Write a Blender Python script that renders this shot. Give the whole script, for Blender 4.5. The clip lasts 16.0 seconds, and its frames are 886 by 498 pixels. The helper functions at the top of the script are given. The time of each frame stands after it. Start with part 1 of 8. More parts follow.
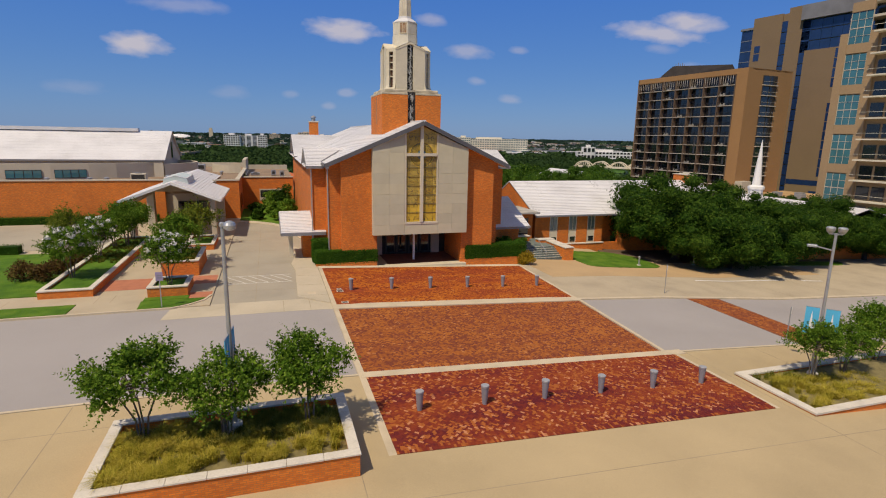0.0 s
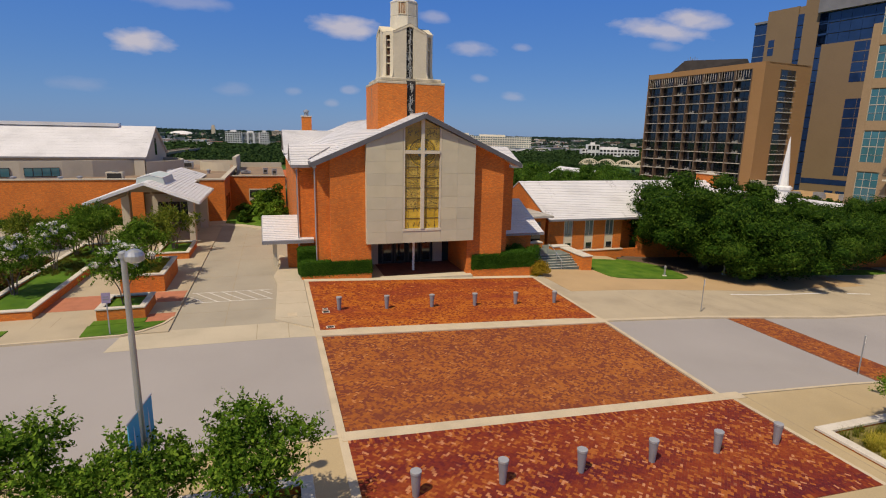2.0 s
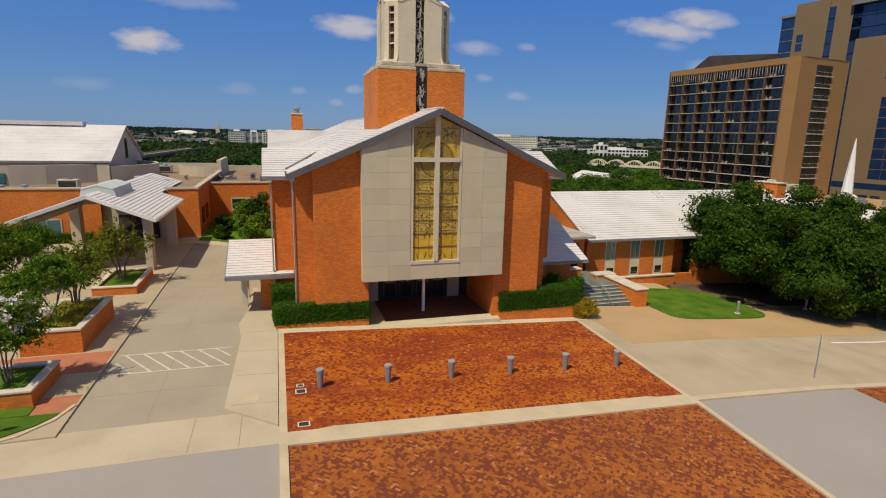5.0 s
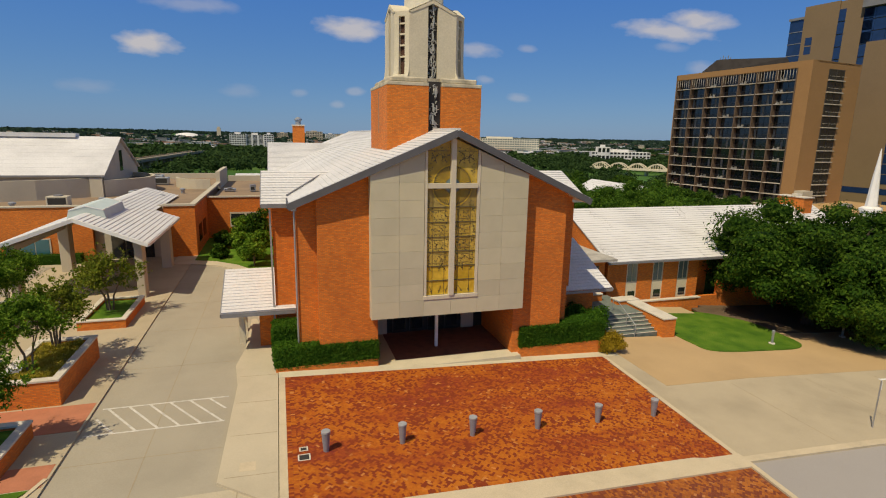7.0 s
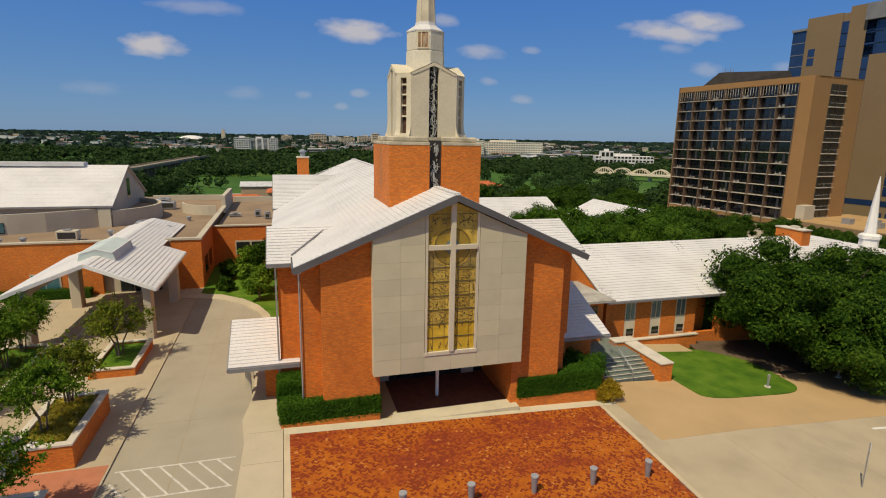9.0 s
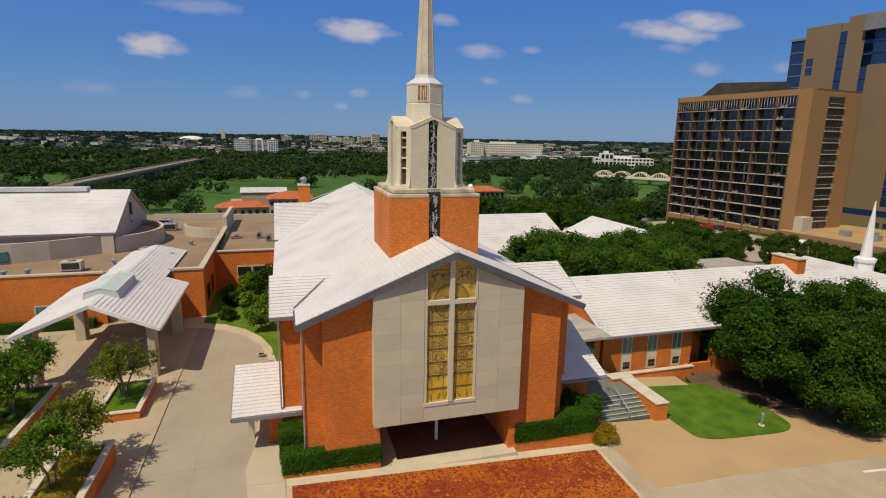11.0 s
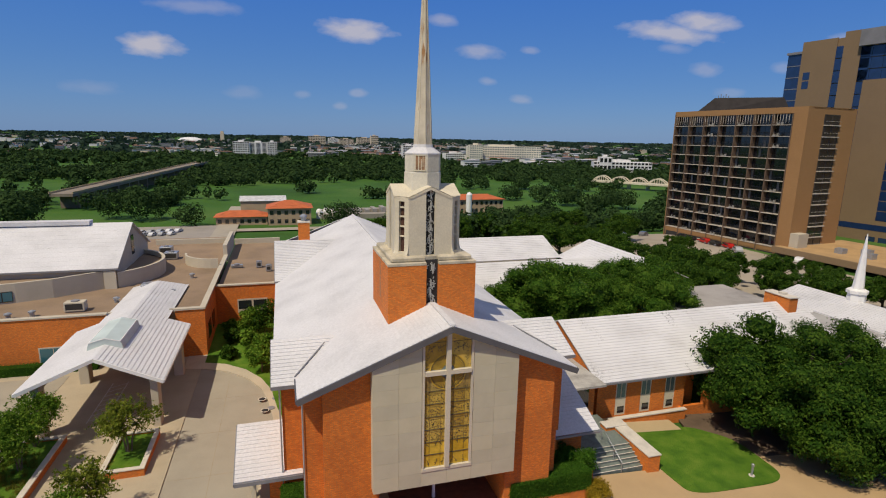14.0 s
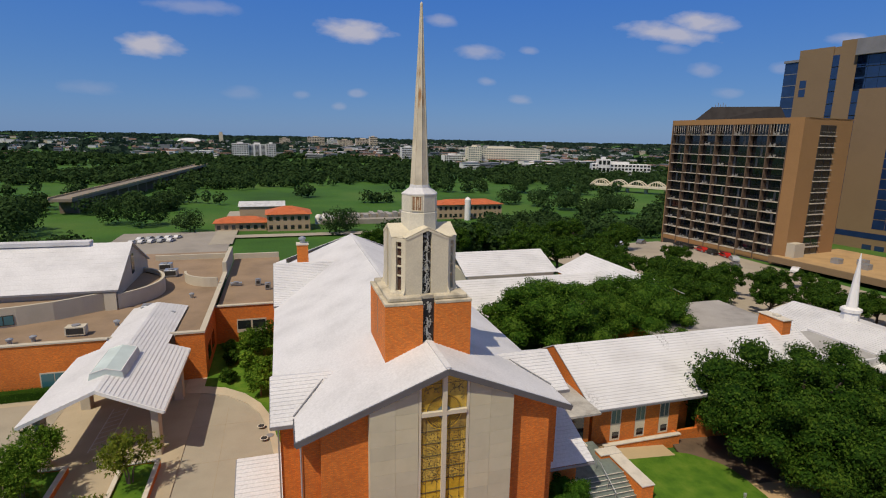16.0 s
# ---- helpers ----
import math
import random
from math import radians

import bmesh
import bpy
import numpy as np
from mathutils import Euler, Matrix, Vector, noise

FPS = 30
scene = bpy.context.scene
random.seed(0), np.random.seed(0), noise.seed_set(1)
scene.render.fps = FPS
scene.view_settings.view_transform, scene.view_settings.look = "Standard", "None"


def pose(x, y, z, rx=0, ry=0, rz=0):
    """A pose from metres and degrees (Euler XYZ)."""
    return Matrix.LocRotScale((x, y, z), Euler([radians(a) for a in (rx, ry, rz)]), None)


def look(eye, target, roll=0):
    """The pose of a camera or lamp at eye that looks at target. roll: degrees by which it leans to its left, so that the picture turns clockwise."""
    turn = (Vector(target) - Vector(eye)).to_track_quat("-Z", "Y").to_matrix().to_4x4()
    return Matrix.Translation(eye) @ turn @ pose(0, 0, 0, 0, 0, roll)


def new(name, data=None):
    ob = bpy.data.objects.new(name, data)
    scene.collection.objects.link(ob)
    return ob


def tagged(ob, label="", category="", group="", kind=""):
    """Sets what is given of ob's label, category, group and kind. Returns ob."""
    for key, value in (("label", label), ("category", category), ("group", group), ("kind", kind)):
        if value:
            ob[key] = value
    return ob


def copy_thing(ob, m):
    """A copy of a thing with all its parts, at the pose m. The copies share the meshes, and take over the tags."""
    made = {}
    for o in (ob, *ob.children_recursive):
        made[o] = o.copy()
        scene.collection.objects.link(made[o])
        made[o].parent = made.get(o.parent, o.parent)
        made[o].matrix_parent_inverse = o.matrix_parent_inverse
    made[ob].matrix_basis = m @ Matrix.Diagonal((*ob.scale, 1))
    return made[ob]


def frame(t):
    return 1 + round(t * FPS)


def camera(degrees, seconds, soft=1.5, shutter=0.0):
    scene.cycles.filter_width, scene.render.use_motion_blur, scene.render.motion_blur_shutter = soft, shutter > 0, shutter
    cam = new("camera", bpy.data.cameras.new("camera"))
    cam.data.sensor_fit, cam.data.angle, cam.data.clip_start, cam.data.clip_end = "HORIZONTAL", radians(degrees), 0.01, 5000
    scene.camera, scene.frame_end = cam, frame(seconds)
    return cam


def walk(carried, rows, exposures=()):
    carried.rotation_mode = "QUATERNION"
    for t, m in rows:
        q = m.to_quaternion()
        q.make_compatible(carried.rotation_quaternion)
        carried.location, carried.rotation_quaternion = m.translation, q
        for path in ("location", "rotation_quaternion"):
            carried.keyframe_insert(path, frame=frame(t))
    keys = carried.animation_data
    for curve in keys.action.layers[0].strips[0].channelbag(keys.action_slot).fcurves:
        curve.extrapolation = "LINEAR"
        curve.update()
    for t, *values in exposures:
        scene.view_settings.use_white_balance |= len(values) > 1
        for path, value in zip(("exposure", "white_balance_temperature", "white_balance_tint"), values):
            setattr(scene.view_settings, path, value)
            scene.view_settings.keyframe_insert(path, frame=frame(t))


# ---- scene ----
cam = camera(79.2, 16.0, soft=1.1)
PATH = [
    (0, (-13.504, -48.640, 11.682), (-10.490, -39.325, 9.648), 1.09),
    (0.5, (-13.135, -47.467, 11.687), (-10.126, -38.154, 9.633), 1.05),
    (1, (-12.695, -46.008, 11.579), (-9.697, -36.692, 9.522), 1.06),
    (1.5, (-12.208, -44.385, 11.497), (-9.226, -35.066, 9.431), 1.14),
    (2, (-11.688, -42.706, 11.490), (-8.722, -33.385, 9.409), 1.17),
    (2.5, (-11.141, -40.882, 11.455), (-8.201, -31.555, 9.368), 1.20),
    (3, (-10.615, -38.871, 11.441), (-7.693, -29.539, 9.350), 1.25),
    (3.5, (-10.138, -36.795, 11.480), (-7.228, -27.460, 9.384), 1.28),
    (4, (-9.688, -35.005, 11.578), (-6.816, -25.659, 9.479), 1.30),
    (5.0, (-9.35, -31.85, 11.62), (-6.46, -22.51, 9.53), 1.25),
    (5.75, (-9.29, -29.55, 11.66), (-6.40, -20.21, 9.59), 1.15),
    (6.5, (-9.270, -28.522, 11.954), (-6.377, -19.174, 9.897), 1.08),
    (7, (-9.252, -28.499, 12.772), (-6.379, -19.145, 10.712), 1.12),
    (7.5, (-9.286, -28.560, 13.622), (-6.429, -19.198, 11.573), 1.08),
    (8, (-9.290, -28.616, 14.529), (-6.447, -19.252, 12.473), 1.10),
    (8.5, (-9.234, -28.666, 15.360), (-6.410, -19.294, 13.316), 1.11),
    (9, (-9.181, -28.693, 16.171), (-6.371, -19.313, 14.138), 1.09),
    (11.5, (-9.197, -28.701, 20.161), (-6.384, -19.324, 18.121), 1.10),
    (12, (-9.183, -28.709, 20.879), (-6.366, -19.332, 18.843), 1.09),
    (12.5, (-9.147, -28.710, 21.635), (-6.332, -19.334, 19.595), 1.05),
    (13, (-9.124, -28.709, 22.385), (-6.302, -19.335, 20.343), 1.12),
    (13.5, (-9.145, -28.723, 23.070), (-6.315, -19.351, 21.036), 1.08),
    (14, (-9.168, -28.744, 23.804), (-6.338, -19.371, 21.769), 1.15),
    (14.5, (-9.137, -28.759, 24.490), (-6.298, -19.388, 22.458), 1.15),
    (15, (-9.036, -28.774, 25.125), (-6.204, -19.401, 23.095), 1.14),
    (15.5, (-9.066, -28.756, 25.728), (-6.223, -19.385, 23.705), 1.14),
    (16, (-9.058, -28.851, 26.471), (-6.211, -19.482, 24.441), 1.14),
]
walk(cam, [(t, look(eye, target, roll)) for t, eye, target, roll in PATH], exposures=((0.0, -0.08, 6500, 14), (4.0, -0.08, 6550, 12), (7.0, -0.08, 6950, 6.5), (9.0, -0.08, 6900, 7), (11.5, -0.12, 6500, 11), (16.0, -0.19, 6250, 12)))
CLOUDS_AT = [
    (-0.192, 0.136, 0.051, 0.021, 0.85),
    (0.134, 0.180, 0.070, 0.022, 0.80),
    (0.790, 0.222, 0.140, 0.022, 0.75),
    (0.868, 0.250, 0.090, 0.028, 0.78),
    (0.796, 0.193, 0.050, 0.012, 0.25),
    (1.097, 0.170, 0.040, 0.016, 0.25),
    (0.364, 0.160, 0.052, 0.016, 0.45),
    (0.293, 0.210, 0.033, 0.013, 0.40),
    (-0.121, 0.199, 0.077, 0.014, 0.30),
    (0.891, 0.154, 0.053, 0.016, 0.30),
    (0.470, 0.169, 0.024, 0.009, 0.30),
    (0.136, 0.076, 0.020, 0.009, 0.30),
    (0.104, 0.052, 0.014, 0.008, 0.25),
    (0.457, 0.076, 0.029, 0.011, 0.30),
    (0.385, 0.107, 0.023, 0.009, 0.28),
    (1.300, 0.243, 0.090, 0.017, 0.40),
    (-0.281, 0.067, 0.048, 0.012, 0.15),
    (-0.055, 0.068, 0.036, 0.013, 0.15),
    (0.042, 0.069, 0.017, 0.009, 0.20),
    (0.959, 0.110, 0.047, 0.012, 0.20),
]
GX = (-60, -18, -12, -9, 11, 18, 25, 32, 60, 120)
GZ = (0.0, -0.05, -0.1, -0.2, -1.1, -1.5, -2.1, -2.7, -4.0, -6.0)


def gz(x):
    """Height of the paved ground, which falls gently to the east."""
    return float(np.interp(x, GX, GZ))


# ---- light ----
TO_SUN = Vector((-0.52, -0.39, 1.0)).normalized()
sun = new("sun", bpy.data.lights.new("sun", "SUN"))
sun.data.energy, sun.data.angle, sun.data.color = 4.2, radians(0.53), (1.0, 0.87, 0.66)
sun.matrix_world = look((0, 0, 100), Vector((0, 0, 100)) - TO_SUN)
world = bpy.data.worlds.new("sky")
scene.world = world
world.use_nodes = True
wn, wl = world.node_tree.nodes, world.node_tree.links
bg = wn["Background"]
sky = wn.new("ShaderNodeTexSky")
sky.sky_type, sky.sun_disc = "NISHITA", False
sky.sun_elevation = math.asin(TO_SUN.z)
sky.sun_rotation = math.atan2(TO_SUN.x, TO_SUN.y)
sky.air_density, sky.dust_density, sky.ozone_density, sky.altitude = 1.0, 0.3, 3.0, 200
bg.inputs["Strength"].default_value = 0.060
SKY_TINT = (0.92, 0.97, 1.05)
SKY_LOW, SKY_HIGH = (2.0, 4.9, 10.2), (0.5, 2.9, 12.4)


def wmath(op, a, b=None, c=None):
    n = wn.new("ShaderNodeMath")
    n.operation = op
    for i, v in enumerate((a, b, c)):
        if v is None:
            continue
        if isinstance(v, (int, float)):
            n.inputs[i].default_value = v
        else:
            wl.new(v, n.inputs[i])
    return n.outputs[0]


wcoord = wn.new("ShaderNodeTexCoord")
wsep = wn.new("ShaderNodeSeparateXYZ")
wl.new(wcoord.outputs["Generated"], wsep.inputs[0])
ahead = wmath("MAXIMUM", wsep.outputs[1], 0.05)
cu, cv = wmath("DIVIDE", wsep.outputs[0], ahead), wmath("DIVIDE", wsep.outputs[2], ahead)
wnoise = wn.new("ShaderNodeTexNoise")
wnoise.inputs["Scale"].default_value, wnoise.inputs["Detail"].default_value = 30.0, 6.0
wstretch = wn.new("ShaderNodeMapping")
wstretch.inputs["Scale"].default_value = (1.0, 1.0, 2.2)
wl.new(wcoord.outputs["Generated"], wstretch.inputs[0])
wl.new(wstretch.outputs[0], wnoise.inputs[0])
# fair-weather clouds: (sideways, height, half width, half height, density)
cover = None
for u0, v0, a, b, dens in CLOUDS_AT:
    du, dv = wmath("DIVIDE", wmath("SUBTRACT", cu, u0), a), wmath("DIVIDE", wmath("SUBTRACT", cv, v0), b)
    d = wmath("SQRT", wmath("ADD", wmath("MULTIPLY", du, du), wmath("MULTIPLY", dv, dv)))
    soft = wmath("MULTIPLY", wmath("SUBTRACT", 1.0, d), 1.5)
    soft = wmath("ADD", soft, wmath("MULTIPLY", wmath("SUBTRACT", wnoise.outputs[0], 0.5), 1.7))
    one = wmath("MULTIPLY", wmath("MINIMUM", wmath("MAXIMUM", soft, 0.0), 1.0), dens)
    cover = one if cover is None else wmath("MAXIMUM", cover, one)
tint = wn.new("ShaderNodeMix")
tint.data_type, tint.blend_type = "RGBA", "MULTIPLY"
tint.inputs["Factor"].default_value = 1.0
vivid = wn.new("ShaderNodeHueSaturation")
vivid.inputs["Saturation"].default_value = 1.25
wl.new(sky.outputs[0], vivid.inputs["Color"])
wl.new(vivid.outputs[0], tint.inputs[6])
tint.inputs[7].default_value = (*SKY_TINT, 1)
# a clear summer blue, paler towards the skyline, blended with the sky model
lift = wmath("MINIMUM", wmath("MAXIMUM", wmath("MULTIPLY", wsep.outputs[2], 2.6), 0.0), 1.0)
blue = wn.new("ShaderNodeMix")
blue.data_type = "RGBA"
wl.new(lift, blue.inputs["Factor"])
blue.inputs[6].default_value, blue.inputs[7].default_value = (*SKY_LOW, 1), (*SKY_HIGH, 1)
both = wn.new("ShaderNodeMix")
both.data_type = "RGBA"
both.inputs["Factor"].default_value = 0.65
wl.new(tint.outputs[2], both.inputs[6])
wl.new(blue.outputs[2], both.inputs[7])
# unseen neutral sky overhead, added to take blue out of the shade
overhead_fill = wn.new("ShaderNodeMix")
overhead_fill.data_type = "RGBA"
wl.new(wmath("MULTIPLY", wmath("MINIMUM", wmath("MAXIMUM", wmath("MULTIPLY", wmath("SUBTRACT", wsep.outputs[2], 0.36), 3.0), 0.0), 1.0), 0.9), overhead_fill.inputs["Factor"])
wl.new(both.outputs[2], overhead_fill.inputs[6])
overhead_fill.inputs[7].default_value = (4.7, 4.7, 4.8, 1)
cmix = wn.new("ShaderNodeMix")
cmix.data_type = "RGBA"
wl.new(cover, cmix.inputs["Factor"])
wl.new(overhead_fill.outputs[2], cmix.inputs[6])
cmix.inputs[7].default_value = (10.0, 9.4, 9.8, 1)
wl.new(cmix.outputs[2], bg.inputs["Color"])


# ---- materials ----
def node(nt, kind, **values):
    n = nt.nodes.new(kind)
    for k, v in values.items():
        n.inputs[k].default_value = v
    return n


def ramp_between(nt, fac, colours, places=None):
    n = nt.nodes.new("ShaderNodeValToRGB")
    el = n.color_ramp.elements
    while len(el) < len(colours):
        el.new(0.5)
    for i, c in enumerate(colours):
        el[i].position = places[i] if places else i / (len(colours) - 1)
        el[i].color = (*c, 1)
    nt.links.new(fac, n.inputs[0])
    return n.outputs[0]


def mixed(nt, blend, fac, a, b):
    n = nt.nodes.new("ShaderNodeMix")
    n.data_type, n.blend_type = "RGBA", blend
    for sock, v in ((n.inputs["Factor"], fac), (n.inputs[6], a), (n.inputs[7], b)):
        if isinstance(v, (int, float)):
            sock.default_value = v
        elif isinstance(v, tuple):
            sock.default_value = (*v, 1)
        else:
            nt.links.new(v, sock)
    return n.outputs[2]


def noise_of(nt, vec, scale, detail=4.0, rough=0.55):
    n = node(nt, "ShaderNodeTexNoise", Scale=scale, Detail=detail, Roughness=rough)
    if vec is not None:
        nt.links.new(vec, n.inputs["Vector"])
    return n.outputs[0]


def begin(name, rough=0.8, metal=0.0, spec=0.5):
    m = bpy.data.materials.new(name)
    m.use_nodes = True
    nt = m.node_tree
    b = nt.nodes["Principled BSDF"]
    b.inputs["Roughness"].default_value, b.inputs["Metallic"].default_value = rough, metal
    b.inputs["Specular IOR Level"].default_value = spec
    place = nt.nodes.new("ShaderNodeNewGeometry")
    return m, nt, b, place.outputs["Position"], place.outputs["Random Per Island"]


def bump(nt, b, height, strength=0.3, dist=0.02):
    n = node(nt, "ShaderNodeBump", Strength=strength, Distance=dist)
    nt.links.new(height, n.inputs["Height"])
    nt.links.new(n.outputs[0], b.inputs["Normal"])


def plain(name, colour, rough=0.7, metal=0.0, grain=30.0, stain=0.6, amount=0.25, relief=0.15, spec=0.5):
    """A painted, cast or stone surface with fine grain and larger stains."""
    m, nt, b, pos, isl = begin(name, rough, metal, spec)
    dark, light = tuple(c * (1 - amount) for c in colour), tuple(min(1, c * (1 + amount * 0.6)) for c in colour)
    big = ramp_between(nt, noise_of(nt, pos, stain, 5), (dark, colour, light), (0.25, 0.5, 0.75))
    fine = noise_of(nt, pos, grain, 3)
    col = mixed(nt, "MULTIPLY", 0.35, big, ramp_between(nt, fine, ((0.7, 0.7, 0.7), (1.15, 1.15, 1.15)), (0.3, 0.7)))
    nt.links.new(col, b.inputs["Base Color"])
    if relief:
        bump(nt, b, fine, relief, 0.01)
    return m


def wall_coords(nt, pos):
    sep = nt.nodes.new("ShaderNodeSeparateXYZ")
    nt.links.new(pos, sep.inputs[0])
    add = nt.nodes.new("ShaderNodeMath")
    nt.links.new(sep.outputs[0], add.inputs[0])
    nt.links.new(sep.outputs[1], add.inputs[1])
    com = nt.nodes.new("ShaderNodeCombineXYZ")
    nt.links.new(add.outputs[0], com.inputs[0])
    nt.links.new(sep.outputs[2], com.inputs[1])
    return com.outputs[0]


def brickwork(name, a, bcol, mortar):
    m, nt, b, pos, isl = begin(name, 0.85)
    t = node(nt, "ShaderNodeTexBrick", Scale=1.0)
    t.inputs["Brick Width"].default_value, t.inputs["Row Height"].default_value = 0.21, 0.075
    t.inputs["Mortar Size"].default_value, t.inputs["Mortar Smooth"].default_value = 0.010, 0.2
    t.inputs["Color1"].default_value, t.inputs["Color2"].default_value = (*a, 1), (*bcol, 1)
    t.inputs["Mortar"].default_value = (*mortar, 1)
    vec = wall_coords(nt, pos)
    nt.links.new(vec, t.inputs["Vector"])
    stretch = node(nt, "ShaderNodeMapping", Scale=(4.0, 9.0, 1.0))
    nt.links.new(vec, stretch.inputs[0])
    blot = ramp_between(nt, noise_of(nt, stretch.outputs[0], 1.0, 5), ((0.66, 0.62, 0.6), (1, 1, 1), (1.18, 1.2, 1.15)), (0.25, 0.5, 0.78))
    big = ramp_between(nt, noise_of(nt, pos, 0.35, 4), ((0.82, 0.8, 0.8), (1.1, 1.1, 1.1)), (0.3, 0.7))
    nt.links.new(mixed(nt, "MULTIPLY", 0.8, mixed(nt, "MULTIPLY", 0.38, t.outputs[0], blot), big), b.inputs["Base Color"])
    bump(nt, b, t.outputs["Fac"], -0.4, 0.01)
    return m


def shifted(nt, value, share):
    """Brings a value that runs from about 0.2 to 1.9 to the scale on which 0.55 splits off the given share."""
    n = node(nt, "ShaderNodeMath")
    n.operation = "ADD"
    nt.links.new(value, n.inputs[0])
    n.inputs[1].default_value = 0.55 - (1.55 - share)
    return n.outputs[0]


def paver(name, colours, places, odd, share, odd2, share2, patchy=1.6, own_share=0.70, scale=0.55):
    """Clay pavers: a ground colour that drifts in patches, and a share of single bricks of another firing."""
    m, nt, b, pos, isl = begin(name, 0.85, spec=0.2)
    along = node(nt, "ShaderNodeMapping", Scale=(0.38, 1.25, 1.0))
    nt.links.new(pos, along.inputs[0])
    patch = noise_of(nt, along.outputs[0], scale, 4, 0.6)
    mixn = node(nt, "ShaderNodeMath")
    mixn.operation = "MULTIPLY_ADD"
    nt.links.new(patch, mixn.inputs[0])
    mixn.inputs[1].default_value = patchy
    low = node(nt, "ShaderNodeMath")
    low.operation = "MULTIPLY_ADD"
    own = nt.nodes.new("ShaderNodeObjectInfo")
    mixr = node(nt, "ShaderNodeMath")
    nt.links.new(isl, mixr.inputs[0])
    nt.links.new(own.outputs["Random"], mixr.inputs[1])
    wrap = node(nt, "ShaderNodeMath")
    wrap.operation = "FRACT"
    nt.links.new(mixr.outputs[0], wrap.inputs[0])
    nt.links.new(wrap.outputs[0], low.inputs[0])
    low.inputs[1].default_value, low.inputs[2].default_value = own_share, 0.5 - 0.5 * patchy - 0.5 * own_share
    nt.links.new(low.outputs[0], mixn.inputs[2])
    col = ramp_between(nt, mixn.outputs[0], colours, places)
    again = node(nt, "ShaderNodeMath")
    again.operation = "MULTIPLY"
    nt.links.new(wrap.outputs[0], again.inputs[0])
    again.inputs[1].default_value = 37.7
    other = node(nt, "ShaderNodeMath")
    other.operation = "FRACT"
    nt.links.new(again.outputs[0], other.inputs[0])
    drift = node(nt, "ShaderNodeMath")
    drift.operation = "MULTIPLY_ADD"
    nt.links.new(noise_of(nt, pos, 0.9, 3), drift.inputs[0])
    drift.inputs[1].default_value = 1.1
    nt.links.new(other.outputs[0], drift.inputs[2])
    pick = ramp_between(nt, drift.outputs[0], ((0, 0, 0), (1, 1, 1)), (0.5, 0.6))
    nt.links.new(shifted(nt, drift.outputs[0], share), pick.node.inputs[0])
    col = mixed(nt, "MIX", pick, col, odd)
    third = node(nt, "ShaderNodeMath")
    third.operation = "MULTIPLY"
    nt.links.new(other.outputs[0], third.inputs[0])
    third.inputs[1].default_value = 53.3
    last = node(nt, "ShaderNodeMath")
    last.operation = "FRACT"
    nt.links.new(third.outputs[0], last.inputs[0])
    col = mixed(nt, "MIX", ramp_between(nt, last.outputs[0], ((0, 0, 0), (1, 1, 1)), (1 - share2 - 0.01, 1 - share2 + 0.01)), col, odd2)
    worn = ramp_between(nt, noise_of(nt, pos, 9.0, 4), ((0.75, 0.75, 0.75), (1.12, 1.1, 1.08)), (0.3, 0.7))
    nt.links.new(mixed(nt, "MULTIPLY", 0.7, col, worn), b.inputs["Base Color"])
    bump(nt, b, noise_of(nt, pos, 60.0, 3), 0.25, 0.006)
    return m


def leafy(name, dark, mid, light, rough=0.6):
    m, nt, b, pos, isl = begin(name, rough, spec=0.06)
    n = noise_of(nt, pos, 0.9, 3)
    add = node(nt, "ShaderNodeMath")
    add.operation = "ADD"
    nt.links.new(isl, add.inputs[0])
    nt.links.new(n, add.inputs[1])
    half = node(nt, "ShaderNodeMath")
    half.operation = "MULTIPLY"
    nt.links.new(add.outputs[0], half.inputs[0])
    half.inputs[1].default_value = 0.5
    tone = ramp_between(nt, half.outputs[0], (dark, mid, light), (0.2, 0.5, 0.8))
    nt.links.new(tone, b.inputs["Base Color"])
    # thin leaves let some light through
    thin = nt.nodes.new("ShaderNodeBsdfTranslucent")
    nt.links.new(tone, thin.inputs["Color"])
    blend = node(nt, "ShaderNodeMixShader", Fac=0.28)
    nt.links.new(b.outputs[0], blend.inputs[1])
    nt.links.new(thin.outputs[0], blend.inputs[2])
    nt.links.new(blend.outputs[0], nt.nodes["Material Output"].inputs["Surface"])
    return m


def grassy(name, dark, mid, light, scale=1.2):
    m, nt, b, pos, isl = begin(name, 0.9, spec=0.2)
    big = ramp_between(nt, noise_of(nt, pos, scale * 0.12, 5, 0.6), (dark, mid, light), (0.28, 0.5, 0.74))
    fine = noise_of(nt, pos, 14.0 * scale, 4, 0.7)
    nt.links.new(mixed(nt, "MULTIPLY", 0.6, big, ramp_between(nt, fine, ((0.6, 0.6, 0.6), (1.3, 1.3, 1.2)), (0.3, 0.7))), b.inputs["Base Color"])
    bump(nt, b, fine, 0.7, 0.05)
    return m


def glassy(name, colour, rough=0.08, metal=0.0):
    m, nt, b, pos, isl = begin(name, rough, metal, 0.8)
    nt.links.new(mixed(nt, "MIX", noise_of(nt, pos, 0.4, 2), tuple(c * 0.6 for c in colour), tuple(c * 1.3 for c in colour)), b.inputs["Base Color"])
    return m


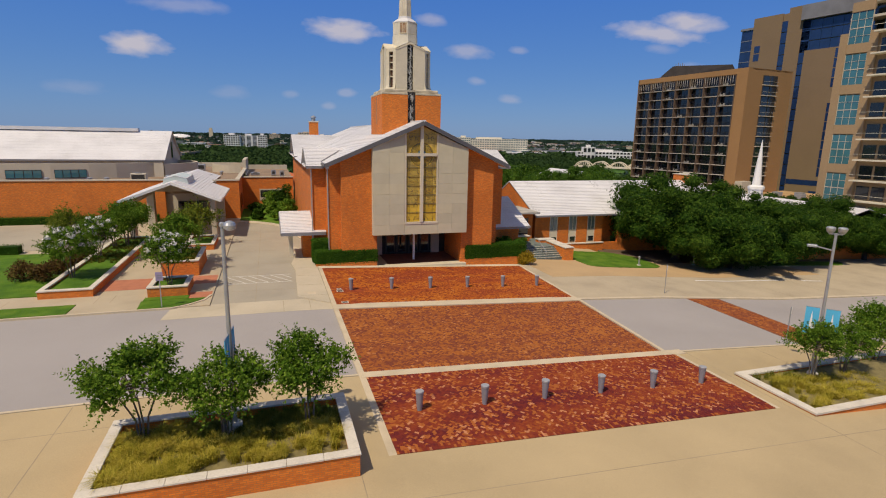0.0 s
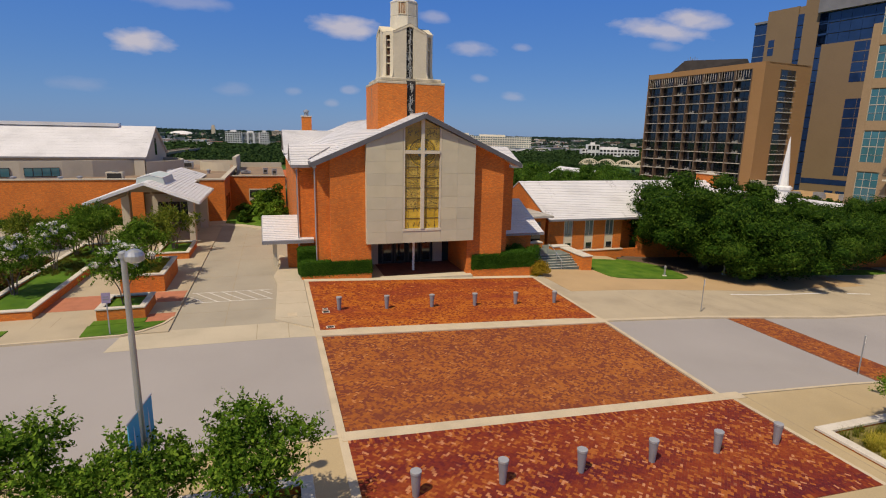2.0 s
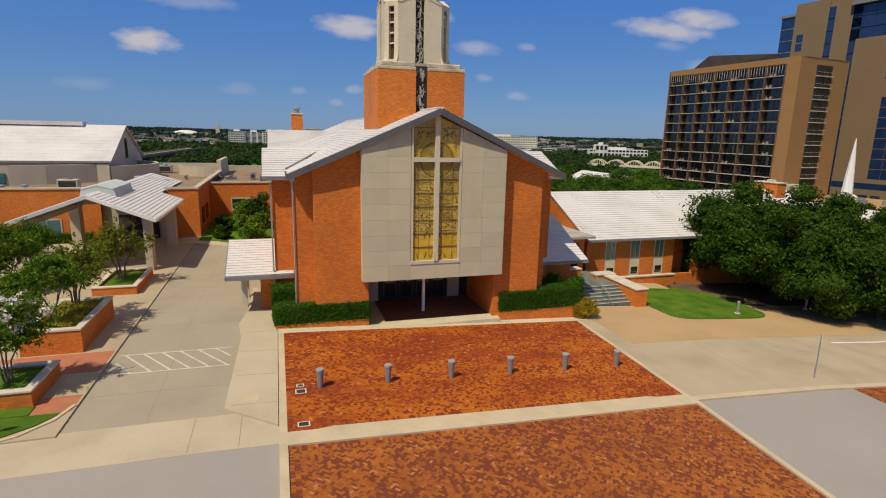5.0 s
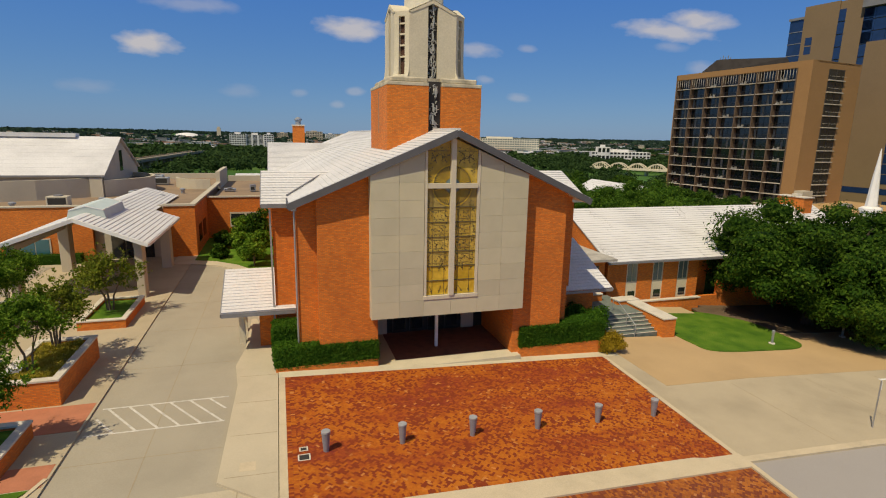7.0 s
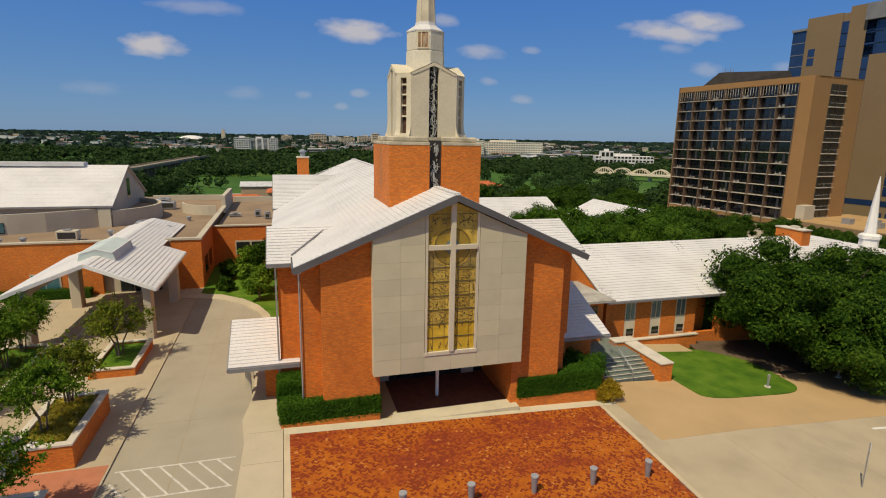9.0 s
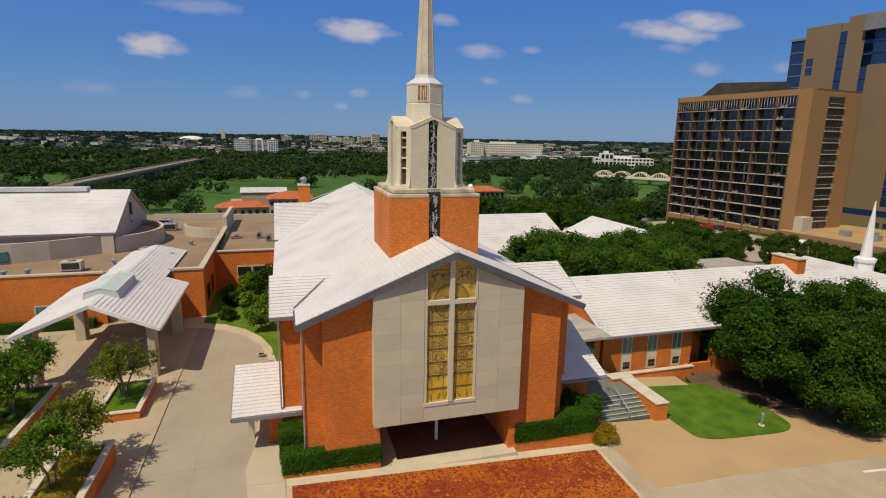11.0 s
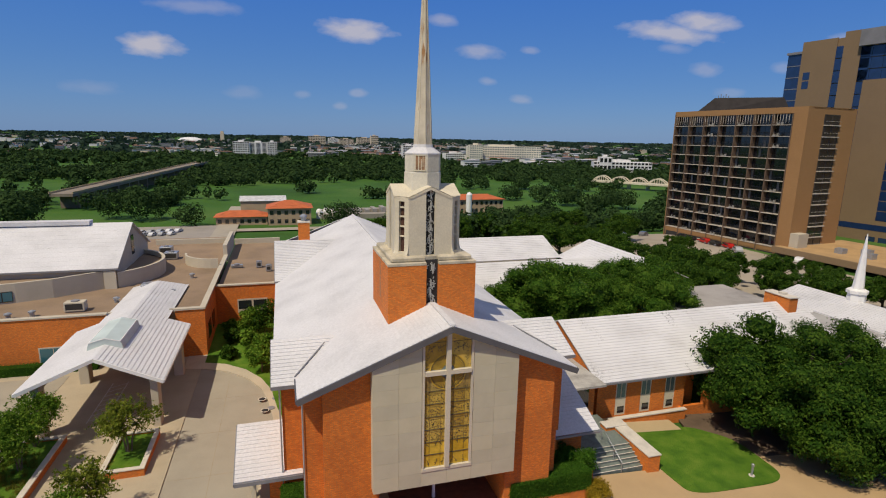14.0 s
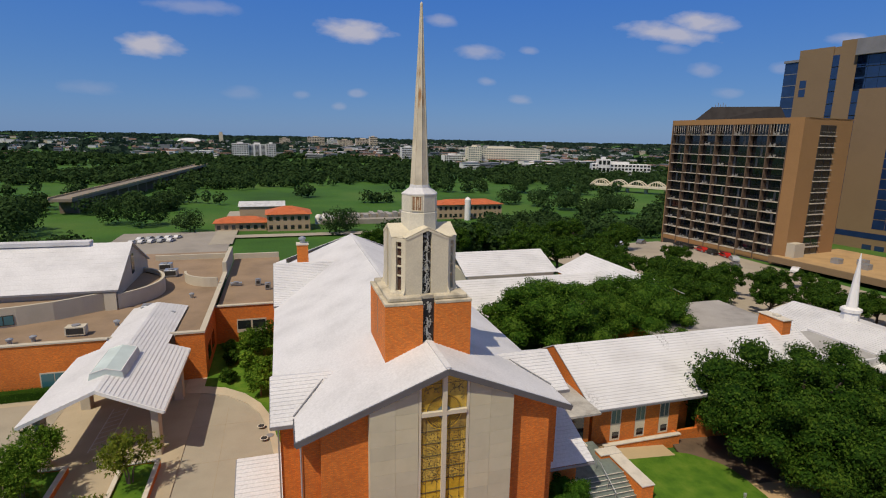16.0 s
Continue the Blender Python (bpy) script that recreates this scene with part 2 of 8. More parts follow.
BRICK = brickwork("orange brick", (0.76, 0.215, 0.018), (0.56, 0.132, 0.009), (0.41, 0.165, 0.05))
ROOF = plain("white roof tile", (0.625, 0.62, 0.625), 0.7, grain=6.0, stain=0.25, amount=0.16, relief=0.05)
def mildewed(name):
    """White roof tile with dark mildew that runs down the slope in speckled streaks."""
    m, nt, b, pos, isl = begin(name, 0.7)
    base = ramp_between(nt, noise_of(nt, pos, 0.25, 5), ((0.53, 0.52, 0.52), (0.625, 0.62, 0.625), (0.68, 0.675, 0.68)), (0.25, 0.5, 0.75))
    run = node(nt, "ShaderNodeMapping", Scale=(1.3, 0.16, 0.16))
    nt.links.new(pos, run.inputs[0])
    streak = ramp_between(nt, noise_of(nt, run.outputs[0], 1.0, 3), ((0, 0, 0), (1, 1, 1)), (0.52, 0.62))
    speck = ramp_between(nt, noise_of(nt, pos, 5.0, 4, 0.7), ((0, 0, 0), (1, 1, 1)), (0.50, 0.62))
    where = ramp_between(nt, noise_of(nt, pos, 0.12, 2), ((0, 0, 0), (0.75, 0.75, 0.75)), (0.50, 0.62))
    fac = mixed(nt, "MULTIPLY", 1.0, mixed(nt, "MULTIPLY", 1.0, streak, speck), where)
    nt.links.new(mixed(nt, "MIX", fac, base, (0.09, 0.085, 0.08)), b.inputs["Base Color"])
    return m


ROOF_OLD = mildewed("mildew streaked white roof tile")
def limestone(name):
    """Smooth sawn slabs, each of a slightly different tone, with faint weathering."""
    m, nt, b, pos, isl = begin(name, 0.8)
    own = nt.nodes.new("ShaderNodeObjectInfo")
    slab = ramp_between(nt, own.outputs["Random"], ((0.505, 0.470, 0.335), (0.545, 0.508, 0.365), (0.57, 0.525, 0.362)), (0.1, 0.5, 0.9))
    worn = ramp_between(nt, noise_of(nt, pos, 0.7, 5, 0.6), ((0.90, 0.90, 0.88), (1.05, 1.05, 1.05)), (0.3, 0.7))
    fine = noise_of(nt, pos, 14.0, 4)
    nt.links.new(mixed(nt, "MULTIPLY", 0.8, slab, worn), b.inputs["Base Color"])
    bump(nt, b, fine, 0.1, 0.01)
    return m


LEDGE = plain("weather-stained cast stone", (0.52, 0.46, 0.34), 0.85, grain=7, stain=1.2, amount=0.4)
CREAM = plain("cream cast stone", (0.62, 0.56, 0.42), 0.75, grain=12, stain=0.5, amount=0.14)
PANEL = limestone("pale limestone")
CONCRETE = plain("broomed concrete", (0.445, 0.345, 0.192), 0.9, grain=25, stain=0.18, amount=0.16)
CONCRETE_TAN = plain("tan concrete", (0.45, 0.31, 0.158), 0.9, grain=25, stain=0.2, amount=0.18)
CONCRETE_WALK = plain("pale grey walk concrete", (0.425, 0.355, 0.245), 0.9, grain=25, stain=0.3, amount=0.18)
CONCRETE_DRIVE = plain("grey driveway concrete", (0.350, 0.312, 0.24), 0.9, grain=25, stain=0.22, amount=0.16)
ASPHALT = plain("worn street paving", (0.335, 0.310, 0.292), 0.9, grain=40, stain=0.15, amount=0.10)
CONCRETE_PALE = plain("pale new concrete", (0.485, 0.42, 0.305), 0.9, grain=25, stain=0.35, amount=0.16)
KERB = plain("kerb concrete", (0.54, 0.45, 0.31), 0.85, grain=20, stain=0.8, amount=0.18)
CAPSTONE = plain("limestone coping", (0.60, 0.55, 0.46), 0.8, grain=15, stain=1.2, amount=0.16)
WHITE = plain("white paint", (0.78, 0.77, 0.74), 0.55, stain=1.0, amount=0.10)
FASCIA = plain("grey fascia", (0.22, 0.22, 0.23), 0.5, stain=1.5, amount=0.15)
RAKE = plain("dark grey rake metal", (0.105, 0.105, 0.112), 0.5, stain=1.5, amount=0.15)
GALV = plain("galvanised metal", (0.42, 0.44, 0.46), 0.4, 0.6, stain=2.0, amount=0.15, relief=0.05)
BOLLARD = plain("grey bollard enamel", (0.27, 0.28, 0.31), 0.5, 0.2, stain=2.5, amount=0.15, relief=0.05)
# near-black: painted shade in recesses and openings, also dark metal
DARK = plain("near-black shade and dark metal", (0.03, 0.028, 0.026), 0.8)
BRONZE = plain("dark bronze frame", (0.05, 0.045, 0.04), 0.4, 0.5)
IRON = plain("weathered grey metal relief", (0.42, 0.42, 0.39), 0.55, 0.15, stain=3.0, amount=0.3)
RUST = plain("rust streaked panel", (0.30, 0.17, 0.09), 0.8, grain=4, stain=2.0, amount=0.5)
TAN_ROOF = plain("tan gravel roof", (0.27, 0.19, 0.12), 0.95, grain=30, stain=0.25, amount=0.25, relief=0.4)
BEIGE = plain("beige stucco", (0.50, 0.45, 0.35), 0.85, grain=20, stain=0.4, amount=0.10)
SLATE = plain("blue-grey slate", (0.15, 0.178, 0.155), 0.7, grain=6, stain=2.5, amount=0.35)
SOIL = plain("dark mulch", (0.07, 0.05, 0.035), 0.95, grain=30, stain=2.0, amount=0.4, relief=0.8)
TERRACOTTA = plain("terracotta paving", (0.42, 0.16, 0.085), 0.85, grain=20, stain=1.5, amount=0.2)
LAWN = grassy("lawn", (0.045, 0.115, 0.008), (0.085, 0.18, 0.012), (0.15, 0.235, 0.025), 5.0)
MEADOW = grassy("park grass", (0.030, 0.078, 0.012), (0.050, 0.126, 0.016), (0.09, 0.155, 0.03), 0.12)
PAVER = paver("red brick paver", ((0.20, 0.028, 0.020), (0.33, 0.070, 0.013), (0.43, 0.118, 0.012), (0.50, 0.160, 0.018)), (0.16, 0.38, 0.58, 0.9), (0.22, 0.040, 0.012), 0.34, (0.52, 0.20, 0.05), 0.025, 1.55, 0.22, 0.42)
PAVER_NEAR = paver("maroon brick paver", ((0.115, 0.014, 0.018), (0.17, 0.024, 0.015), (0.23, 0.038, 0.013), (0.31, 0.072, 0.015)), (0.18, 0.40, 0.58, 0.85), (0.38, 0.112, 0.024), 0.22, (0.52, 0.22, 0.10), 0.05, 1.4, 0.3, 0.42)
PAVER_STREET = paver("brown brick paver", ((0.21, 0.054, 0.022), (0.295, 0.086, 0.022), (0.375, 0.120, 0.023), (0.44, 0.155, 0.034)), (0.1, 0.38, 0.62, 0.95), (0.19, 0.050, 0.024), 0.40, (0.47, 0.19, 0.065), 0.03, 1.2, 0.3, 0.5)
PORCH = plain("dark brick porch floor", (0.15, 0.052, 0.026), 0.8, grain=9, stain=2.0, amount=0.35)
STEP = plain("pale worn step concrete", (0.56, 0.50, 0.36), 0.85, grain=20, stain=0.8, amount=0.15)
JOINT = plain("sand joint", (0.20, 0.085, 0.045), 0.95, relief=0.3)
LEAF = leafy("crape myrtle leaves", (0.032, 0.082, 0.006), (0.088, 0.178, 0.014), (0.23, 0.34, 0.038))
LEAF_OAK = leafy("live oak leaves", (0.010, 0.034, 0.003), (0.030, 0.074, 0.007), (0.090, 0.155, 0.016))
LEAF_COURT = leafy("courtyard tree leaves", (0.016, 0.052, 0.004), (0.045, 0.108, 0.010), (0.12, 0.20, 0.022))
LEAF_HEDGE = leafy("clipped hedge leaves", (0.022, 0.065, 0.006), (0.045, 0.12, 0.010), (0.09, 0.19, 0.018))
LEAF_LIGHT = leafy("yellow-green leaves", (0.06, 0.10, 0.010), (0.14, 0.18, 0.018), (0.25, 0.27, 0.035))
# bluish grey-green: distance haze put into the leaf colour
LEAF_HAZED = leafy("haze-tinted distant foliage", (0.024, 0.046, 0.032), (0.034, 0.060, 0.040), (0.046, 0.076, 0.050), 0.9)
# a little paler and bluer, for thinner haze
LEAF_FAR = leafy("far foliage", (0.020, 0.044, 0.015), (0.033, 0.066, 0.020), (0.056, 0.098, 0.027), 0.9)
FLOWER = plain("white blossom", (0.75, 0.72, 0.68), 0.7, relief=0)
STRAW = leafy("feather grass blades", (0.21, 0.21, 0.018), (0.44, 0.37, 0.04), (0.66, 0.52, 0.11), 0.7)
# greener, darker copy of STRAW; holds some tree shade in its colour
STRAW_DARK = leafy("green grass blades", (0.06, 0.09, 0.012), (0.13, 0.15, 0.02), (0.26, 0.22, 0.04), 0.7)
BARK_OAK = plain("dark oak bark", (0.06, 0.045, 0.035), 0.95, grain=12, stain=3, amount=0.35, relief=0.5)
THATCH = plain("dry olive thatch", (0.20, 0.165, 0.065), 0.95, grain=40, stain=2.5, amount=0.45, relief=0.8)
BARK = plain("smooth grey-brown bark", (0.15, 0.115, 0.085), 0.9, grain=12, stain=3, amount=0.35, relief=0.5)
BLUEGLASS = glassy("blue window glass", (0.015, 0.035, 0.10), 0.06)
DARKGLASS = glassy("dark window glass", (0.02, 0.024, 0.026), 0.07)
TEALGLASS = glassy("teal window glass", (0.05, 0.16, 0.19), 0.08)
SKYLIGHT = glassy("frosted skylight glass", (0.52, 0.60, 0.57), 0.55)
GREYGLASS = glassy("grey-green window glass", (0.17, 0.215, 0.20), 0.12)
HOTEL = plain("tan precast concrete", (0.33, 0.18, 0.068), 0.85, grain=4, stain=0.12, amount=0.08)
TOWERSTONE = plain("buff tower stone", (0.22, 0.15, 0.082), 0.85, grain=4, stain=0.12, amount=0.06)
FLATSTONE = plain("warm apartment stone", (0.33, 0.225, 0.12), 0.85, grain=4, stain=0.12, amount=0.06)
REDROOF = plain("red clay roof tile", (0.50, 0.13, 0.04), 0.8, grain=3, stain=0.4, amount=0.2)
BANNER = plain("blue banner cloth", (0.08, 0.42, 0.66), 0.7, stain=1.0, amount=0.1)


# ---- mesh helpers ----
def thing(name, label, category, place=(0, 0, 0), group="", kind="", turn=0.0):
    ob = new(name)
    ob.matrix_world = pose(*place, 0, 0, turn)
    return tagged(ob, label, category, group, kind)


def finish(bm, name, material, smooth=False):
    me = bpy.data.meshes.new(name)
    if bm.faces:
        bmesh.ops.recalc_face_normals(bm, faces=bm.faces)
    bm.to_mesh(me)
    bm.free()
    me.materials.append(material)
    if smooth:
        me.polygons.foreach_set("use_smooth", [True] * len(me.polygons))
    return me


SPLIT = {"nave_roof", "transept_roof", "wing_roof", "canopy_roof", "metal_roof", "roof_slope", "roof", "porch_roof", "wing_wall", "stone_face", "shell", "brick_wall", "parapet_cap", "rear_parapet", "planter_wall", "terrace_wall", "slot_bar", "ridge_cap", "rake_fascia", "transept_fascia", "canopy_fascia", "porch_fascia", "wing_fascia", "side_wall", "corner_jamb", "stone_pier", "basin", "pipework", "lead_bar", "crossarm", "banner_mark", "hanger", "gable_wall", "brick_base", "panel_backing", "spire_rib", "banner_arm", "louvre_bar", "curved_screen", "valley_gutter", "aerial", "louvre", "sunburst_blade"}


def split_loose(bm):
    """The separate pieces of a bmesh, each as a bmesh of its own."""
    bm.verts.ensure_lookup_table()
    mark = [-1] * len(bm.verts)
    bm.verts.index_update()
    groups = 0
    for v in bm.verts:
        if mark[v.index] >= 0:
            continue
        stack, mark[v.index] = [v], groups
        while stack:
            u = stack.pop()
            for e in u.link_edges:
                w = e.other_vert(u)
                if mark[w.index] < 0:
                    mark[w.index] = groups
                    stack.append(w)
        groups += 1
    if groups == 1:
        return [bm]
    out, maps = [bmesh.new() for _ in range(groups)], [{} for _ in range(groups)]
    for v in bm.verts:
        maps[mark[v.index]][v.index] = out[mark[v.index]].verts.new(v.co)
    for f in bm.faces:
        g = mark[f.verts[0].index]
        out[g].faces.new([maps[g][v.index] for v in f.verts])
    bm.free()
    return out


def part(name, bm, material, parent=None, label="", smooth=False):
    """Links a bmesh or a mesh as one mesh object under a thing or a part; loose pieces of some parts become objects of their own."""
    if isinstance(bm, bpy.types.Mesh):
        meshes = [bm]
    elif name in SPLIT:
        meshes = [finish(b, name, material, smooth) for b in split_loose(bm)]
    else:
        meshes = [finish(bm, name, material, smooth)]
    first = None
    for me in meshes:
        ob = new(name, me)
        if parent is not None:
            ob.parent = parent
        if label:
            ob["label"] = label
        first = first or ob
    return first


def box(bm, x0, x1, y0, y1, z0, z1, bevel=0.0):
    vs = [bm.verts.new((x, y, z)) for z in (z0, z1) for x, y in ((x0, y0), (x1, y0), (x1, y1), (x0, y1))]
    fs = [bm.faces.new([vs[i] for i in f]) for f in ((0, 3, 2, 1), (4, 5, 6, 7), (0, 1, 5, 4), (1, 2, 6, 5), (2, 3, 7, 6), (3, 0, 4, 7))]
    if bevel:
        es = list({e for f in fs for e in f.edges})
        bmesh.ops.bevel(bm, geom=es, offset=bevel, segments=1, affect="EDGES")
    return bm


def boxes(*specs, bevel=0.0):
    bm = bmesh.new()
    for s in specs:
        box(bm, *s, bevel=bevel)
    return bm


def prism(bm, poly, z0, z1):
    """An upright prism over a plan polygon; z0 and z1 may be functions of the plan point."""
    f0 = z0 if callable(z0) else (lambda p: z0)
    f1 = z1 if callable(z1) else (lambda p: z1)
    lo = [bm.verts.new((*p, f0(p))) for p in poly]
    hi = [bm.verts.new((*p, f1(p))) for p in poly]
    n = len(poly)
    bm.faces.new(lo[::-1])
    bm.faces.new(hi)
    for i in range(n):
        bm.faces.new((lo[i], lo[(i + 1) % n], hi[(i + 1) % n], hi[i]))
    return bm


def slab_xz(bm, poly, y0, y1):
    """A wall outline in x and z, from y0 back to y1."""
    a = [bm.verts.new((x, y0, z)) for x, z in poly]
    b = [bm.verts.new((x, y1, z)) for x, z in poly]
    n = len(poly)
    bm.faces.new(a)
    bm.faces.new(b[::-1])
    for i in range(n):
        bm.faces.new((a[i], b[i], b[(i + 1) % n], a[(i + 1) % n]))
    return bm


def rings(bm, levels, seg=12, centre=(0, 0), phase=0.0, cap=True):
    """A lathe of (z, radius) levels."""
    rows = []
    for z, r in levels:
        rows.append([bm.verts.new((centre[0] + r * math.cos(phase + 2 * math.pi * i / seg), centre[1] + r * math.sin(phase + 2 * math.pi * i / seg), z)) for i in range(seg)])
    for a, b in zip(rows, rows[1:]):
        for i in range(seg):
            bm.faces.new((a[i], a[(i + 1) % seg], b[(i + 1) % seg], b[i]))
    if cap:
        bm.faces.new(rows[0][::-1])
        bm.faces.new(rows[-1])
    return bm


def tube(bm, points, radii, seg=6):
    """A tapered tube along points."""
    rows = []
    for i, p in enumerate(points):
        p = Vector(p)
        d = (Vector(points[min(i + 1, len(points) - 1)]) - Vector(points[max(i - 1, 0)])).normalized()
        side = d.cross(Vector((0.3, 0.9, 0.2))).normalized()
        up = d.cross(side)
        r = radii[i] if isinstance(radii, (list, tuple)) else radii
        rows.append([bm.verts.new(p + r * (math.cos(2 * math.pi * k / seg) * side + math.sin(2 * math.pi * k / seg) * up)) for k in range(seg)])
    for a, b in zip(rows, rows[1:]):
        for k in range(seg):
            bm.faces.new((a[k], a[(k + 1) % seg], b[(k + 1) % seg], b[k]))
    bm.faces.new(rows[0][::-1])
    bm.faces.new(rows[-1])
    return bm


def quads_mesh(name, verts, material):
    """A mesh of loose quads from an array of shape (n, 4, 3)."""
    n = len(verts)
    me = bpy.data.meshes.new(name)
    me.vertices.add(4 * n)
    me.vertices.foreach_set("co", np.asarray(verts, np.float32).reshape(-1))
    me.loops.add(4 * n)
    me.loops.foreach_set("vertex_index", np.arange(4 * n, dtype=np.int32))
    me.polygons.add(n)
    me.polygons.foreach_set("loop_start", np.arange(0, 4 * n, 4, dtype=np.int32))
    me.polygons.foreach_set("loop_total", np.full(n, 4, np.int32))
    me.update(calc_edges=True)
    me.materials.append(material)
    return me


def indexed_mesh(name, verts, quads, material):
    """A mesh from an array of corners and an array of quads that index them."""
    me = bpy.data.meshes.new(name)
    n = len(quads)
    me.vertices.add(len(verts))
    me.vertices.foreach_set("co", np.asarray(verts, np.float32).reshape(-1))
    me.loops.add(4 * n)
    me.loops.foreach_set("vertex_index", np.asarray(quads, np.int32).reshape(-1))
    me.polygons.add(n)
    me.polygons.foreach_set("loop_start", np.arange(0, 4 * n, 4, dtype=np.int32))
    me.polygons.foreach_set("loop_total", np.full(n, 4, np.int32))
    me.polygons.foreach_set("use_smooth", np.zeros(n, dtype=bool))
    me.update(calc_edges=True)
    me.materials.append(material)
    return me


def sheet(name, poly, top, thick, material, label, category="paving", kind="structure", parent=None):
    """A paved slab over a plan polygon that follows the fall of the ground."""
    bm = bmesh.new()
    bm.faces.new([bm.verts.new((x, y, 0)) for x, y in poly])
    for x in GX:
        bmesh.ops.bisect_plane(bm, geom=bm.verts[:] + bm.edges[:] + bm.faces[:], plane_co=(x, 0, 0), plane_no=(1, 0, 0))
    bmesh.ops.triangulate(bm, faces=[f for f in bm.faces if len(f.verts) > 4])
    ext = bmesh.ops.extrude_face_region(bm, geom=bm.faces[:])
    up = [v for v in ext["geom"] if isinstance(v, bmesh.types.BMVert)]
    ups = set(up)
    for v in bm.verts:
        v.co.z = gz(v.co.x) + top - (0 if v in ups else thick)
    ob = part(name, bm, material, parent)
    return ob if parent is not None else tagged(ob, label, category, "", kind)


def rect(x0, x1, y0, y1):
    return [(x0, y0), (x1, y0), (x1, y1), (x0, y1)]


def courses(bm, e0, e1, r1, r0, step=0.32, lift=0.034, thick=0.06):
    """A roof slope from the eave e0-e1 up to the ridge r0-r1, stepped in courses, as one closed piece."""
    e0, e1, r0, r1 = (Vector(p) for p in (e0, e1, r0, r1))
    n = max(2, round(((r0 + r1) / 2 - (e0 + e1) / 2).length / step))
    up = (e1 - e0).cross(r0 - e0).normalized()
    if up.z < 0:
        up = -up
    left, right = [], []
    for i in range(n):
        for t, o in ((i / n, lift), ((i + 1) / n, 0.0)):
            left.append(bm.verts.new(e0.lerp(r0, t) + up * o))
            right.append(bm.verts.new(e1.lerp(r1, t) + up * o))
    for k in range(len(left) - 1):
        bm.faces.new((left[k], right[k], right[k + 1], left[k + 1]))
    a, b, c, d = (bm.verts.new(q - up * thick) for q in (e0, e1, r1, r0))
    bm.faces.new((a, d, c, b))
    bm.faces.new((left[0], a, b, right[0]))
    bm.faces.new((left[-1], right[-1], c, d))
    bm.faces.new([a] + left + [d])
    bm.faces.new([b, c] + right[::-1])
    return bm


def beam(bm, a, b, width, height):
    """A straight bar from a to b, its section upright."""
    a, b = Vector(a), Vector(b)
    d = (b - a).normalized()
    side = d.cross(Vector((0, 0, 1)))
    side = (side.normalized() if side.length > 1e-4 else Vector((1, 0, 0))) * width / 2
    up = side.cross(d).normalized() * height / 2
    vs = [bm.verts.new(p + s * side + u * up) for p in (a, b) for s, u in ((-1, -1), (1, -1), (1, 1), (-1, 1))]
    for f in ((0, 1, 2, 3), (7, 6, 5, 4), (0, 4, 5, 1), (1, 5, 6, 2), (2, 6, 7, 3), (3, 7, 4, 0)):
        bm.faces.new([vs[k] for k in f])
    return bm


# ---- ground ----
def far_z(x, y):
    """Land beyond the paved ground: a river flat to the north, and wooded rises behind it."""
    r = math.hypot(x, y)
    base = float(np.interp(x, GX, GZ)) - 0.25
    near = max(0.0, min(1.0, (y - 75 - 0.25 * max(0, x)) / 90.0))
    near = near * near * (3 - 2 * near)
    z = base * (1 - near) + near * -18.0
    if x > 60 and y < 140:
        z = min(z, base)
    roll = 5 * noise.noise(Vector((x / 700, y / 700, 3.1)))
    if r > 500:
        k = min(1.0, (r - 500) / 2500)
        z += roll * k
    if r > 1500:
        west = max(0.0, min(1.0, (900 - x) / 1500))
        z += min(1.0, (r - 1500) / 2500) * (21 + 5 * west)
    return z


bm = bmesh.new()
radii = [0, 12, 25, 40, 60, 80, 100, 130, 160, 200, 260, 340, 450, 600, 800, 1100, 1500, 2000, 2600, 3300, 4000, 4800]
angles = 120
rows = []
for r in radii[1:]:
    rows.append([bm.verts.new((r * math.cos(2 * math.pi * i / angles), r * math.sin(2 * math.pi * i / angles), 0)) for i in range(angles)])
mid = bm.verts.new((0, 0, 0))
for i in range(angles):
    bm.faces.new((mid, rows[0][i], rows[0][(i + 1) % angles]))
for a, b in zip(rows, rows[1:]):
    for i in range(angles):
        bm.faces.new((a[i], b[i], b[(i + 1) % angles], a[(i + 1) % angles]))
for v in bm.verts:
    v.co.z = far_z(v.co.x, v.co.y)
tagged(part("ground", bm, MEADOW, None, smooth=True), "green park land falling to a river flat and wooded hills", "ground", kind="structure")

# paved ground near the church; the street runs along x
sheet("street", rect(-120, 160, -23.4, -12.3), 0.0, 0.2, ASPHALT, "pale grey worn street paving between concrete kerbs", "road")
sheet("street_west", rect(-120, -20.0, -12.3, -10.1), 0.0, 0.2, ASPHALT, "pale grey worn street paving along the west kerb", "road")
sheet("forecourt_near", rect(-120, 160, -90, -23.7), 0.12, 0.3, CONCRETE, "broad pale concrete forecourt on the near side of the street", "pavement")
sheet("pavement_east", [(9.9, -11.9), (160, -11.9), (160, 4.0), (47, 4.0), (30, 3.0), (18.3, 2.3), (9.9, 2.3)], 0.10, 0.3, CONCRETE_WALK, "pale concrete parking apron beside the brick plaza", "pavement")
sheet("apron_tan", [(11.6, -5.0), (30.0, -4.4), (48, -3.8), (47, 3.5), (30, 4.5), (18.4, 2.5), (11.6, 2.6)], 0.112, 0.05, CONCRETE_TAN, "tan stained concrete apron in front of the church steps", "pavement")
sheet("pavement_west", rect(-120, -17.9, -9.9, 34), 0.08, 0.3, CONCRETE_WALK, "pale concrete walks west of the driveway", "pavement")
sheet("driveway", [(-17.9, -12.0), (-9.9, -12.0), (-9.9, 32), (-17.9, 32)], 0.0, 0.25, CONCRETE_DRIVE, "grey concrete driveway leading to a covered entrance", "driveway")
